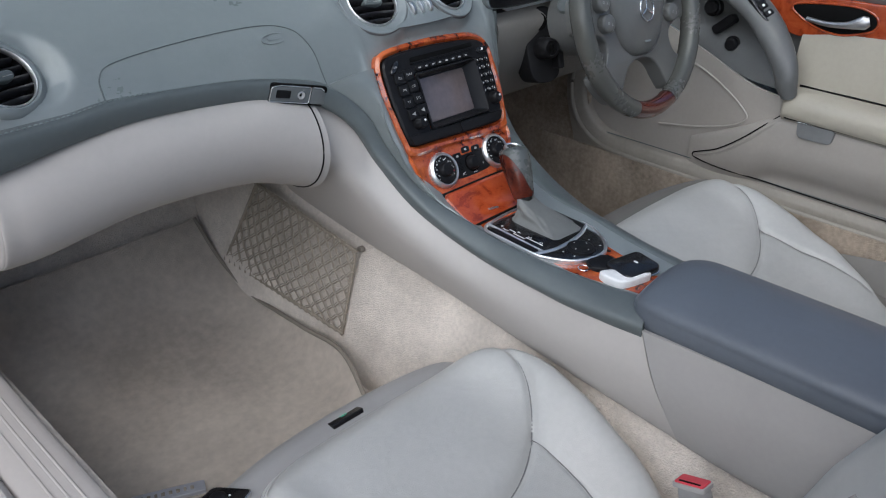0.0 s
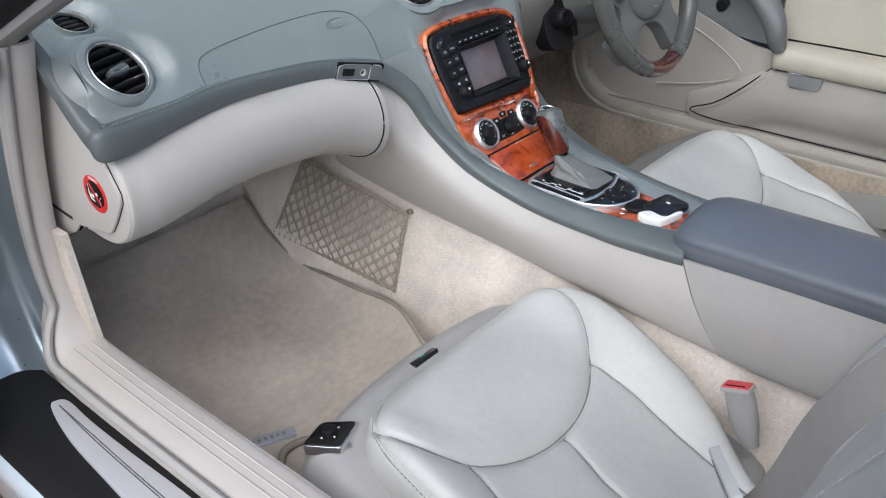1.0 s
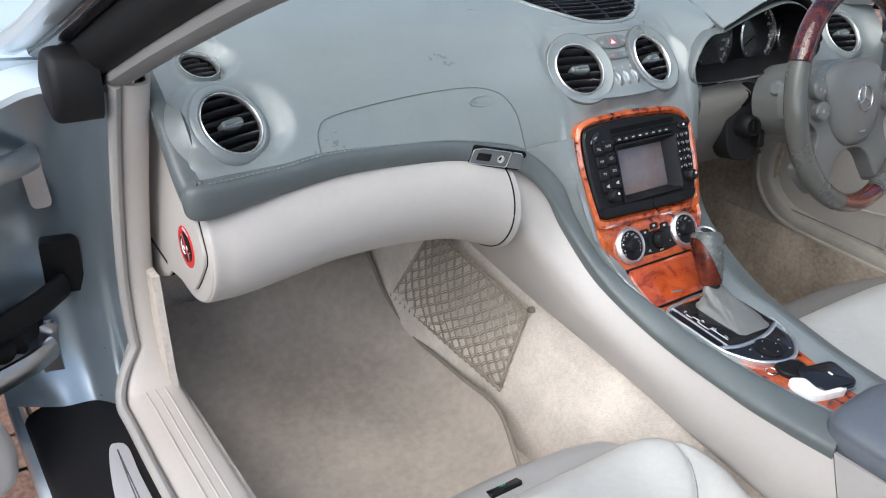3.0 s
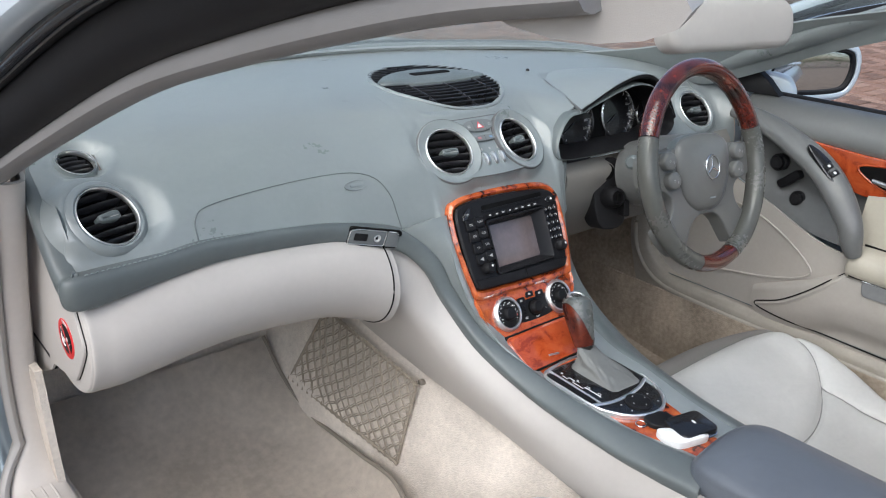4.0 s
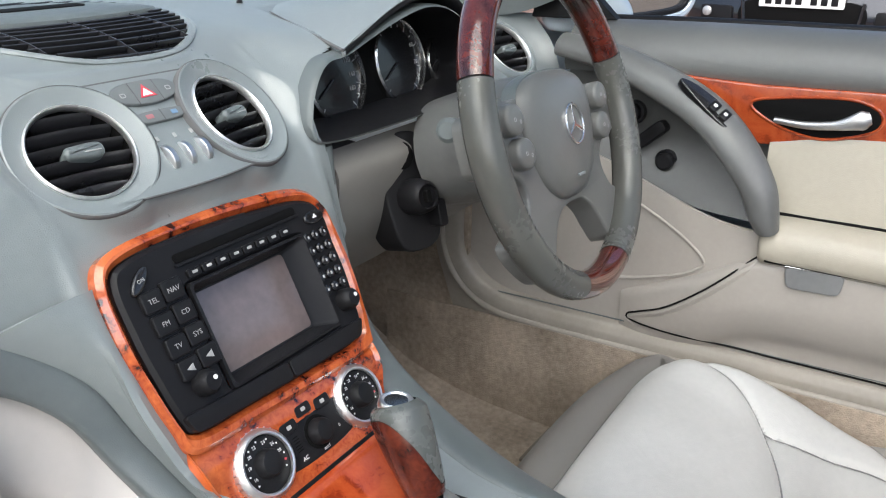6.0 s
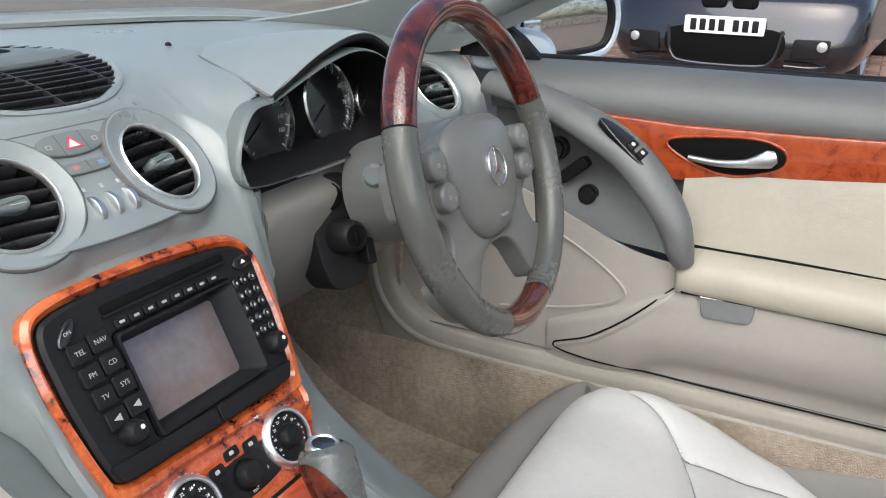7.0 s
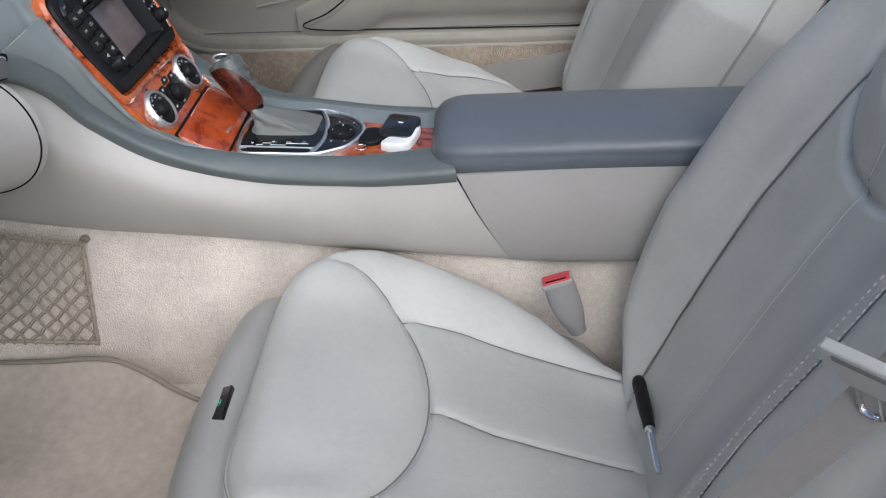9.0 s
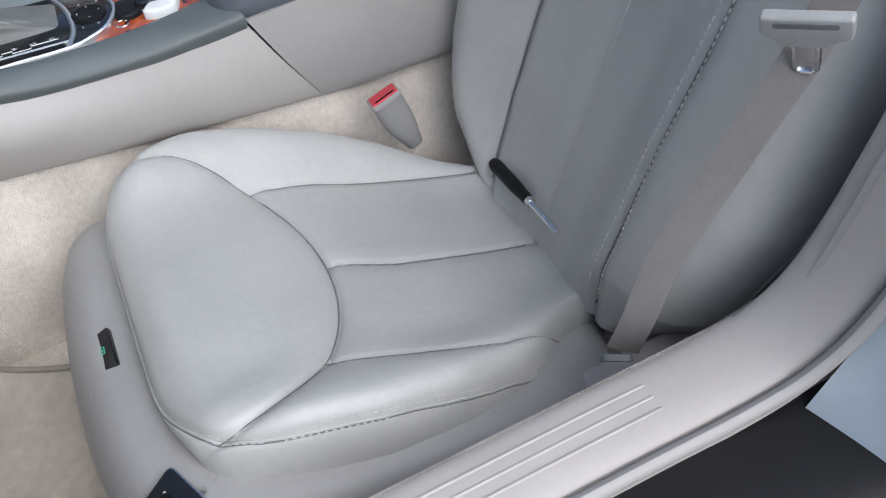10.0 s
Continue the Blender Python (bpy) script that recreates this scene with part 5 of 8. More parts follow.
part("eject_mark", slab([(0.091, 0.053), (0.088, 0.0565), (0.085, 0.053)], rm, 0.0118, 0.0122, 0.0001), WHITEM, radio)
for i in range(8):
    key = part("soft_key", block(rm, 0.0125, 0.0066, 0.009, 0.0120, 0.0015, 0.0009, -0.050 + i * 0.0142, 0.0515), BLACK, radio)
    part("key_mark", block(rm, 0.005, 0.0022, 0.0118, 0.0122, 0.0006, 0.0001, -0.050 + i * 0.0142, 0.0518), KEYM, key)
for r_ in range(5):
    for c_ in range(3):
        u, w = 0.0700 + c_ * 0.0105 - r_ * 0.0005, 0.039 - r_ * 0.0118
        key = part("number_key", lathe([(0.0044, 0.009), (0.0044, 0.0118), (0.0032, 0.0130), (0.001, 0.0132)], rm @ pose(u, w, 0), 14), GLOSSK, radio)
        part("key_mark", block(rm, 0.002, 0.0026, 0.0129, 0.0134, 0.0005, 0.0001, u, w), KEYM, key)
for u, w in ((-0.0815, -0.0245), (0.0835, -0.0235)):
    kn = part("dial", lathe([(0.0100, 0.009), (0.0096, 0.016), (0.0085, 0.020), (0.0065, 0.0225), (0.001, 0.0228)], rm @ pose(u, w, 0), 30), BLACK, radio, "black rotary dial")
    part("dial_mark", lathe([(0.0018, 0.0225), (0.0018, 0.0234), (0.0005, 0.0234)], rm @ pose(u + 0.002, w + 0.002, 0), 10), WHITEM, kn)
part("ashtray_flap", slab(rounded([(-0.1035, -0.0535), (-0.0045, -0.0575), (-0.0045, -0.0430), (-0.1085, -0.0385)], 0.004), rm, 0.006, 0.0125, 0.001), BLACK, radio, "black flap")
part("ashtray_flap", slab(rounded([(-0.0030, -0.0575), (0.0840, -0.0585), (0.0930, -0.0440), (-0.0030, -0.0430)], 0.004), rm, 0.006, 0.0125, 0.001), BLACK, radio, "black flap")
# climate control
CV = Vector((0, 0.52, 0.854)).normalized()
cm = frame3((-0.0045, 0.3625, 0.6825), (1, 0, 0), CV) @ Matrix.Scale(0.9, 4)
cl = thing("climate_control", (0, 0.36, 0.67), "black climate panel between two chromed dials", "climate control")
part("panel", slab(loop([(-0.045, -0.021), (0.0, -0.026), (0.045, -0.021), (0.05, 0.0), (0.040, 0.018), (0.02, 0.027), (0.0, 0.029), (-0.02, 0.027), (-0.040, 0.018), (-0.05, 0.0)], 60), cm, -0.006, 0.007, 0.002), BLACK, cl, "black oval panel")
for u in (-0.0645, 0.0645):
    d = cm @ pose(u, 0.0, 0)
    dial = part("dial", lathe([(0.0285, -0.006), (0.0285, 0.008), (0.0255, 0.0105), (0.001, 0.0105)], d, 60), BLACK, cl, "black dial")
    part("chrome_rim", lathe([(0.0305, -0.004), (0.0308, 0.007), (0.0298, 0.0115), (0.0268, 0.0142), (0.0250, 0.0138), (0.0245, 0.0110)], d, 60, False), RIM, dial, "knurled chrome rim")
    for a in range(60):
        t = a * math.pi / 30
        if a % 2 == 0:
            part("knurl", tube([place(d, [(0.0306 * math.cos(t), 0.0306 * math.sin(t), z)])[0] for z in (-0.002, 0.009)], 0.0009, n=5), STEEL, dial)
    part("hub", lathe([(0.013, 0.010), (0.012, 0.017), (0.010, 0.020), (0.006, 0.021), (0.001, 0.0208)], d, 30), BLACK, dial, "black hub")
    for k in range(9):
        t = radians(215 - k * 31)
        part("tick", lathe([(0.0009, 0.0100), (0.0009, 0.0109), (0.0002, 0.0109)], d @ pose(0.0205 * math.cos(t), 0.0205 * math.sin(t), 0), 8), WHITEM, dial)
    for word, t in (("16", 200), ("18", 165), ("20", 135), ("22", 105), ("24", 70), ("26", 40), ("28", 10)):
        writing(word, d @ pose(0.0178 * math.cos(radians(t)), 0.0178 * math.sin(radians(t)), 0.0107), 0.0042, WHITEM, dial)
    part("red_mark", lathe([(0.0012, 0.0100), (0.0012, 0.0111), (0.0002, 0.0111)], d @ pose(0.019, -0.006, 0), 8), REDP, dial)
part("fan_dial", lathe([(0.0125, 0.006), (0.012, 0.014), (0.0095, 0.0185), (0.006, 0.0195), (0.001, 0.0195)], cm @ pose(0.002, -0.005, 0), 30), BLACK, cl, "black fan dial")
part("fan_ring", lathe([(0.0155, 0.006), (0.0155, 0.0078), (0.013, 0.0078)], cm @ pose(0.002, -0.005, 0), 30), VOID, cl)
for u, w in ((-0.026, 0.0135), (-0.003, 0.0205), (0.021, 0.0165)):
    key = part("key", block(cm, 0.020, 0.011, 0.006, 0.0088, 0.003, 0.001, u, w), BLACK, cl)
    part("key_mark", block(cm, 0.0055, 0.0036, 0.0086, 0.0091, 0.001, 0.0001, u, w), KEYM, key)
writing("AC", cm @ pose(-0.023, -0.018, 0.0072), 0.0052, WHITEM, cl)
writing("REST", cm @ pose(0.004, -0.0215, 0.0072), 0.0040, WHITEM, cl)
writing("0", cm @ pose(0.028, -0.012, 0.0072), 0.0044, WHITEM, cl)
for i in range(6):
    part("vent_slot", block(cm, 0.007, 0.0009, 0.0066, 0.0073, 0.0004, 0.0001, -0.024, -0.010 + i * 0.0026), VOID, cl)
# storage flap in walnut
yy = np.linspace(0.338, 0.272, 24)
pr = cr(PROF, 300)
zz = np.interp(yy, pr[::-1, 0], pr[::-1, 1]) + 0.0015
tn = np.stack([np.gradient(yy), np.gradient(zz)], 1)
tn /= np.linalg.norm(tn, axis=1, keepdims=True)
nm_ = np.stack([tn[:, 1], -tn[:, 0]], 1)


def flap(half, lift, roll, lo, hi):
    P = []
    for k in range(lo, hi):
        e = min(k - lo, hi - 1 - k)
        h = lift - roll * max(0, 1 - e / 2.0) ** 2
        w = half - 0.006 * max(0, 1 - e / 3.0) ** 2
        P.append([(x * w - 0.010, yy[k] + nm_[k, 0] * (h - d), zz[k] + nm_[k, 1] * (h - d)) for x, d in ((-1, roll), (-0.985, roll * 0.3), (-0.96, 0), (-0.5, -0.0006), (0, -0.001), (0.5, -0.0006), (0.96, 0), (0.985, roll * 0.3), (1, roll))])
    return np.array(P)


part("flap_gap", solid(flap(0.081, 0.0016, 0.001, 0, 24), 0.004), CREASE, con)
part("storage_flap", solid(flap(0.078, 0.0062, 0.004, 1, 23), 0.004), FLAPM, con, "glossy plain walnut storage flap")
part("flap_badge", tube([(-0.040, yy[18] + nm_[18, 0] * 0.0072, zz[18] + nm_[18, 1] * 0.0072), (-0.022, yy[19] + nm_[19, 0] * 0.0072, zz[19] + nm_[19, 1] * 0.0072)], 0.0022, 0.0010, n=8), RIM, con)
# selector plate
gear = thing("gear_selector", (0.0, 0.19, 0.61), "grey leather gear lever with polished wood on a black gate", "gear lever")
km = frame3((-0.011, 0.0, 0.6095), (1, 0, 0), (0, 1, 0.05)) @ Matrix.Diagonal((0.82, 1, 1, 1))
kn_ = frame3((-0.011, 0.0, 0.6095), (1, 0, 0), (0, 1, 0.05))
gate = loop([(-0.078, 0.262), (-0.082, 0.215), (-0.080, 0.165), (-0.066, 0.138), (-0.045, 0.118), (-0.010, 0.105), (0.022, 0.105), (0.048, 0.118), (0.066, 0.138), (0.078, 0.165), (0.080, 0.215), (0.078, 0.262), (0.03, 0.272), (-0.03, 0.272)], 90)
part("chrome_edge", ringslab(gate, inset(gate, 0.0048), km, -0.006, 0.0072, 0.0014), RIM, gear, "satin chrome edge")
part("gate_plate", slab(inset(gate, 0.005), km, -0.006, 0.0042, 0.0008), GLOSSK, gear, "gloss black gate")
part("chrome_divider", tube(place(km, cr([(-0.076, 0.168, 0.0045), (-0.04, 0.158, 0.0045), (0.0, 0.156, 0.0045), (0.04, 0.160, 0.0045), (0.074, 0.170, 0.0045)], 30)), 0.0030, 0.0026, n=10), RIM, gear, "satin chrome divider")
part("chrome_divider", tube(place(km, [(-0.059, 0.264, 0.0045), (-0.060, 0.164, 0.0045)]), 0.0020, 0.0024, n=8), RIM, gear)
part("gate_button", block(km, 0.014, 0.085, 0.003, 0.0062, 0.002, 0.0012, -0.0695, 0.213), BLACK, gear, "long black button")
part("gate_button", block(km, 0.014, 0.085, 0.003, 0.0062, 0.002, 0.0012, 0.068, 0.213), BLACK, gear, "long black button")
pts = [(-0.050, 0.245), (-0.050, 0.236), (-0.044, 0.236), (-0.044, 0.225), (-0.050, 0.225), (-0.050, 0.205), (-0.044, 0.205), (-0.044, 0.175)]
part("gate_line", tube(place(km, [(x, y, 0.0046) for x, y in pts]), 0.0006, n=5), WHITEM, gear)
for word, y in (("P", 0.250), ("R", 0.222), ("N", 0.202), ("D", 0.181)):
    writing(word, km @ pose(-0.0395 if word != "P" else -0.045, y, 0.0044, 0, 0, -60), 0.0085, WHITEM, gear)
writing("S/C", km @ pose(-0.069, 0.262, 0.0064, 0, 0, -60), 0.005, WHITEM, gear)
part("round_pad", lathe([(0.020, 0.003), (0.0195, 0.007), (0.016, 0.0085), (0.0135, 0.0075), (0.001, 0.0072)], kn_ @ pose(0.0, 0.135, 0), 40), BLACK, gear, "round black control pad")
for x, y in ((0.0125, 0.135), (-0.0125, 0.135), (0.0, 0.1475), (0.0, 0.1225)):
    part("pad_dot", lathe([(0.0008, 0.008), (0.0008, 0.0088), (0.0002, 0.0088)], kn_ @ pose(x, y, 0), 8), WHITEM, gear)
for x, y, a in ((-0.030, 0.128, 20), (-0.022, 0.112, 50), (0.034, 0.122, -25), (0.036, 0.142, 0), (-0.032, 0.146, 0)):
    part("key_mark", block(km @ pose(x, y, 0, 0, 0, a), 0.0034, 0.0022, 0.004, 0.0047, 0.0006, 0.0001), KEYM, gear)
# boot and lever
ax = cr([(0.012, 0.209, 0.6215), (0.009, 0.220, 0.633), (0.005, 0.238, 0.647), (0.004, 0.255, 0.660)], 30)
rb = []
for i in range(30):
    f = i / 29
    ring = []
    for k in range(56):
        t = 2 * math.pi * k / 56
        wr = 1 + 0.05 * math.sin(5 * t + 9 * f) * math.sin(math.pi * f) + 0.03 * math.sin(11 * t - 14 * f) * math.sin(math.pi * f)
        e = 6.0 - 4.0 * f ** 0.7
        cxx = np.sign(math.cos(t)) * abs(math.cos(t)) ** (2 / e)
        cyy = np.sign(math.sin(t)) * abs(math.sin(t)) ** (2 / e)
        rx = (0.025 * (1 - f) ** 1.4 + 0.0135) * wr
        ry = (0.038 * (1 - f) ** 1.4 + 0.0135) * wr
        ring.append((ax[i, 0] + cxx * rx, ax[i, 1] + cyy * ry, ax[i, 2] + 0.006 * f * cyy + 0.0765 * (1 - f) * cyy * ry))
    rb.append(ring)
part("boot", (np.array(rb).reshape(-1, 3), gridfaces(30, 56, True, wrap=True)), BOOTM, gear, "creased grey leather boot")
lv = cr([(0.0035, 0.253, 0.655), (0.0060, 0.263, 0.675), (0.0095, 0.275, 0.696), (0.0135, 0.285, 0.712), (0.0155, 0.289, 0.7205)], 140)
f_ = np.linspace(0, 1, 140)
kr = 0.93 * np.interp(f_, [0, 0.05, 0.12, 0.2, 0.3, 0.4, 0.5, 0.6, 0.7, 0.8, 0.88, 0.94, 0.98, 1], [0.0155, 0.0172, 0.0184, 0.0194, 0.0208, 0.0222, 0.0232, 0.0238, 0.0240, 0.0235, 0.0222, 0.0202, 0.0182, 0.0165])
kv, kf = tube(lv, kr, kr * np.interp(f_, [0, 0.5, 1], [0.95, 1.05, 1.2]), n=96, caps=False)
kv = np.array(kv).reshape(140, 96, 3)
u_ = (kv[70] - lv[70]) @ np.array([0.7, -0.7, 0.0]) / kr[70]
cutf = np.clip(0.42 - 0.40 * np.sin(np.clip(u_, -1, 1) * 1.45), 0.09, 0.78)


def strip(lo, hi, n, grow):
    """Rows of the knob's skin between two heights, each its own for every column."""
    out = np.zeros((n, 96, 3))
    for j in range(96):
        g = np.linspace(lo[j], hi[j], n) * 139
        for a in range(3):
            out[:, j, a] = np.interp(g, np.arange(140), kv[:, j, a])
        axis_ = np.stack([np.interp(g, np.arange(140), lv[:, a]) for a in range(3)], -1)
        out[:, j] += (out[:, j] - axis_) * grow
    return out.reshape(-1, 3), gridfaces(n, 96, wrap=True)


part("knob", strip(cutf, np.ones(96), 40, 0.0), KNOBG, gear, "glossy worn grey leather knob")
part("knob_gap", strip(cutf - 0.012, cutf + 0.012, 4, -0.004), CREASE, gear)
part("wood_inlay", strip(np.zeros(96), cutf - 0.008, 30, 0.012), KNOBW, gear, "polished dark wood inlay")
tm = frame3(lv[-1] + np.array([0.0, 0.0, 0.0005]), (0.99, 0, -0.05), (0, 0.99, 0.05))
part("chrome_cap", lathe([(0.0146, -0.004), (0.0142, 0.001), (0.0128, 0.0026), (0.0112, 0.0026), (0.0102, 0.0012), (0.001, 0.0010)], tm, 36), RIM, gear, "chrome cap ring")
part("cap_top", lathe([(0.0100, 0.001), (0.0094, 0.0018), (0.001, 0.0021)], tm, 30), CHROME, gear, "grey cap insert")
# car key lying on the walnut
key = thing("car_key", (0.01, 0.045, 0.615), "black and chrome car key lying on walnut trim", "car key")
ky = frame3((0.0, 0.056, 0.6105), (0.98, -0.20, 0), (0.20, 0.98, 0.04)) @ Matrix.Diagonal((1.25, 1.2, 1, 1))
part("shell", slab(rrect(0.052, 0.040, 0.008), ky, 0.0, 0.0145, 0.004), GLOSSK, key, "black shell")
part("chrome_base", slab(rrect(0.056, 0.043, 0.009, 5, -0.001, -0.001), ky, 0.0, 0.006, 0.002), CHROME, key, "chrome base")
# plain white on this flank paints in the bright sky its chrome reflects
part("chrome_flank", slab(loop([(-0.034, -0.020), (-0.012, -0.0235), (0.006, -0.0225), (-0.010, -0.010), (-0.026, 0.006), (-0.040, 0.010), (-0.042, -0.004)], 40), ky, 0.0, 0.0120, 0.003), WHITEM, key, "chrome flank painted white for its sky reflection")
part("fob", slab(loop([(-0.006, 0.014), (-0.004, 0.032), (-0.018, 0.042), (-0.034, 0.038), (-0.038, 0.024), (-0.026, 0.012)], 40), ky, 0.0, 0.009, 0.003), BLACK, key, "black leather fob")
part("key_ring", tube(place(ky, [(-0.043 + 0.006 * math.cos(t), 0.032 + 0.006 * math.sin(t), 0.003) for t in np.linspace(0, 2 * np.pi, 20, endpoint=False)]), 0.0009, n=6, closed=True), CHROME, key)
part("key_mark", block(ky, 0.003, 0.006, 0.0142, 0.0148, 0.001, 0.0001, 0.004), WHITEM, key)
# ---- instrument cluster, steering wheel, column ----
P = sheet([[(0.50, 0.78, 0.984), (0.575, 0.645, 1.008), (0.62, 0.50, 1.050), (0.64, 0.33, 1.10), (0.62, -0.1, 1.20)], [(0.61, 0.66, 0.965), (0.655, 0.57, 0.975), (0.675, 0.46, 1.012), (0.682, 0.30, 1.068), (0.655, -0.1, 1.195)], [(0.672, 0.60, 0.940), (0.70, 0.53, 0.945), (0.712, 0.42, 0.990), (0.70, 0.28, 1.05), (0.665, -0.1, 1.185)]], 16, 34)
part("pillar_base", solid(P, 0.004), GREY, dash, "grey pillar base trim")
P = sheet([[(0.655, 0.60, 0.955), (0.664, 0.535, 0.895), (0.672, 0.488, 0.848), (0.68, 0.47, 0.78)], [(0.70, 0.565, 0.945), (0.700, 0.52, 0.895), (0.696, 0.478, 0.848), (0.695, 0.465, 0.78)], [(0.735, 0.53, 0.940), (0.722, 0.49, 0.90), (0.712, 0.468, 0.848), (0.705, 0.455, 0.78)]], 14, 20)
part("end_filler", solid(P[::-1], 0.004), GREY, dash, "grey dashboard end")
cluster = thing("instrument_cluster", (0.345, 0.48, 0.9), "hooded instrument cluster with round dials", "instrument cluster")
LIP = cr([(0.196, 0.467, 0.953), (0.25, 0.470, 0.973), (0.305, 0.474, 0.989), (0.36, 0.476, 0.998), (0.405, 0.475, 0.992), (0.445, 0.470, 0.962), (0.472, 0.462, 0.915)], 40)
BACK = cr([(0.244, 0.600, 0.9785), (0.30, 0.636, 0.984), (0.35, 0.640, 0.985), (0.42, 0.620, 0.978), (0.485, 0.570, 0.945)], 40)
rows, lining = [], []
a, b = LIP[0], BACK[0]
rows.append([a * (1 - f) + b * f + np.array([0.0008, 0.0, -0.004]) for f in (0.0, 0.02, 0.3, 0.65, 1.0)])
rows.append([a * (1 - f) + b * f + np.array([0.0, 0.0, 0.0005]) for f in (0.0, 0.02, 0.3, 0.65, 1.0)])
for k, (a, b) in enumerate(zip(LIP, BACK)):
    e = min(0.12 + k / 9, 1.0)
    rows.append([a, a + np.array([0, 0.004, 0.0035 * e]), a * 0.68 + b * 0.32 + np.array([0.001, 0, 0.0075 * e]), a * 0.33 + b * 0.67 + np.array([0.001, 0, 0.006 * e]), b + np.array([0.001, 0.004 * e, -0.002 * e])])
    lining.append([a + np.array([0, -0.0006, 0.0010]), a + np.array([0, 0.0, -0.0045]), a + np.array([0, 0.010, -0.008]), a + np.array([0, 0.06, -0.016])])
part("hood", solid(np.array([cr(r, 24) for r in rows]), 0.002), GREY, cluster, "grey leather hood")
a, b = LIP[0], BACK[0]
# dark tube laid in as the shadow line where the hood leaves the pad
part("hood_crease_shade", tube([a * (1 - f) + b * f + np.array([-0.0012, 0.0, 0.0016]) for f in np.linspace(0, 1, 20)], [*np.linspace(0.0018, 0.0006, 20)], n=8), SEAMD, cluster, "dark line for the shaded crease beside the hood")
part("hood_lining", solid(np.array([cr(r, 14) for r in lining])[::-1], 0.002), BLACK, cluster, "black hood lining")
oc = loop(OC, 90)
lean = 0.22
wall = []
for y, grow in ((0.480, -0.0045), (0.467, -0.004), (0.4625, -0.003), (0.461, -0.001), (0.470, 0.0), (0.535, 0.004)):
    q = inset(oc, grow)
    wall.append([(x, y + (z - 0.92) * lean, z) for x, z in q])
part("recess_wall", (np.array(wall[3:]).reshape(-1, 3), gridfaces(3, 90, wrap=True)), BLACK, cluster, "black recess wall")
part("bezel", (np.array(wall[:4]).reshape(-1, 3), gridfaces(4, 90, wrap=True)), RAIL, cluster, "dark grey bezel")
cf = frame3((0.345, 0.530, 0.92), (1, 0, 0), (0, lean, 1))
part("face", slab([(x - 0.345, (z - 0.92) * 1.02) for x, z in oc], cf, -0.004, 0.0, 0.0005), VOID, cluster, "black dial face")
for u, w, r in ((-0.092, -0.006, 0.046), (0.028, -0.004, 0.047), (0.110, -0.012, 0.026)):
    m = cf @ pose(u, w, 0)
    g = part("dial", lathe([(r, -0.001), (r, 0.002), (0.001, 0.002)], m, 40), GLOSSK, cluster, "black dial")
    part("dial_ring", lathe([(r * 1.05, 0.0), (r * 1.05, 0.007), (r * 1.0, 0.009), (r * 0.97, 0.006), (r * 0.97, 0.0)], m, 44, False), CHROME, g, "chrome ring")
    for k in range(17):
        t = radians(230 - k * 17.5)
        part("tick", block(m @ pose(r * 0.88 * math.cos(t), r * 0.88 * math.sin(t), 0, 0, 0, math.degrees(t)), 0.006 if k % 2 == 0 else 0.003, 0.0009, 0.002, 0.0026, 0.0002, 0.0001), KEYM, g)
    part("needle", block(m @ pose(-r * 0.35, -r * 0.2, 0, 0, 0, 210), r * 0.7, 0.0016, 0.003, 0.004, 0.0004, 0.0002), SLAT, g)
m = cf @ pose(-0.092, -0.006, 0)
for word, t in (("160", -28), ("140", 0), ("120", 30)):
    writing(word, m @ pose(0.031 * math.cos(radians(t)), 0.031 * math.sin(radians(t)), 0.0024), 0.0075, KEYM, cluster)
m = cf @ pose(0.028, -0.004, 0)
for word, t in (("70", -8), ("60", 25)):
    writing(word, m @ pose(0.036 * math.cos(radians(t)), 0.036 * math.sin(radians(t)), 0.0024), 0.0075, KEYM, cluster)
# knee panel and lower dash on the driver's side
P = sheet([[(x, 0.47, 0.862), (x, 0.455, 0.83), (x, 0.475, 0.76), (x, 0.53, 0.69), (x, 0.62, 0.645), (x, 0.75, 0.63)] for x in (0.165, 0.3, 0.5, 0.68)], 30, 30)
part("knee_panel", solid(P[::-1], 0.006), KNEE, dash, "stone grey knee panel, shade in its colour")

sw = thing("steering_wheel", (0.345, 0.302, 0.861), "wood and grey leather four-spoke steering wheel", "steering wheel")
wu = Vector((0, 0.309, 0.951)).normalized()
wm = frame3((0.341, 0.302, 0.8755), (1, 0.03, 0), wu) @ pose(0, 0, 0, 0, 0, -3.5)
WN = wm.to_3x3() @ Vector((0, 0, 1))


def arc(a0, a1, r, n=40, h=0.0):
    return place(wm, [(r * math.cos(radians(a)), r * math.sin(radians(a)), h) for a in np.linspace(a0, a1, n)])


for nm, m_, a0, a1, g in (("wood_rim", WOODD, 20.5, 159.5, 0.0150), ("leather_rim", WORN, 160, 251, 0.0152), ("wood_rim", WOODD, 251.5, 288.5, 0.0148), ("leather_rim", WORN, 289, 380, 0.0152)):
    n = 60
    sw_r = [g * (1 + 0.05 * math.sin(math.pi * k / (n - 1))) for k in range(n)]
    part(nm, tube(arc(a0, a1, 0.167, n), sw_r, [x * 1.12 for x in sw_r], n=20, up=tuple(WN)), m_, sw, "polished dark red wood" if "wood" in nm else "worn grey leather")
for a in (159.75, 251.25, 288.75, 20.25):
    part("rim_seam", tube(arc(a - 0.25, a + 0.25, 0.167, 3), 0.0148, 0.0165, n=20, up=tuple(WN)), CREASE, sw)
for a in (190, 350):
    part("rim_seam", tube(arc(a - 0.2, a + 0.2, 0.167, 3), 0.0158, 0.0176, n=20, up=tuple(WN)), RAIL, sw)
wh = wm @ pose(0.003, -0.007, -0.010)
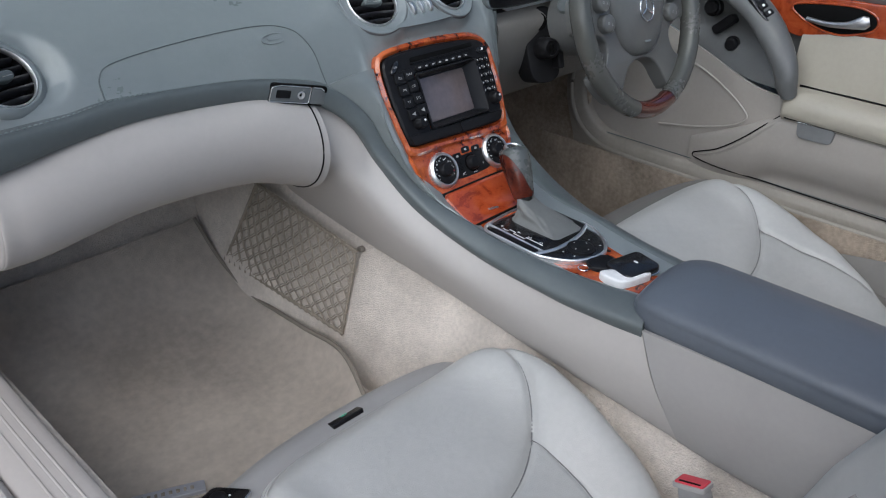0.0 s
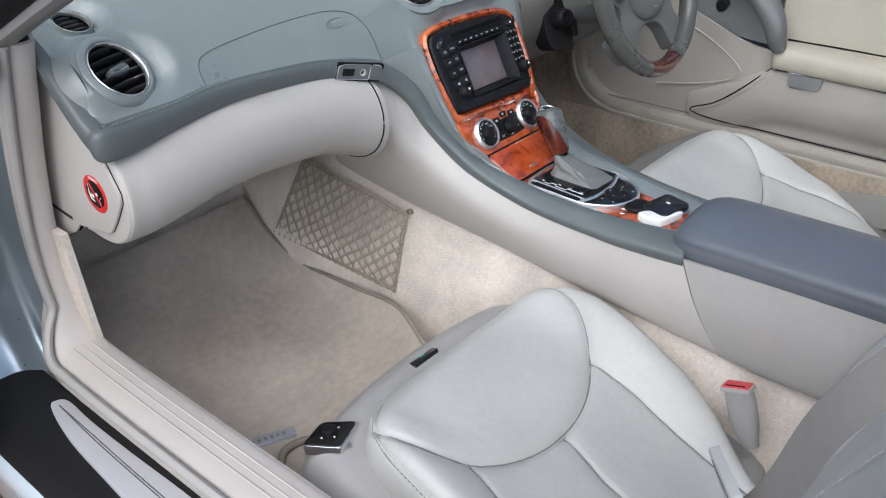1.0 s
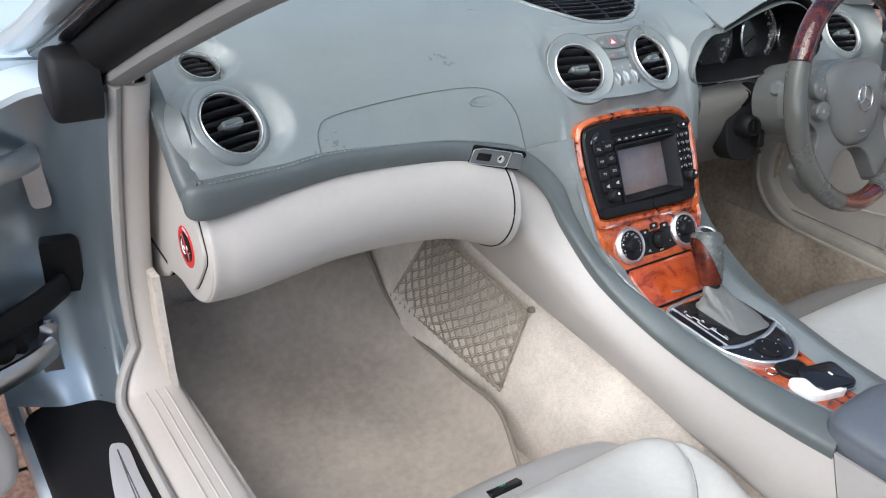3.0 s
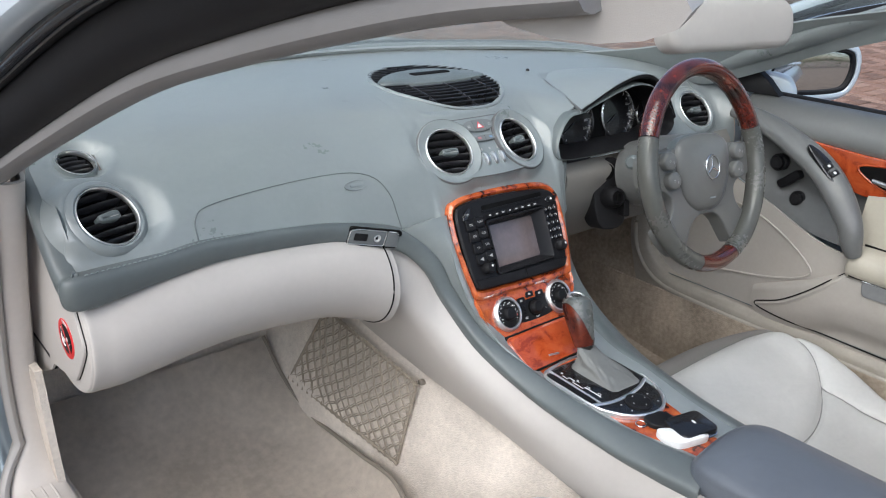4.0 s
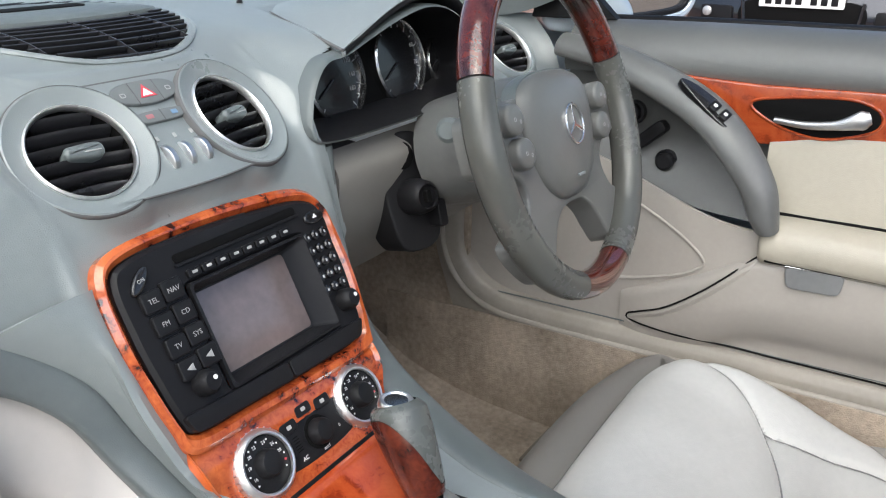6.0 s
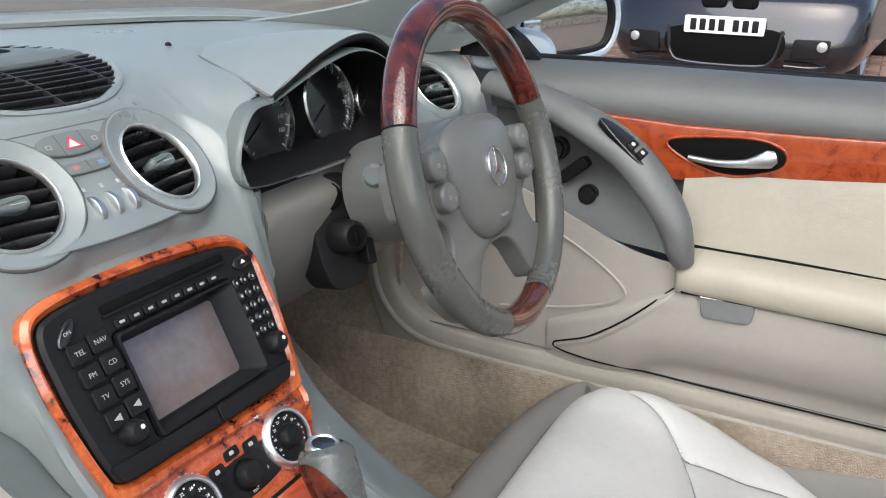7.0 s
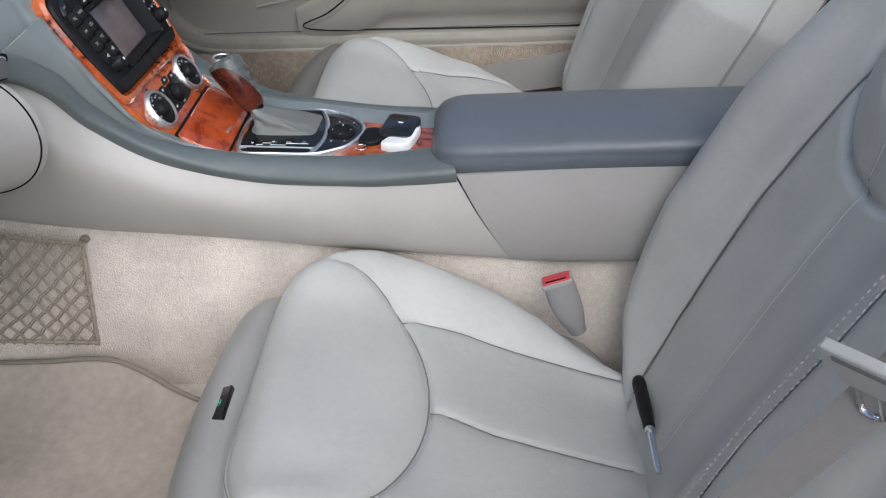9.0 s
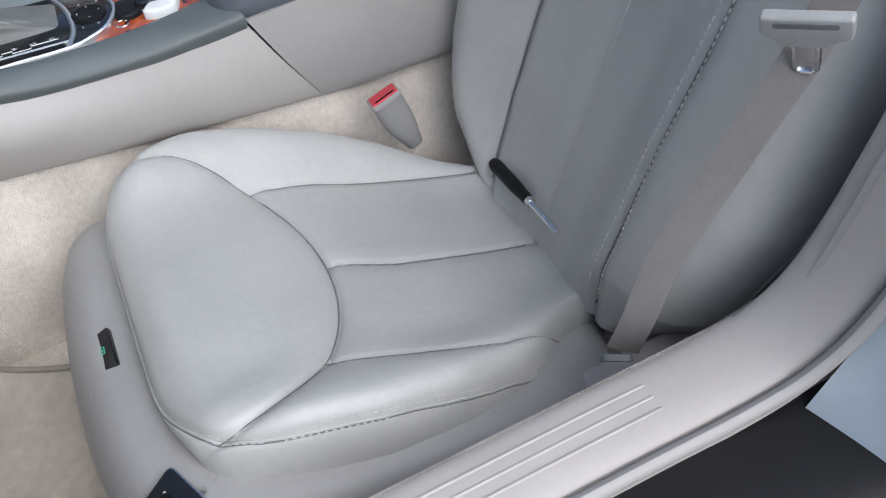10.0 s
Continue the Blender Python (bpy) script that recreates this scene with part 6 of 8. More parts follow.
pad = loop([(-0.080, 0.030), (-0.068, 0.052), (-0.03, 0.062), (0.03, 0.062), (0.068, 0.052), (0.080, 0.030), (0.074, -0.01), (0.058, -0.045), (0.03, -0.066), (0.0, -0.070), (-0.03, -0.066), (-0.058, -0.045), (-0.074, -0.01)], 80)
rings = []
for k, h in ((1.0, -0.012), (1.0, 0.002), (0.95, 0.008), (0.84, 0.0135), (0.60, 0.018), (0.30, 0.0200), (0.02, 0.0205)):
    q = pad * k
    rings.append(np.c_[q, np.full(80, h)])
part("airbag_pad", (place(wh, np.concatenate(rings)), gridfaces(7, 80, wrap=True) + [[6 * 80 + j for j in range(80)]]), WHEEL, sw, "grey leather airbag cover")
part("pad_gap", slab(inset(pad, -0.0012), wh, -0.014, 0.0015, 0.0005), RAIL, sw)
body = [(0.0, 0.055), (0.06, 0.046), (0.10, 0.040), (0.152, 0.036), (0.160, 0.008), (0.155, -0.018), (0.122, -0.024), (0.099, -0.038), (0.098, -0.058), (0.112, -0.078), (0.134, -0.090), (0.118, -0.115), (0.086, -0.138), (0.066, -0.118), (0.048, -0.092), (0.026, -0.078)]
body = body + [(0.0, -0.075)] + [(-x, y) for x, y in body[:0:-1]]
part("spoke_frame", slab(loop(body, 150), wh, -0.026, 0.0015, 0.0035), WHEEL, sw, "grey spokes and lower bridge")
for s in (-1, 1):
    part("spoke_seam", tube(place(wh, cr([(s * 0.086, -0.136, 0.004), (s * 0.102, -0.124, 0.006), (s * 0.124, -0.105, 0.004)], 12)), 0.0013, n=6), CREASE, sw)
    for x, y in ((0.1080, 0.024), (0.1000, -0.009)):
        b = part("button", slab(oval(0.0170, 0.0155, 36, s * x, y), wh, -0.002, 0.0145, 0.005), WHEEL, sw, "round grey button")
        part("button_mark", ringslab(rrect(0.0042, 0.0036, 0.0008, 4, s * x - 0.004, y), rrect(0.003, 0.0024, 0.0006, 4, s * x - 0.004, y), wh, 0.0141, 0.0147, 0.0001), KEYM, b)
        part("button_mark", ringslab(rrect(0.003, 0.0038, 0.0008, 4, s * x + 0.006, y - 0.003), rrect(0.0018, 0.0026, 0.0005, 4, s * x + 0.006, y - 0.003), wh, 0.0141, 0.0147, 0.0001), KEYM, b)
em = wh @ pose(0, 0.004, 0.0195)
part("emblem_ring", ringslab(oval(0.0215, 0.0215, 40), oval(0.019, 0.019, 40), em, -0.001, 0.0035, 0.001), CHROME, sw, "chrome emblem ring")
for a in (90, 210, 330):
    t = radians(a)
    part("emblem_bar", slab([(-0.0026, 0.0), (0.0026, 0.0), (0.0008, 0.0196), (-0.0008, 0.0196)], em @ pose(0, 0, 0, 0, 0, a - 90), -0.001, 0.003, 0.0003), CHROME, sw)
part("airbag_bars", block(wh, 0.016, 0.003, 0.016, 0.0186, 0.001, 0.0002, 0.0, -0.048), GREY, sw)
# column shroud, ignition and stalks
col = thing("steering_column", (0.345, 0.40, 0.82), "grey steering column shroud with ignition lock", "steering column")
# the shroud's darker grey includes the shadow behind the wheel
part("shroud", tube([tuple(wm @ Vector((0.010, -0.004, h))) for h in (-0.016, -0.03, -0.09, -0.15)], [0.062, 0.068, 0.070, 0.066], [0.054, 0.062, 0.064, 0.06], n=40, up=(0, 0.37, 0.93)), HANDLE, col, "grey shroud")
ig = frame3((0.277, 0.458, 0.812), (0.92, -0.30, 0.0), (0.05, 0.25, 0.96))
part("ignition_plate", slab(loop([(-0.026, 0.040), (0.024, 0.044), (0.030, 0.0), (0.036, -0.070), (0.0, -0.084), (-0.022, -0.066), (-0.030, 0.0)], 50), ig, -0.04, 0.004, 0.003), RUBBER, col, "dark ignition plate")
part("ignition_lock", lathe([(0.020, 0.0), (0.0195, 0.018), (0.017, 0.030), (0.013, 0.034), (0.012, 0.030), (0.001, 0.029)], ig @ pose(0.004, -0.024, 0), 30), BLACK, col, "dark ignition lock")
part("lock_slot", block(ig @ pose(0.004, -0.024, 0), 0.006, 0.013, 0.028, 0.036, 0.002, 0.0006), VOID, col)
part("lock_tab", block(ig, 0.012, 0.030, 0.0, 0.024, 0.004, 0.002, 0.028, -0.046), BLACK, col, "black release tab")
part("lock_well", slab(oval(0.015, 0.015, 26, 0.0, 0.022), ig, 0.001, 0.006, 0.001), VOID, col)
st = cr([(0.31, 0.395, 0.865), (0.265, 0.372, 0.876), (0.22, 0.357, 0.887), (0.195, 0.352, 0.891)], 20)
part("stalk", tube(st, [*np.interp(np.linspace(0, 1, 20), [0, 0.6, 0.95, 1], [0.008, 0.010, 0.012, 0.008])], n=14), RAIL, col, "grey stalk")
part("stalk_mark", block(frame3((0.225, 0.346, 0.889), (1, 0.28, -0.2), (0, 0.4, 0.9)), 0.016, 0.005, -0.002, 0.001, 0.001, 0.0002), THREAD, col)

# ---- driver's door ----
door = thing("driver_door", (0.70, 0.0, 0.45), "closed driver door in grey, cream leather and walnut", "car door")


def along(section, ys, nu=30, nv=24):
    return sheet([[(x + dx, y, z + dz) for x, z in section] for y, dx, dz in ys], nu, nv)


ys = [(0.46, 0.012, -0.004), (0.38, 0.004, -0.002), (0.25, 0, 0), (0, 0, 0), (-0.3, 0, 0.002), (-0.75, 0, 0.004)]
part("upper_roll", solid(along([(0.775, 0.920), (0.768, 0.930), (0.745, 0.932), (0.722, 0.924), (0.704, 0.906), (0.697, 0.886), (0.702, 0.873)], ys), 0.006), DOORG, door, "grey leather top roll")
part("window_seal", solid(along([(0.768, 0.93), (0.772, 0.941), (0.785, 0.941), (0.789, 0.93)], ys, 20, 8), 0.003), RUBBER, door, "black window seal")
part("outer_skin", solid(along([(0.789, 0.938), (0.84, 0.90), (0.885, 0.75), (0.885, 0.55), (0.86, 0.40)], [(y + 0.1, dx, dz) for y, dx, dz in ys], 16, 16), 0.006), PAINT, door, "silver-blue painted skin")
dm = frame3((0.694, 0, 0), (0, -1, 0), (0, 0, 1))
wood = [(-0.325, 0.878), (-0.29, 0.856), (-0.255, 0.828), (-0.215, 0.803), (-0.17, 0.794), (-0.035, 0.812), (0.16, 0.834), (0.4, 0.846), (0.7, 0.85), (0.7, 0.892), (0.4, 0.884), (0.16, 0.880), (-0.035, 0.873), (-0.18, 0.871), (-0.27, 0.875)]
part("walnut_trim", slab(wood, dm, -0.010, 0.006, 0.003), DOORW, door, "polished walnut strip")
rec = loop([(-0.188, 0.846), (-0.15, 0.856), (-0.08, 0.861), (-0.045, 0.853), (-0.036, 0.838), (-0.05, 0.824), (-0.10, 0.812), (-0.15, 0.822)], 50)
part("handle_recess", slab(rec, dm, 0.002, 0.0068, 0.001), VOID, door, "black handle recess")
part("recess_rim", ringslab(inset(rec, -0.004), rec, dm, 0.0, 0.0085, 0.0015), DOORW, door)
hd = cr([(-0.158, 0.829, 0.008), (-0.12, 0.827, 0.012), (-0.085, 0.831, 0.015), (-0.062, 0.838, 0.015), (-0.048, 0.843, 0.010)], 24)
part("inner_handle", tube(place(dm, hd), [*np.interp(np.linspace(0, 1, 24), [0, 0.5, 0.85, 1], [0.004, 0.006, 0.0125, 0.008])], 0.0045, n=14, up=(-1, 0, 0)), mat("satin_silver", (0.50, 0.50, 0.50), 0.36, 1.0), door, "satin silver door pull")
part("cream_panel", solid(along([(0.703, 0.865), (0.689, 0.80), (0.684, 0.77), (0.678, 0.735), (0.672, 0.69)], [(0.16, 0.002, -0.006), (0.05, 0, 0), (-0.2, 0, 0.006), (-0.75, 0, 0.01)], 20, 16), 0.004), CREAM, door, "cream leather panel")

part("panel_stitching", stitches(cr([(0.6815, 0.156, 0.757), (0.6805, -0.012, 0.762), (0.6805, -0.167, 0.766), (0.680, -0.5, 0.772)], 120), 0.0055, 0.0036, 0.0008), THREADC, door, "pale thread")
part("panel_seam", tube(cr([(0.6825, 0.156, 0.754), (0.6815, -0.012, 0.759), (0.6815, -0.167, 0.763), (0.681, -0.5, 0.769)], 60), 0.0011, n=6), CREAM, door)
ar = along([(0.680, 0.702), (0.665, 0.703), (0.640, 0.700), (0.626, 0.690), (0.622, 0.674), (0.628, 0.660), (0.65, 0.654)], [(0.142, 0.010, -0.004), (0.132, 0.002, 0.0), (0.05, 0, 0), (-0.2, 0, -0.006), (-0.5, 0, -0.010), (-0.75, 0, -0.012)], 40, 26)
part("armrest", solid(ar, 0.005), CREAM, door, "cream leather armrest")
part("armrest_gap", tube([(x - 0.004, y, z + 0.0075) for x, y, z in cr([(0.678, 0.138, 0.702), (0.676, 0.0, 0.702), (0.676, -0.3, 0.697), (0.676, -0.7, 0.691)], 30)], 0.0028, 0.003, n=6), CREASE, door)
part("armrest_gap", tube(cr([(0.6245, 0.136, 0.660), (0.6235, 0.0, 0.659), (0.6235, -0.2, 0.653), (0.6235, -0.7, 0.647)], 40), 0.0022, 0.0025, n=6), CREASE, door)
low = along([(0.648, 0.656), (0.636, 0.650), (0.634, 0.63), (0.638, 0.59), (0.650, 0.555), (0.664, 0.53), (0.668, 0.50), (0.668, 0.47), (0.676, 0.445)], [(0.335, 0.034, -0.100), (0.30, 0.024, -0.085), (0.22, 0.010, -0.045), (0.16, 0.002, -0.010), (0.10, 0.0, 0.0), (-0.1, 0, 0), (-0.4, 0, -0.006), (-0.75, 0, -0.010)], 60, 40)
part("lower_panel", solid(np.clip(low, [-9, -9, 0.448], [9, 9, 9]), 0.004), DOORB, door, "beige plastic lower panel")
fr = sheet([[(0.640, 0.135, 0.690), (0.652, 0.135, 0.60), (0.672, 0.135, 0.50), (0.676, 0.135, 0.445)], [(0.650, 0.22, 0.700), (0.656, 0.22, 0.62), (0.674, 0.22, 0.52), (0.678, 0.22, 0.445)],
            [(0.672, 0.34, 0.738), (0.668, 0.34, 0.65), (0.676, 0.34, 0.55), (0.680, 0.34, 0.445)], [(0.685, 0.46, 0.775), (0.682, 0.46, 0.67), (0.682, 0.46, 0.56), (0.684, 0.46, 0.445)], [(0.69, 0.62, 0.80), (0.688, 0.62, 0.69), (0.686, 0.62, 0.57), (0.686, 0.62, 0.445)]], 40, 24)
part("front_panel", solid(fr[::-1], 0.005), DOORB, door, "stone grey front panel")


def on_panel(pts, grids, lift):
    """Lays a line of (y, z) on whichever door panel stands proudest there."""
    out = []
    for y, z in pts:
        best = 9.0
        for g in grids:
            d = (g[..., 1] - y) ** 2 + (g[..., 2] - z) ** 2
            i = np.unravel_index(d.argmin(), d.shape)
            if d[i] < 0.02 ** 2:
                best = min(best, g[i][0])
        out.append((best if best < 9 else 0.67, y, z))
    o = np.array(out)
    o[:, 0] = np.convolve(np.pad(o[:, 0], 4, mode="edge"), np.ones(9) / 9, "valid") - lift
    return o


LOWP = np.clip(low, [-9, -9, 0.448], [9, 9, 9])
seam = cr([(0.136, 0.668), (0.165, 0.640), (0.215, 0.592), (0.265, 0.553), (0.305, 0.534), (0.322, 0.525), (0.318, 0.517), (0.28, 0.513), (0.2, 0.509), (0.1, 0.507), (-0.1, 0.505), (-0.4, 0.503)], 160)
part("panel_gap", tube(on_panel(seam, (LOWP, fr), 0.0052), 0.0014, n=8), CREASE, door)
part("panel_edge", tube(on_panel(seam[4:90] + np.array([-0.004, -0.005]), (LOWP, fr), 0.0005), 0.006, n=8), DOORB, door, "rounded panel edge")
sp = cr([(0.667, 0.47, 0.722), (0.662, 0.40, 0.715), (0.658, 0.33, 0.700), (0.654, 0.26, 0.668), (0.654, 0.222, 0.640), (0.656, 0.222, 0.622), (0.662, 0.26, 0.600), (0.668, 0.33, 0.578), (0.674, 0.42, 0.560)], 60)
part("sill_gap", tube([(0.664, y, 0.5085) for y in (0.55, 0.3, -0.1, -0.5)], 0.0012, n=6), RAIL, door)
part("speaker_edge", tube(on_panel(sp[:, 1:], (fr,), 0.0055), 0.0024, n=8), DOORB, door, "raised speaker outline")
gp_ = sheet([[(0.720, 0.46, 0.90), (0.724, 0.46, 0.83), (0.70, 0.46, 0.775)], [(0.712, 0.36, 0.888), (0.716, 0.36, 0.80), (0.690, 0.36, 0.736)], [(0.702, 0.26, 0.876), (0.706, 0.26, 0.78), (0.668, 0.26, 0.705)], [(0.704, 0.160, 0.862), (0.698, 0.160, 0.77), (0.662, 0.160, 0.695)]], 30, 20)
part("switch_recess", solid(gp_[::-1], 0.004), HANDLE, door, "grey recess")
gh = cr([(0.690, 0.46, 0.905), (0.675, 0.38, 0.893), (0.658, 0.30, 0.868), (0.644, 0.235, 0.838), (0.632, 0.19, 0.80), (0.625, 0.158, 0.758), (0.624, 0.145, 0.722), (0.632, 0.140, 0.700)], 50)
part("grab_handle", tube(gh, [*np.interp(np.linspace(0, 1, 50), [0, 0.35, 0.55, 0.85, 1], [0.020, 0.028, 0.027, 0.020, 0.015])], [*np.interp(np.linspace(0, 1, 50), [0, 0.4, 0.7, 1], [0.014, 0.015, 0.014, 0.018])], n=18, up=(-0.6, 0, 0.8)), HANDLE, door, "grey leather grab handle")
part("handle_stitching", stitches(gh[14:] + np.array([-0.014, 0.012, 0.004]), 0.006, 0.004, 0.0009), THREADC, door)
wsm = frame3((0.6385, 0.232, 0.849), Vector((-0.03, -0.80, -0.58)).normalized(), Vector((0.86, -0.30, 0.35)).normalized())
part("switch_plate", slab(loop([(-0.045, -0.004), (0.03, -0.014), (0.038, 0.0), (0.03, 0.014), (-0.03, 0.010)], 40), wsm, -0.006, 0.004, 0.002), GLOSSK, door, "black window switch plate")
for u in (0.008, 0.025):
    w = part("window_switch", block(wsm, 0.012, 0.018, 0.002, 0.008, 0.003, 0.002, u), BLACK, door, "black rocker")
    part("switch_mark", block(wsm, 0.005, 0.005, 0.0076, 0.0084, 0.001, 0.0001, u), WHITEM, w)
for y, z, r in ((0.297, 0.752, 0.013), (0.352, 0.815, 0.014)):
    k = frame3((0.702, y, z), (0, -1, 0), (0.1, 0, 1))
    part("mirror_knob", lathe([(r * 1.25, -0.01), (r * 1.25, 0.004), (r * 1.05, 0.006), (r, 0.004), (r * 0.95, 0.014), (r * 0.7, 0.017), (0.001, 0.017)], k, 30), BLACK, door, "round black knob")
part("mirror_switch", block(frame3((0.702, 0.322, 0.787), (0.0, -0.75, 0.65), (0.1, 0.65, 0.75)), 0.052, 0.018, -0.008, 0.010, 0.006, 0.003), BLACK, door, "black switch")
tb = frame3((0.6285, 0.075, 0.644), (0, -1, 0.02), (-0.03, 0, 1))
part("pocket_tab", slab(rounded([(-0.036, 0.014), (-0.032, -0.016), (0.032, -0.016), (0.036, 0.014)], 0.010), tb, -0.004, 0.004, 0.002), mat("grey_tab", (0.19, 0.195, 0.195), 0.35), door, "grey pull tab")
part("tab_edge", tube(place(tb, [(-0.035, 0.0145, 0.004), (0.035, 0.0145, 0.004)]), 0.0016, n=6), CHROME, door)
# ---- body shell round the cabin ----
car = thing("convertible_car", (0, 0.9, 0.2), "silver-blue convertible car body with black seals", "car")
AP = [(-0.715, 0.66, 0.905), (-0.706, 0.56, 0.945), (-0.690, 0.39, 1.025), (-0.676, 0.175, 1.117), (-0.664, 0.03, 1.165), (-0.652, -0.13, 1.208), (-0.63, -0.22, 1.225)]
for s in (-1, 1):
    a = np.array(AP) * np.array([-s, 1, 1])
    out = np.array([s, 0, 0])

    def strip(offs, w, h, m_, nm, lab="", a=a, out=out, lo=0, n=14, s=s):
        p = cr(a, 60)[lo:] + out * offs[0] + np.array([0, offs[1], offs[2]])
        part(nm, tube(p, w, h, n=n, up=(s * 0.45, 0.25, 0.85)), m_, car, lab)

    strip((-0.006, 0.012, 0.012), 0.026, 0.014, GREY if s > 0 else PILL, "pillar_trim", "grey pillar trim")
    strip((0.018, 0.005, 0.040), 0.020, 0.026, RUBBER, "pillar_seal", "thick black rubber seal", lo=6)
    strip((0.040, 0.020, 0.062), 0.016, 0.012, GLOSSK, "pillar_strip", "gloss black strip")
    strip((0.058, 0.050, 0.066), 0.026, 0.016, PAINT, "pillar_skin", "silver-blue painted pillar")
# soft end of the passenger's seal
part("seal_foot", slab(loop([(0.0, -0.028), (0.035, -0.032), (0.048, 0.0), (0.035, 0.036), (0.0, 0.04), (-0.025, 0.0)], 40), frame3((-0.742, 0.575, 0.955), (0.0, -1, -0.1), (0, -0.1, 1)), -0.015, 0.035, 0.010), RUBBER, car, "black rubber seal end")
# header rail and sun visor
hp = cr([(-0.63, -0.20, 1.225), (-0.5, -0.16, 1.245), (0, -0.13, 1.26), (0.5, -0.16, 1.245), (0.63, -0.20, 1.225)], 30)
part("header", tube(hp, 0.05, 0.018, n=14), STONE, car, "beige header rail")
visor = thing("sun_visor", (-0.45, -0.06, 1.21), "pale beige sun visor under the windscreen header", "sun visor")
part("flap", slab(rrect(0.30, 0.12, 0.03), frame3((-0.465, -0.055, 1.225), (1, 0.06, 0.02), (0, 0.9, -0.35)), -0.016, 0.008, 0.007), BEIGE, visor, "pale beige flap")
rmir = thing("interior_mirror", (0.02, 0.12, 1.13), "grey interior mirror on the windscreen", "mirror")
part("housing", slab(rrect(0.22, 0.06, 0.025), frame3((0.02, 0.10, 1.15), (1, -0.15, 0), (0.05, 0.2, 1)), -0.03, 0.0, 0.01), STONE, rmir, "grey housing")
part("stem", tube([(0.02, 0.13, 1.16), (0.01, 0.17, 1.20)], 0.012, n=10), STONE, rmir)
# windscreen
wb = [(-0.695, 0.675, 0.955), (-0.5, 0.80, 0.99), (-0.22, 0.925, 0.995), (0, 0.955, 0.996), (0.22, 0.925, 0.995), (0.5, 0.80, 0.99), (0.695, 0.675, 0.955)]
wt = [(-0.625, -0.20, 1.235), (-0.5, -0.14, 1.25), (-0.25, -0.11, 1.265), (0, -0.10, 1.27), (0.25, -0.11, 1.265), (0.5, -0.14, 1.25), (0.625, -0.20, 1.235)]
wmid = [((a[0] + b[0]) / 2, (a[1] + b[1]) / 2 + 0.03, (a[2] + b[2]) / 2 + 0.035) for a, b in zip(wb, wt)]
g = part("windscreen", solid(sheet([wb, wmid, wt], 24, 40), 0.004), WGLASS)
g.visible_shadow = False
tagged(g, "clear raked windscreen glass", "windscreen", kind="structure")
part("screen_seal", tube(cr(wb, 60) + np.array([0, 0.012, 0.004]), 0.012, 0.006, n=8), RUBBER, car, "black windscreen seal")
# bonnet, wings, cowl
bon = sheet([
    [(-0.80, 0.80, 0.915), (-0.55, 0.92, 0.965), (-0.25, 1.02, 0.978), (0, 1.04, 0.980), (0.25, 1.02, 0.978), (0.55, 0.92, 0.965), (0.80, 0.80, 0.915)],
    [(-0.82, 1.2, 0.90), (-0.55, 1.25, 0.95), (-0.25, 1.28, 0.955), (0, 1.29, 0.965), (0.25, 1.28, 0.955), (0.55, 1.25, 0.95), (0.82, 1.2, 0.90)],
    [(-0.80, 1.7, 0.85), (-0.55, 1.75, 0.89), (-0.25, 1.78, 0.90), (0, 1.8, 0.905), (0.25, 1.78, 0.90), (0.55, 1.75, 0.89), (0.80, 1.7, 0.85)],
    [(-0.72, 2.2, 0.72), (-0.5, 2.3, 0.76), (-0.25, 2.35, 0.77), (0, 2.36, 0.775), (0.25, 2.35, 0.77), (0.5, 2.3, 0.76), (0.72, 2.2, 0.72)]], 30, 40)
part("bonnet", solid(bon[:, ::-1], 0.01), PAINT, car, "silver-blue bonnet")
for s in (-1, 1):
    w = sheet([[(s * 0.742, 0.58, 0.945), (s * 0.80, 0.62, 0.925), (s * 0.862, 0.68, 0.86), (s * 0.885, 0.70, 0.75), (s * 0.885, 0.71, 0.5), (s * 0.87, 0.72, 0.38)],
               [(s * 0.76, 0.8, 0.935), (s * 0.82, 0.8, 0.915), (s * 0.872, 0.82, 0.85), (s * 0.892, 0.82, 0.75), (s * 0.892, 0.82, 0.5), (s * 0.875, 0.82, 0.38)],
               [(s * 0.79, 1.3, 0.895), (s * 0.84, 1.3, 0.875), (s * 0.885, 1.3, 0.80), (s * 0.90, 1.3, 0.72), (s * 0.90, 1.3, 0.6), (s * 0.90, 1.3, 0.55)],
               [(s * 0.72, 2.2, 0.73), (s * 0.76, 2.2, 0.70), (s * 0.80, 2.2, 0.65), (s * 0.82, 2.2, 0.6), (s * 0.82, 2.2, 0.5), (s * 0.80, 2.2, 0.4)]], 30, 24)
    part("wing", solid(w if s > 0 else w[::-1], 0.008), PAINT, car, "silver-blue front wing")
# passenger's door opening: jamb, inner seal, rear shut face
jm = sheet([[(-0.690, y0, z), (-0.708, (y0 + y1) / 2 + 0.012, z), (-0.725, y1, z), (-0.755, y2, z), (-0.80, y2 + 0.012, z), (x3, y3, z)] for z, y0, y1, y2, x3, y3 in
            ((0.95, 0.585, 0.66, 0.685, -0.845, 0.70), (0.80, 0.630, 0.70, 0.735, -0.86, 0.74), (0.70, 0.655, 0.725, 0.768, -0.865, 0.765), (0.60, 0.668, 0.715, 0.748, -0.865, 0.75), (0.51, 0.655, 0.69, 0.722, -0.865, 0.745), (0.45, 0.63, 0.655, 0.69, -0.865, 0.74))], 50, 36)
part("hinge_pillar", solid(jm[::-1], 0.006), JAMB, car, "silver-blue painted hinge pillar")
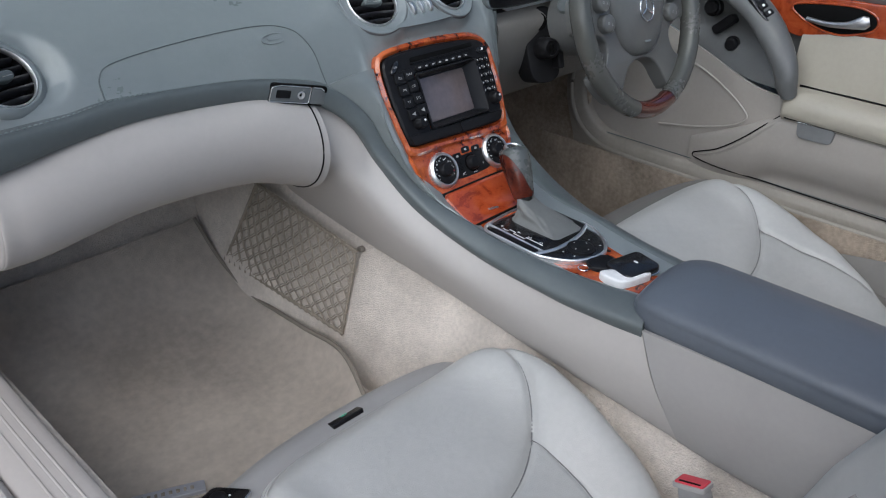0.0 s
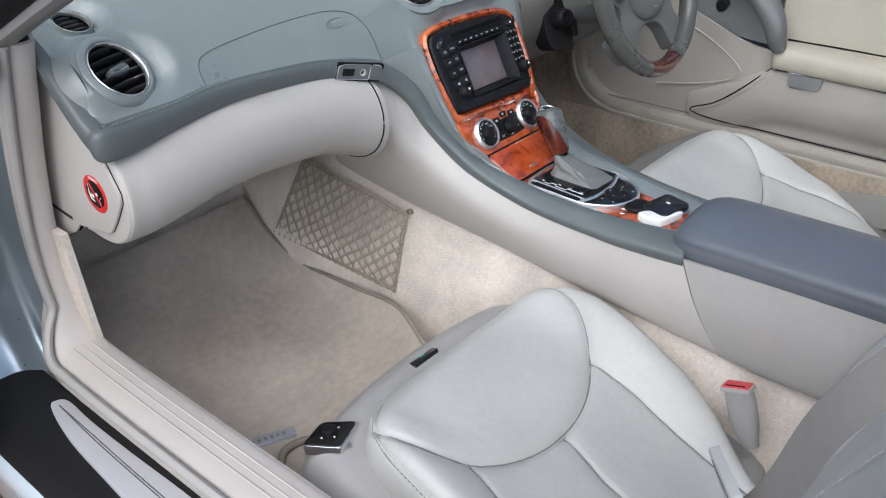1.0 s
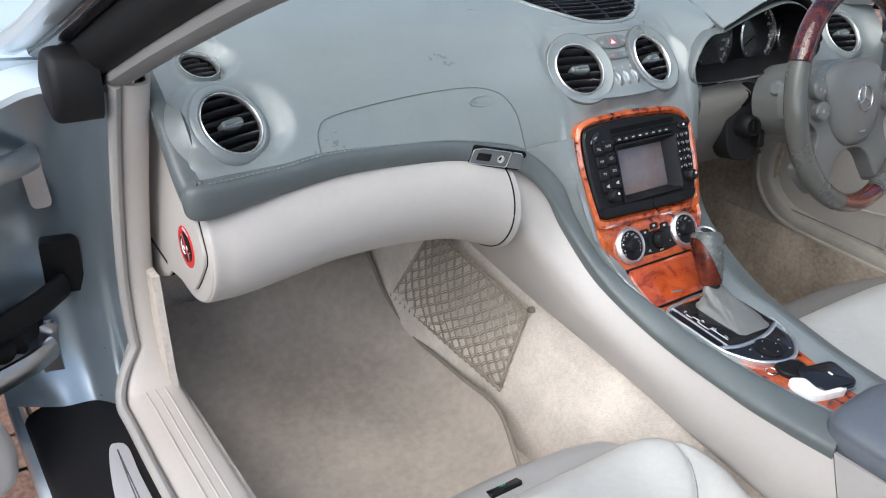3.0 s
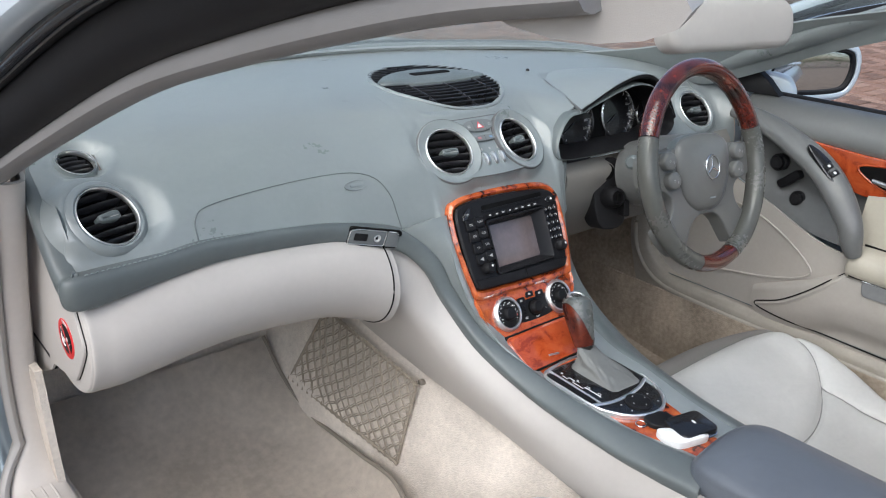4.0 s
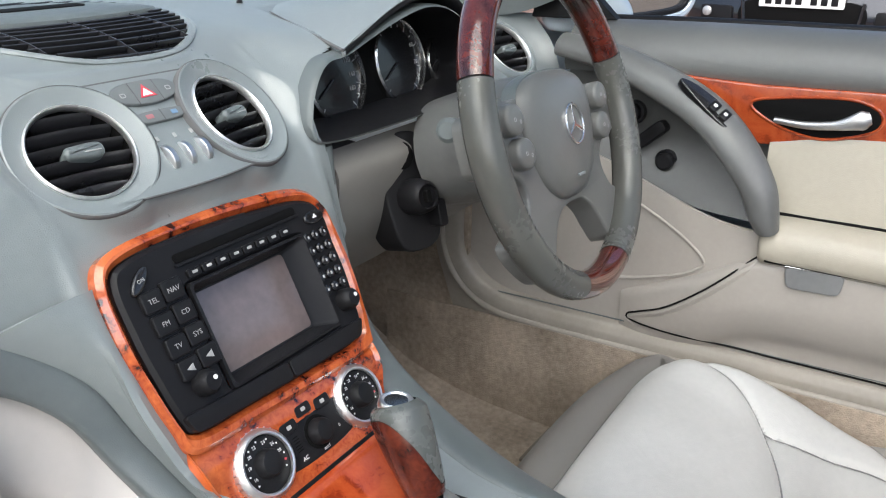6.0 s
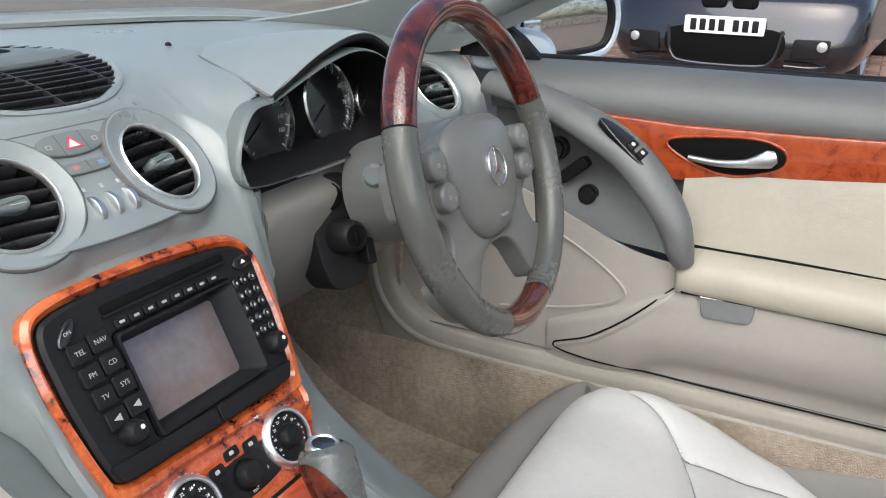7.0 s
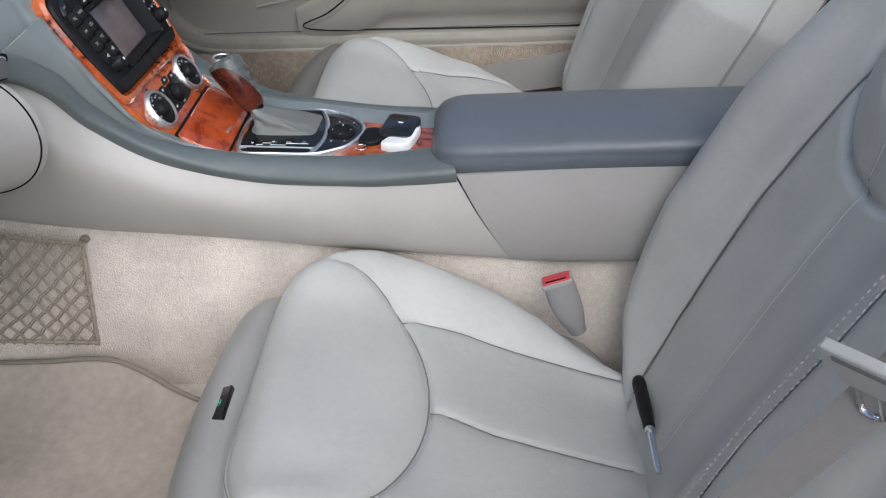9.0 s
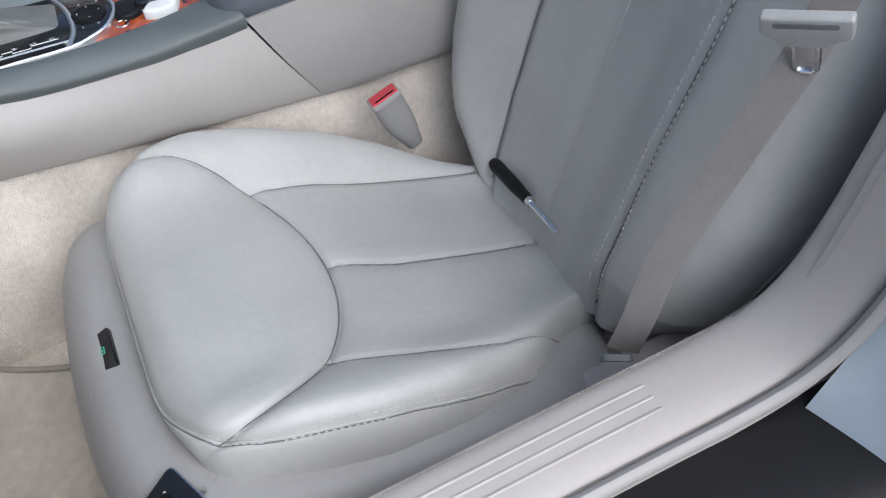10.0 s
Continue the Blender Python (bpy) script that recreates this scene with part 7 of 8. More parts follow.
for hx, hy, hz_ in ((-0.774, 0.742, 0.798), (-0.794, 0.730, 0.520)):
    fm = frame3((hx, hy, hz_), (-0.97, 0.22, 0.0), (0.10, -0.05, 0.99))
    h = part("hinge", slab(rounded([(-0.014, -0.055), (0.012, -0.058), (0.018, 0.0), (0.014, 0.055), (-0.010, 0.058), (-0.008, 0.0)], 0.010), fm, -0.004, 0.008, 0.003), STEEL, car, "zinc-plated hinge plate")
    for v in (-0.043, 0.043):
        part("bolt", lathe([(0.0085, 0.006), (0.0085, 0.013), (0.006, 0.015), (0.001, 0.015)], fm @ pose(0.001, v, 0), 6), CHROME, h, "bright hexagon bolt")
        part("washer", lathe([(0.0115, 0.006), (0.0112, 0.009), (0.008, 0.009)], fm @ pose(0.001, v, 0), 20), STEEL, h)
    part("hinge_arm", tube(cr([(hx, hy - 0.01, hz_ + 0.02), (hx - 0.035, hy - 0.035, hz_ + 0.018), (hx - 0.085, hy - 0.06, hz_ + 0.018)], 12), 0.009, 0.018, n=10), STEEL, h)
cb = frame3((-0.760, 0.752, 0.648), (-0.97, 0.2, 0), (0, -0.05, 1))
part("check_box", slab(rrect(0.05, 0.082, 0.006), cb, -0.01, 0.012, 0.003), BLACK, car, "black door check box")
part("check_slot", slab(rrect(0.03, 0.04, 0.006, 5, 0, 0.008), cb, 0.01, 0.014, 0.001), VOID, car)
part("check_arm", tube(cr([(-0.765, 0.735, 0.625), (-0.81, 0.70, 0.62), (-0.88, 0.66, 0.615)], 10), 0.010, 0.020, n=10), BLACK, car, "black check arm")
part("jamb_sealer", tube(cr([(-0.80, 0.735, 0.92), (-0.815, 0.765, 0.80), (-0.82, 0.785, 0.70), (-0.82, 0.765, 0.60), (-0.82, 0.742, 0.48)], 30), 0.010, 0.004, n=10), RUBBER, car, "black sealing strip")
part("wing_gap", tube(cr([(-0.79, 0.715, 0.935), (-0.845, 0.715, 0.90), (-0.868, 0.73, 0.80), (-0.876, 0.745, 0.6)], 20), 0.006, n=8), RUBBER, car, "black wing edge seal")
part("cable_boot", tube(cr([(-0.815, 0.745, 0.585), (-0.84, 0.71, 0.575), (-0.88, 0.69, 0.57)], 12), [*(0.02 + 0.004 * np.sin(np.arange(12) * 2.4))], n=12), RUBBER, car, "ribbed rubber boot")
sf_ = sheet([[(-0.745, -0.30, 0.448), (-0.80, -0.315, 0.440), (-0.865, -0.33, 0.41)], [(-0.748, -0.345, 0.55), (-0.80, -0.35, 0.55), (-0.880, -0.36, 0.55)], [(-0.748, -0.37, 0.70), (-0.80, -0.375, 0.70), (-0.885, -0.385, 0.70)], [(-0.74, -0.42, 0.92), (-0.79, -0.42, 0.92), (-0.83, -0.42, 0.92)]], 24, 16)
part("lock_pillar", solid(sf_, 0.006), PAINT, car, "silver-blue lock pillar")
q = sheet([[(-0.868, -0.33, 0.40), (-0.882, -0.36, 0.55), (-0.886, -0.385, 0.70), (-0.83, -0.42, 0.92)], [(-0.878, -0.7, 0.40), (-0.892, -0.7, 0.55), (-0.896, -0.7, 0.72), (-0.84, -0.7, 0.94)], [(-0.86, -1.5, 0.40), (-0.88, -1.5, 0.55), (-0.885, -1.5, 0.74), (-0.82, -1.5, 0.96)]], 20, 16)
part("rear_wing", solid(q, 0.006), PAINT, car, "silver-blue rear wing")
P = sheet([[(x, -0.72, 0.955), (x, -1.0, 0.975), (x, -1.6, 0.95)] for x in (-0.83, -0.4, 0, 0.4, 0.83)], 20, 12)
part("rear_deck", solid(P, 0.01), PAINT, car, "silver-blue rear deck")
lin = sheet([[(-0.69, -0.24, 0.43), (-0.69, -0.32, 0.55), (-0.69, -0.38, 0.75), (-0.68, -0.45, 0.93)], [(-0.67, -0.35, 0.40), (-0.67, -0.42, 0.55), (-0.67, -0.48, 0.75), (-0.66, -0.52, 0.93)], [(-0.68, -0.60, 0.40), (-0.68, -0.6, 0.55), (-0.68, -0.65, 0.75), (-0.67, -0.7, 0.93)]], 14, 14)
part("rear_lining", solid(lin[::-1], 0.006), STONE, car, "stone grey rear lining")

# open passenger door
pd = thing("passenger_door", (-0.90, 0.66, 0.4), "opened passenger door with a beige inner card", "car door")
a = radians(79)
dmx = frame3((-0.900, 0.70, 0.0), Vector((math.sin(a), math.cos(a), 0)), (0, 0, 1))
card = [(-u, v) for u, v in ((0.02, 0.44), (0.035, 0.41), (0.3, 0.40), (0.95, 0.42), (0.97, 0.6), (0.97, 0.9), (0.5, 0.925), (0.05, 0.93), (0.008, 0.87), (-0.006, 0.75), (-0.002, 0.62), (0.01, 0.52))]
part("inner_card", slab(card, dmx, 0.06, 0.115, 0.014), BEIGE, pd, "beige inner card")
part("top_roll", tube(place(dmx, cr([(-0.04, 0.915, 0.07), (-0.3, 0.93, 0.07), (-0.95, 0.92, 0.07)], 20)), 0.045, 0.03, n=14), GREY, pd, "grey leather top roll")
part("door_shell", slab([(-u, v) for u, v in ((0.0, 0.40), (0.98, 0.40), (1.0, 0.9), (0.5, 0.92), (0.03, 0.92), (0.0, 0.8))], dmx, -0.03, 0.06, 0.02), PAINT, pd, "silver-blue door shell")
part("edge_seal", tube(place(dmx, cr([(-0.02, 0.90, 0.05), (0.004, 0.75, 0.055), (-0.004, 0.55, 0.055), (-0.02, 0.41, 0.05)], 24)), 0.012, n=8), RUBBER, pd, "black edge seal")
part("pocket", slab(loop([(-u, v) for u, v in ((0.02, 0.45), (0.03, 0.60), (0.10, 0.625), (0.6, 0.62), (0.62, 0.45), (0.3, 0.43))], 50), dmx, 0.10, 0.145, 0.018), BEIGE, pd, "beige door pocket")
part("speaker_mesh", slab(loop([(-u, v) for u, v in ((0.05, 0.70), (0.06, 0.80), (0.2, 0.83), (0.3, 0.78), (0.2, 0.69))], 40), dmx, 0.11, 0.118, 0.003), RAIL, pd, "dark grey speaker mesh")

# right door mirror
mir = thing("door_mirror", (0.87, 0.42, 0.94), "silver-blue door mirror with a dark rim", "door mirror")
mm = frame3((0.885, 0.405, 0.978), Vector((0.86, -0.50, 0)).normalized(), (0.02, 0.0, 1))
mo = loop([(-0.105, -0.045), (-0.06, -0.062), (0.02, -0.062), (0.085, -0.05), (0.108, -0.005), (0.095, 0.045), (0.04, 0.060), (-0.05, 0.062), (-0.10, 0.05), (-0.112, 0.0)], 60)
rings = []
for k, h in ((0.0, 0.0), (-0.006, -0.006), (-0.006, -0.02), (0.002, -0.05), (0.02, -0.08), (0.045, -0.095)):
    q = inset(mo, k)
    rings.append(np.c_[q, np.full(60, h)])
part("housing", (place(mm, np.concatenate(rings)), gridfaces(6, 60, True, wrap=True) + [[5 * 60 + j for j in range(60)][::-1]]), PAINT, mir, "silver-blue housing")
part("front_rim", ringslab(mo, inset(mo, 0.010), mm, -0.01, 0.002, 0.002), PAINT, mir)
part("rim", ringslab(inset(mo, 0.010), inset(mo, 0.018), mm, -0.012, 0.0, 0.002), RUBBER, mir, "black inner rim")
part("mirror_glass", slab(inset(mo, 0.017), mm, -0.012, -0.006, 0.0005), MIRROR, mir, "mirror glass")
part("foot", slab(loop([(-0.06, -0.03), (0.06, -0.03), (0.05, 0.02), (-0.05, 0.03)], 30), frame3((0.80, 0.47, 0.945), (0.5, -0.85, 0), (0, 0, 1)), -0.05, 0.02, 0.01), PAINT, mir, "silver-blue foot")
part("sail_panel", slab([(0.0, 0.0), (0.13, 0.0), (0.10, 0.03), (0.02, 0.085)], frame3((0.735, 0.53, 0.935), (0.1, -1, 0), (0, 0, 1)), -0.02, 0.004, 0.002), RUBBER, car, "black sail panel")
# ---- footwell: mats, net, badges ----


def mat_sheet(s, x0, x1, label):
    t = thing("floor_mat", (s * 0.4, 0.45, 0.30), label, "floor mat", "floor mats")
    prof = [(0.28, 0.301), (0.36, 0.301), (0.46, 0.304), (0.56, 0.313), (0.64, 0.328), (0.72, 0.355), (0.80, 0.405), (0.86, 0.470)]
    rows = []
    for y, z in prof:
        grow = np.interp(y, [0.28, 0.36, 0.45, 0.6, 0.74, 0.86], [0.07, 0.045, 0.015, 0.015, 0.02, 0.035] if s < 0 else [0.05, 0.03, 0.0, 0.04, 0.075, 0.09])
        e = np.interp(y, [0.28, 0.36, 0.46, 0.6, 0.74, 0.86], [0.012, 0.025, 0.058, 0.044, 0.004, 0.004])
        rows.append([(s * (x0 + grow), y, z + e), (s * (x0 + grow + 0.05), y, z + 0.004), (s * (x0 + x1) / 2, y, z), (s * (x1 - 0.04), y, z), (s * x1, y, z + 0.004)])
    P = sheet(rows, 50, 30)
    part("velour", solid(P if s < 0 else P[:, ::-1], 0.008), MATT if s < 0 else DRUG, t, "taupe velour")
    part("piping", tube(P[:, 0] + np.array([0, 0, 0.002]), 0.004, 0.0035, n=8), PIPE, t, "dark sewn edge")
    part("piping", tube(P[0] + np.array([0, 0, 0.002]), 0.004, 0.0035, n=8), PIPE, t, "dark sewn edge")
    return t


pm = mat_sheet(-1, 0.175, 0.645, "taupe velour passenger floor mat with sewn edges")
mat_sheet(1, 0.185, 0.645, "taupe velour driver floor mat with sewn edges")
part("notch_piping", tube(cr([(-0.600, 0.285, 0.302), (-0.572, 0.335, 0.304), (-0.548, 0.372, 0.306), (-0.522, 0.388, 0.306), (-0.492, 0.380, 0.306), (-0.468, 0.352, 0.305), (-0.455, 0.31, 0.304)], 40), 0.0065, 0.006, n=10), PIPE, pm, "sewn notch edge")
TAG = mat("badge_silver", (0.55, 0.57, 0.62), 0.35, 0.6)
for m, nm in ((frame3((-0.533, 0.431, 0.306), (0.91, -0.41, 0.0), (0.41, 0.91, 0.0)), "passenger"), (frame3((0.580, 0.418, 0.305), (0.995, -0.03, 0), (0.03, 0.995, 0)), "driver")):
    b = thing("mat_badge", m.translation[:], "small silver badge sewn on the floor mat", "badge")
    part("plate", block(m, 0.100, 0.021, -0.006, 0.002, 0.002, 0.0008), TAG if nm == "passenger" else PIPE, b, "woven plate")
    x = -0.042
    for w in (0.007, 0.005, 0.004, 0.005, 0.005, 0.005, 0.004, 0.005):
        part("bar", block(m, w, 0.007, 0.001, 0.0026, 0.0008, 0.0003, x + w / 2, 0), PIPE if nm == "passenger" else TAG, b)
        x += w + 0.0052
# cargo net on the tunnel side
net = thing("cargo_net", (-0.18, 0.6, 0.40), "beige elastic cord net on the footwell side", "cargo net")
BRc, TRc, TLc, BLc = map(np.array, ((-0.156, 0.496, 0.372), (-0.128, 0.484, 0.524), (-0.146, 0.730, 0.570), (-0.188, 0.792, 0.410)))


def onnet(u, v):
    p = (1 - u) * (1 - v) * BLc + u * (1 - v) * BRc + u * v * TRc + (1 - u) * v * TLc
    return p + np.array([-0.006, -0.002, 0.001]) + np.array([-0.012, -0.004, 0]) * math.sin(math.pi * u) * math.sin(math.pi * v)


part("border", tube(np.array([onnet(u, v) for u, v in [(t, 0.0) for t in np.linspace(0, 1, 20)] + [(1.0, t) for t in np.linspace(0.05, 1, 14)] + [(1 - t, 1.0) for t in np.linspace(0.05, 1, 20)] + [(0.0, 1 - t) for t in np.linspace(0.05, 0.95, 12)]]), 0.0028, n=8, closed=True), NETM, net, "thick edge cord")
rngn = random.Random(5)
nr, nc = 12, 11
node = {}
for r in range(nr + 1):
    for c in range(nc + 1):
        u = (c + (0.5 if r % 2 else 0)) / (nc + 0.5)
        node[r, c] = onnet(min(max(u + rngn.uniform(-0.008, 0.008), 0), 1), min(max(r / nr + rngn.uniform(-0.006, 0.006), 0), 1))
for r in range(nr):
    pts = []
    for c in range(nc + 1):
        for rr in ((r, r + 1) if r % 2 == 0 else (r + 1, r)):
            pts.append(node[rr, c])
    p = cr(pts, len(pts) * 3)
    part("cord", tube(p, 0.0014, n=6), NETM, net)
    part("cord", tube(p + np.array([-0.0010, 0.0022, 0.0028]), 0.0008, n=5), NETM, net)
for k in range(22):
    u = k / 21
    for v in (0.0, 1.0):
        part("knot", tube([onnet(u, v) + np.array([0, 0, -0.004]), onnet(u, v) + np.array([-0.003, 0, 0]), onnet(u, v) + np.array([0, 0.002, 0.005])], 0.0022, n=6), NETM, net)
for k in range(9):
    part("knot", tube([onnet(1.0, k / 8) + np.array([0, -0.004, 0.002]), onnet(1.0, k / 8) + np.array([-0.003, 0, 0]), onnet(1.0, k / 8) + np.array([0, 0.004, -0.002])], 0.0022, n=6), NETM, net)
for c_ in (BRc, TRc):
    part("anchor", slab(oval(0.0065, 0.005, 20), frame3(c_ + np.array([0.006, 0, 0]), (0, -1, 0), (0.1, 0, 1)), -0.004, 0.004, 0.002), PIPE, net, "stitched anchor")

# ---- seat hardware ----
ps = bpy.data.objects["passenger_seat"]
bk = frame3((-0.358, 0.2500, 0.4500), (1, 0.0, 0), (0.0, 0.93, -0.36))
part("lumbar_switch", block(bk, 0.052, 0.026, -0.004, 0.0035, 0.002, 0.001), GLOSSK, ps, "black key with a green print")
part("switch_print", ringslab(rrect(0.010, 0.011, 0.002), rrect(0.0075, 0.0085, 0.0015), bk @ pose(0.0, 0.001, 0), 0.0030, 0.0038, 0.0002), GREEN, ps)
part("switch_print", block(bk @ pose(0.0, 0.001, 0), 0.002, 0.009, 0.003, 0.0038, 0.0005, 0.0001), GREEN, ps)
part("release_lip", slab(rrect(0.085, 0.010, 0.004), bk @ pose(-0.008, 0.022, 0), -0.004, 0.002, 0.002), BASEM, ps)
sm2 = frame3((-0.561, 0.2300, 0.4520), Vector((0.97, -0.24, 0.03)).normalized(), Vector((0.24, 0.95, -0.12)).normalized())
QS = [(-0.039, 0.0055), (-0.004, -0.0345), (0.040, -0.0015), (0.003, 0.0305)]
part("seat_switch_rim", slab(rounded([(x * 1.05, y * 1.07) for x, y in QS], 0.008), sm2, -0.012, 0.0028, 0.0012), CHROME, ps, "chrome switch rim")
part("seat_switch", slab(rounded(QS, 0.008), sm2, -0.008, 0.0036, 0.0012), GLOSSK, ps, "gloss black seat switch")
part("joystick", lathe([(0.011, 0.004), (0.010, 0.011), (0.007, 0.013), (0.001, 0.013)], sm2, 24), BLACK, ps, "black joystick")
for u, w in ((0.0, 0.012), (0.014, 0.002), (0.0, -0.012), (-0.014, -0.002)):
    part("switch_dot", lathe([(0.0014, 0.004), (0.0014, 0.0052), (0.0003, 0.0052)], sm2 @ pose(u, w, 0), 8), WHITEM, ps)
# seat belt
belt = thing("seat_belt", (-0.60, -0.3, 0.45), "beige seat belt webbing with a plastic tongue", "seat belt")
bp = cr([(-0.606, -0.205, 0.432), (-0.612, -0.215, 0.48), (-0.616, -0.235, 0.56), (-0.624, -0.282, 0.66), (-0.631, -0.332, 0.76), (-0.634, -0.36, 0.86), (-0.632, -0.41, 0.95)], 50)
part("webbing", tube(bp, 0.0158, 0.0010, n=12, up=(-0.80, 0.50, 0.30)), BELT, belt, "ribbed beige webbing")
tg = frame3((-0.638, -0.312, 0.755), (-0.76, -0.60, 0.14), (-0.20, 0.25, 0.95)) @ Matrix.Scale(0.84, 4)
part("tongue_body", slab(rounded([(-0.019, 0.0), (0.017, 0.0), (0.022, 0.007), (0.036, 0.012), (0.036, 0.036), (-0.036, 0.036), (-0.036, 0.016), (-0.024, 0.009)], 0.004), tg, -0.005, 0.005, 0.003), SEATB, belt, "pale plastic tongue body")
part("tongue_slot", block(tg, 0.050, 0.006, 0.004, 0.0056, 0.002, 0.0003, 0, 0.028), SEAM, belt)
part("tongue", tube(place(tg, [(-0.0095, 0.003, 0), (-0.0095, -0.020, 0), (-0.0085, -0.032, 0), (-0.004, -0.0345, 0), (0.004, -0.0345, 0), (0.0085, -0.032, 0), (0.0095, -0.020, 0), (0.0095, 0.003, 0)]), 0.0024, n=8), CHROME, belt, "chromed loop tongue")
part("anchor_plate", block(frame3((-0.606, -0.198, 0.425), (0.5, 0.85, 0), (-0.5, 0.2, 0.8)), 0.030, 0.026, -0.004, 0.003, 0.004, 0.001), RAIL, belt, "dark grey anchor plate")
bc = thing("belt_buckle", (-0.16, -0.16, 0.40), "red-topped grey seat belt buckle beside the seat", "belt buckle")
axis = cr([(-0.158, -0.185, 0.385), (-0.159, -0.168, 0.43), (-0.160, -0.154, 0.474)], 8)
part("stalk", tube(axis, [0.012, 0.014, 0.018, 0.020, 0.021, 0.021, 0.021, 0.020], [0.010, 0.012, 0.013, 0.014, 0.014, 0.014, 0.014, 0.013], n=18, up=(-1, 0, 0.1)), BASEM, bc, "grey housing")
part("button_frame", slab(rrect(0.042, 0.026, 0.004), frame3((-0.160, -0.1525, 0.4755), (0.0, -0.94, 0.32), (1, 0, -0.12)), -0.004, 0.0015, 0.001), STONE, bc, "pale frame")
part("red_button", block(frame3((-0.160, -0.1525, 0.4765), (0.0, -0.94, 0.32), (1, 0, -0.12)), 0.037, 0.021, -0.002, 0.0025, 0.002, 0.001), REDP, bc, "red push button")
part("slot", block(frame3((-0.160, -0.1525, 0.4765), (0.0, -0.94, 0.32), (1, 0, -0.12)), 0.028, 0.003, 0.002, 0.0030, 0.0008, 0.0002, 0, -0.007), VOID, bc)
# screwdriver left in the crease of the seat
sd = thing("screwdriver", (-0.33, -0.254, 0.382), "small black-handled screwdriver lying on the seat", "screwdriver")
hp_ = cr([(-0.256, -0.252, 0.389), (-0.285, -0.252, 0.391), (-0.315, -0.252, 0.393), (-0.345, -0.252, 0.395)], 16)
part("handle", tube(hp_, [0.007, 0.0088, 0.0092, 0.0090, 0.0088, 0.0088, 0.0088, 0.0088, 0.0088, 0.0088, 0.0086, 0.0082, 0.0078, 0.0072, 0.0074, 0.007], n=10), BLACK, sd, "black ribbed handle")
part("collar", tube([(-0.343, -0.252, 0.395), (-0.352, -0.252, 0.3955)], 0.0064, n=14), CHROME, sd, "bright metal collar")
part("shaft", tube([(-0.350, -0.252, 0.3953), (-0.358, -0.252, 0.3955), (-0.406, -0.252, 0.397), (-0.412, -0.252, 0.397)], [0.0052, 0.004, 0.004, 0.0020], n=10), CHROME, sd, "steel shaft")

# trim beside the seats
for s in (-1, 1):
    tr = thing("seat_side_trim", (s * 0.63, -0.2, 0.36), "stone grey moulded trim between seat and sill", "trim", kind="structure")
    P = sheet([[(s * 0.60, 0.04, 0.36), (s * 0.625, 0.04, 0.40), (s * 0.655, 0.04, 0.42)], [(s * 0.605, -0.1, 0.38), (s * 0.63, -0.1, 0.42), (s * 0.653, -0.1, 0.445)], [(s * 0.61, -0.2, 0.39), (s * 0.632, -0.2, 0.435), (s * 0.653, -0.2, 0.458)], [(s * 0.615, -0.3, 0.40), (s * 0.636, -0.3, 0.455), (s * 0.656, -0.3, 0.485)], [(s * 0.62, -0.42, 0.41), (s * 0.64, -0.42, 0.49), (s * 0.66, -0.42, 0.55)]], 24, 14)
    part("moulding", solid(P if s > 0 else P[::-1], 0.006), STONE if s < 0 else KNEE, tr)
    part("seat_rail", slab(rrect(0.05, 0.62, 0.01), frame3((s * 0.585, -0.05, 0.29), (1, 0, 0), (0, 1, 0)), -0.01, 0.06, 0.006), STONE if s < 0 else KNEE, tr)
# ---- outside: paving and parked cars ----
rb_ = random.Random(11)


def brick_mesh(w, h, seed):
    r = random.Random(seed)
    o = np.array(rrect(w, h, 0.006, 2))
    v, f = slab(o, Matrix.Identity(4), -0.05, 0.0, 0.004)
    n = len(o)
    v = np.array(v)[n:]
    v[:, 2] += r.uniform(-0.001, 0.001)
    f = [[i - n for i in q] for q in gridfaces(5, n, wrap=True) if min(q) >= n] + [[3 * n + j for j in range(n)]]
    return v, f


def herring(x0, x1, y0, y1, skip):
    """Places of 200 x 100 mm blocks in herringbone."""
    out = []
    w = 0.105
    ni, nj = int((x1 - x0) / w) + 2, int((y1 - y0) / w) + 2
    for i in range(ni):
        for j in range(nj):
            k = (i - j) % 4
            if k == 0:
                c, turn = (x0 + (i + 1) * w, y0 + (j + 0.5) * w), 0
            elif k == 3:
                c, turn = (x0 + (i + 0.5) * w, y0 + (j + 1) * w), 90
            else:
                continue
            if not skip(*c):
                out.append((*c, turn))
    return out


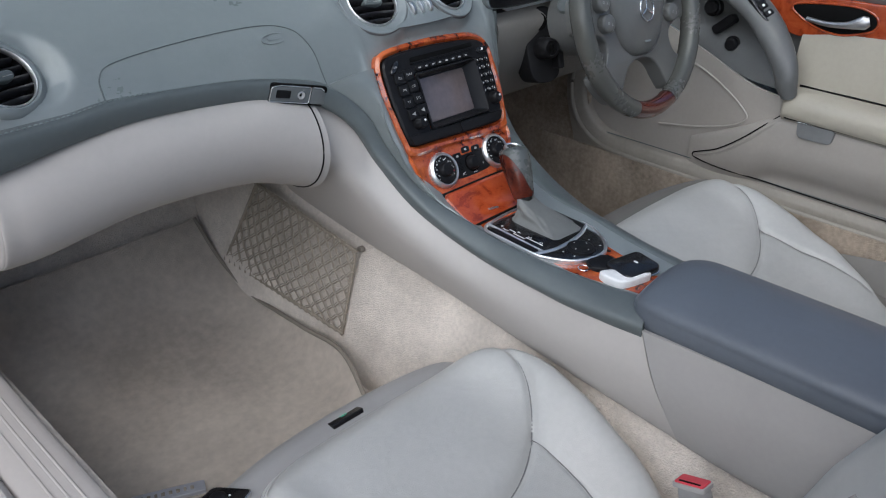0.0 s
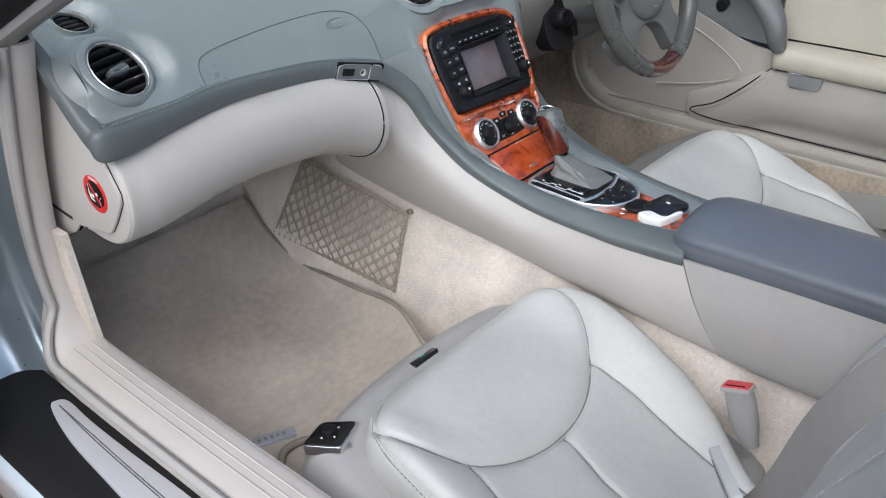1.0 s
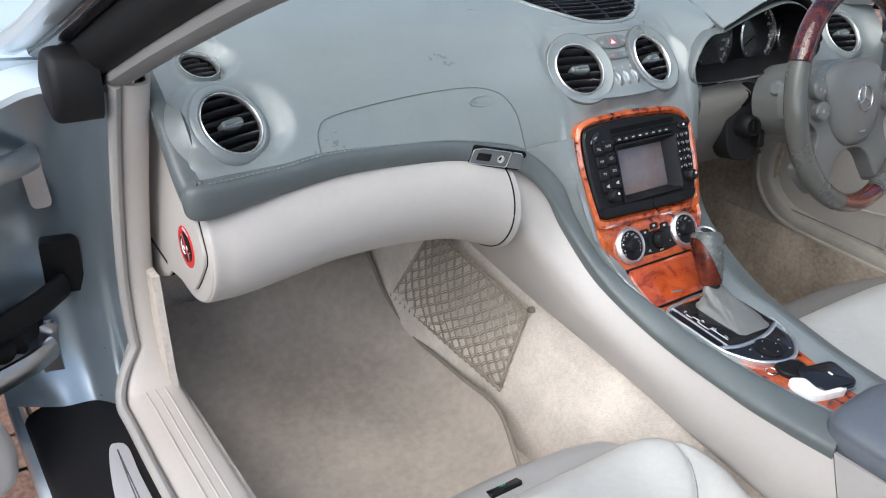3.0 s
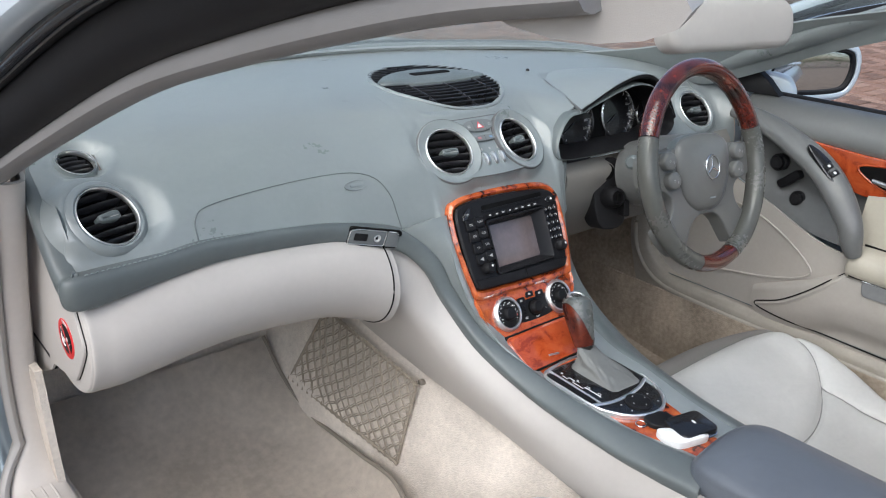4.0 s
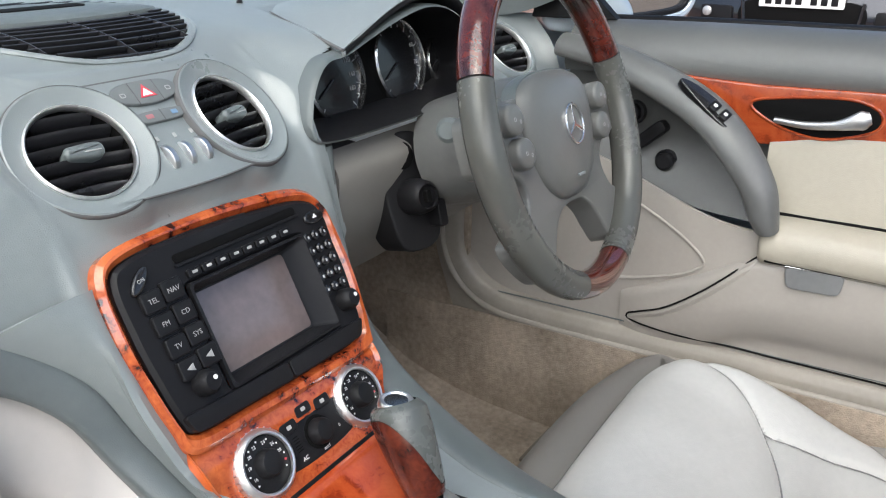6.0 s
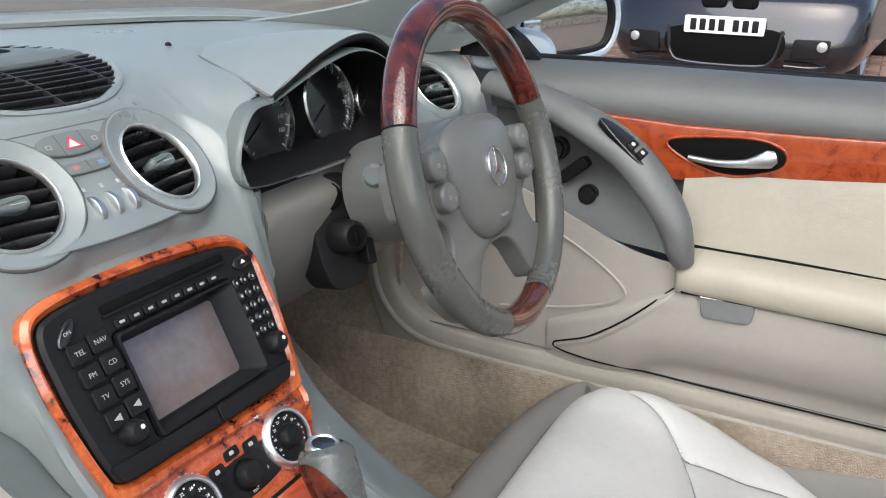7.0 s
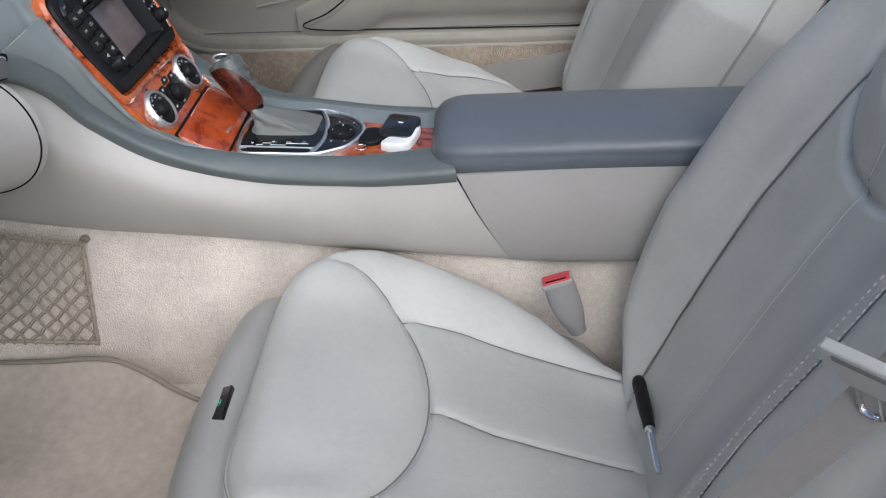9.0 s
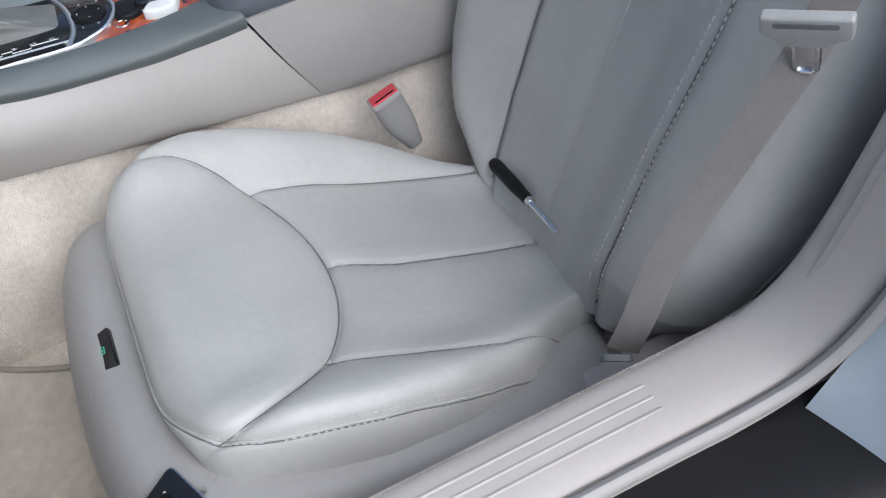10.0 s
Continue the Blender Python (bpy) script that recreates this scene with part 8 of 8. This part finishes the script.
def brickmat():
    m = bpy.data.materials.new("clay_block")
    m.use_nodes = True
    t = m.node_tree
    b = t.nodes["Principled BSDF"]
    b.inputs["Roughness"].default_value = 0.85
    info = t.nodes.new("ShaderNodeObjectInfo").outputs["Random"]
    isl = t.nodes.new("ShaderNodeNewGeometry").outputs["Random Per Island"]
    add = t.nodes.new("ShaderNodeMath")
    add.operation = "ADD"
    t.links.new(info, add.inputs[0])
    t.links.new(isl, add.inputs[1])
    fr = t.nodes.new("ShaderNodeMath")
    fr.operation = "FRACT"
    t.links.new(add.outputs[0], fr.inputs[0])
    r = t.nodes.new("ShaderNodeValToRGB")
    e = r.color_ramp.elements
    e[0].color, e[1].color = (0.15, 0.09, 0.065, 1), (0.30, 0.20, 0.15, 1)
    k = e.new(0.5)
    k.color = (0.23, 0.135, 0.095, 1)
    t.links.new(fr.outputs[0], r.inputs[0])
    co = t.nodes.new("ShaderNodeTexCoord").outputs["Object"]
    n = t.nodes.new("ShaderNodeTexNoise")
    n.inputs["Scale"].default_value, n.inputs["Detail"].default_value = 70, 8
    t.links.new(co, n.inputs["Vector"])
    mr = t.nodes.new("ShaderNodeMapRange")
    mr.inputs[1].default_value, mr.inputs[2].default_value, mr.inputs[3].default_value, mr.inputs[4].default_value = 0.3, 0.7, 0.6, 1.4
    t.links.new(n.outputs["Fac"], mr.inputs[0])
    mul = t.nodes.new("ShaderNodeVectorMath")
    mul.operation = "SCALE"
    t.links.new(r.outputs[0], mul.inputs[0])
    t.links.new(mr.outputs[0], mul.inputs["Scale"])
    t.links.new(mul.outputs[0], b.inputs["Base Color"])
    bump = t.nodes.new("ShaderNodeBump")
    bump.inputs["Strength"].default_value, bump.inputs["Distance"].default_value = 0.8, 0.004
    t.links.new(n.outputs["Fac"], bump.inputs["Height"])
    t.links.new(bump.outputs[0], b.inputs["Normal"])
    return m


CLAY = brickmat()
pave = thing("pavement", (-1.1, 0.9, GZ), "brown herringbone clay block paving", "paving", kind="structure")
shapes = []
for k in range(5):
    v, f = brick_mesh(0.2, 0.097, k)
    me = bpy.data.meshes.new("brick")
    me.from_pydata([tuple(map(float, p)) for p in v], [], [tuple(map(int, q)) for q in f])
    me.materials.append(CLAY)
    shapes.append(me)
near = herring(-1.75, -0.80, 0.15, 1.90, lambda x, y: False)
near = sorted(near, key=lambda c: abs(c[0] + 1.0) + abs(c[1] - 0.9))[:290]
for x, y, a in near:
    ob = new("brick", rb_.choice(shapes))
    ob.parent = pave
    ob.matrix_basis = pose(x + 1.1 + rb_.uniform(-0.0015, 0.0015), y - 0.9, rb_.uniform(-0.002, 0.002), rb_.uniform(-0.4, 0.4), rb_.uniform(-0.4, 0.4), a + rb_.uniform(-0.6, 0.6))
nset = {(round(x, 3), round(y, 3)) for x, y, _ in near}
vs, fs = [], []
v0, f0 = brick_mesh(0.2, 0.097, 9)
for x0, x1, y0, y1 in ((-1.75, -0.80, 0.15, 1.90), (1.1, 9.5, -1.6, 6.8)):
    for x, y, a in herring(x0, x1, y0, y1, lambda x, y: False):
        if (round(x, 3), round(y, 3)) in nset:
            continue
        k = len(vs)
        ca, sa = math.cos(radians(a)), math.sin(radians(a))
        dz = rb_.uniform(-0.002, 0.002)
        vs += [(x + p[0] * ca - p[1] * sa, y + p[0] * sa + p[1] * ca, GZ + p[2] + dz) for p in v0]
        fs += [[i + k for i in q] for q in f0]
tagged(part("paving_field", (vs, fs), CLAY, pave, "brown clay blocks"), kind="stuff")
bpy.data.objects["paving_field"].location = -pave.location

DARKP = mat("black_car_paint", (0.012, 0.013, 0.018), 0.22, 0.2, coat=0.9, vary=0.02)
TYRE = mat("tyre_rubber", (0.018, 0.018, 0.018), 0.8, grain=0.4, vary=0.06)
GOLD = mat("pale_gold_paint", (0.36, 0.34, 0.28), 0.3, 0.4, coat=0.7, vary=0.02)
LENS = mat("lamp_lens", (0.40, 0.41, 0.41), 0.1, 0.3)


def parked(name, m, paint, label, plate):
    """A saloon seen from the front; the frame m stands on the ground with x to its left and y to its rear."""
    t = thing(name, m.translation[:], label, "car")

    def at(p):
        return place(m, p)

    rows = []
    for z, half_, y0, cur in ((0.17, 0.72, 0.10, 0.20), (0.24, 0.80, 0.03, 0.22), (0.34, 0.84, 0.0, 0.24), (0.46, 0.85, 0.02, 0.24), (0.56, 0.85, 0.05, 0.24), (0.64, 0.84, 0.10, 0.26), (0.72, 0.82, 0.24, 0.30), (0.78, 0.76, 0.60, 0.2), (0.84, 0.72, 1.1, 0.1)):
        xs = [-1, -1, -1, -0.97, -0.85, -0.6, -0.3, 0, 0.3, 0.6, 0.85, 0.97, 1, 1, 1]
        back_ = [16, 6, 2.2, 0.9, 0.42, 0.16, 0.04, 0, 0.04, 0.16, 0.42, 0.9, 2.2, 6, 16]
        rows.append([tuple(at([(x * half_, y0 + cur * yy, z)])[0]) for x, yy in zip(xs, back_)])
    part("body", solid(sheet(rows, 40, 90), 0.01), paint, t, "glossy painted body")
    fm = m @ frame3((0, -0.012, 0), (1, 0, 0), (0, 0, 1))
    part("lower_intake", slab(loop([(-0.30, 0.25), (0.30, 0.25), (0.36, 0.44), (0.0, 0.46), (-0.36, 0.44)], 40), fm, -0.03, 0.006, 0.004), VOID, t, "dark lower intake")
    part("intake_lip", tube([tuple(fm @ Vector(p)) for p in cr([(-0.37, 0.46, 0.004), (-0.33, 0.27, 0.012), (-0.2, 0.225, 0.016), (0.2, 0.225, 0.016), (0.33, 0.27, 0.012), (0.37, 0.46, 0.004)], 40)], 0.012, n=8), paint, t)
    for s in (-1, 1):
        part("side_intake", slab(rounded([(-s * 0.12, -0.07), (s * 0.10, -0.05), (s * 0.11, 0.06), (-s * 0.11, 0.06)], 0.02), fm @ pose(s * 0.55, 0.35, -0.045, 0, s * 9, 0), -0.04, 0.016, 0.004), BLACK, t, "dark side intake")
        part("fog_lamp", lathe([(0.032, -0.02), (0.032, 0.018), (0.024, 0.024), (0.001, 0.026)], fm @ pose(s * 0.61, 0.37, -0.045, 0, s * 12, 0), 24), LENS, t, "round fog lamp")
        part("headlamp", slab(loop([(s * 0.40, 0.62), (s * 0.72, 0.64), (s * 0.78, 0.74), (s * 0.45, 0.72)], 30), fm @ pose(0, 0, -0.26, 0, s * 18, 0), -0.05, 0.03, 0.01), LENS, t, "clear headlamp")
        part("kidney_grille", slab(rrect(0.16, 0.09, 0.03, 5, s * 0.10, 0.63), fm, -0.12, -0.05, 0.006), VOID, t, "dark grille")
        part("bumper_crease", tube([tuple(fm @ Vector(p)) for p in cr([(s * 0.40, 0.24, -0.01), (s * 0.58, 0.235, -0.06), (s * 0.74, 0.26, -0.22)], 16)], 0.010, n=8), paint, t)
        for y in (0.85, 3.4):
            w = m @ frame3((s * 0.70, y, 0.31), (0, 1, 0), (0, 0, 1))
            part("wheel", lathe([(0.31, -0.09), (0.32, -0.06), (0.32, 0.06), (0.31, 0.09), (0.22, 0.092), (0.21, 0.07), (0.001, 0.07)], w, 40), TYRE, t, "black tyre")
            part("rim", lathe([(0.21, -0.095), (0.21, 0.095), (0.19, 0.10), (0.17, 0.08), (0.04, 0.085), (0.001, 0.085)], w, 40), STEEL, t, "alloy rim")
    up = sheet([[tuple(at([p])[0]) for p in r] for r in ([(-0.72, 1.15, 0.84), (0, 1.05, 0.90), (0.72, 1.15, 0.84)], [(-0.60, 1.75, 1.28), (0, 1.65, 1.36), (0.60, 1.75, 1.28)], [(-0.60, 3.0, 1.28), (0, 3.0, 1.38), (0.60, 3.0, 1.28)], [(-0.70, 4.0, 0.95), (0, 4.1, 1.0), (0.70, 4.0, 0.95)])], 30, 16)
    part("greenhouse", solid(up, 0.02), GLOSSK, t, "dark windows and roof")
    if plate:
        part("number_plate", slab(rrect(0.52, 0.111, 0.01, 4, 0.0, 0.475), fm, -0.01, 0.022, 0.002), WHITEM, t, "white number plate with plain bars")
        for k in range(7):
            x = -0.20 + k * 0.062 + (0.03 if k > 3 else 0)
            part("plate_bar", slab(rrect(0.04, 0.075, 0.004, 3, x, 0.475), fm, 0.02, 0.0235, 0.0005), BLACK, t)
    return t


parked("black_car", frame3((5.50, 0.93, GZ), Vector((0.06, 1, 0)).normalized() * -1, Vector((1, -0.06, 0))), DARKP, "glossy black saloon car with a white front plate", True)
parked("gold_car", frame3((8.0, -2.1, GZ), Vector((-0.85, -0.52, 0)), Vector((0.52, -0.85, 0))), GOLD, "pale gold parked car on the paving", False)

# hedge behind, seen in the door mirror
rh = random.Random(3)
LEAF = mat("hedge_leaves", (0.055, 0.085, 0.03), 0.6, vary=0.25, vary_scale=3)
vs, fs = [], []
for k in range(9000):
    x, y, z = rh.uniform(-4, 16), rh.gauss(-11.0, 0.5), GZ + 2.6 * rh.random() ** 0.8
    a, b, c = rh.uniform(0, 6.28), rh.uniform(-1, 1), rh.uniform(0.05, 0.12)
    d1 = np.array([math.cos(a), math.sin(a), b * 0.6]) * c
    d2 = np.array([-math.sin(a) * 0.5, math.cos(a) * 0.5, 0.8 - abs(b) * 0.5]) * c * 0.6
    o = np.array([x, y, z])
    i = len(vs)
    vs += [o - d1, o + d2 * 0.7, o + d1, o - d2 * 0.7]
    fs.append([i, i + 1, i + 2, i + 3])
hg = part("hedge", (vs, fs), LEAF)
tagged(hg, "green leafy hedge beyond the paving", "hedge", kind="stuff")
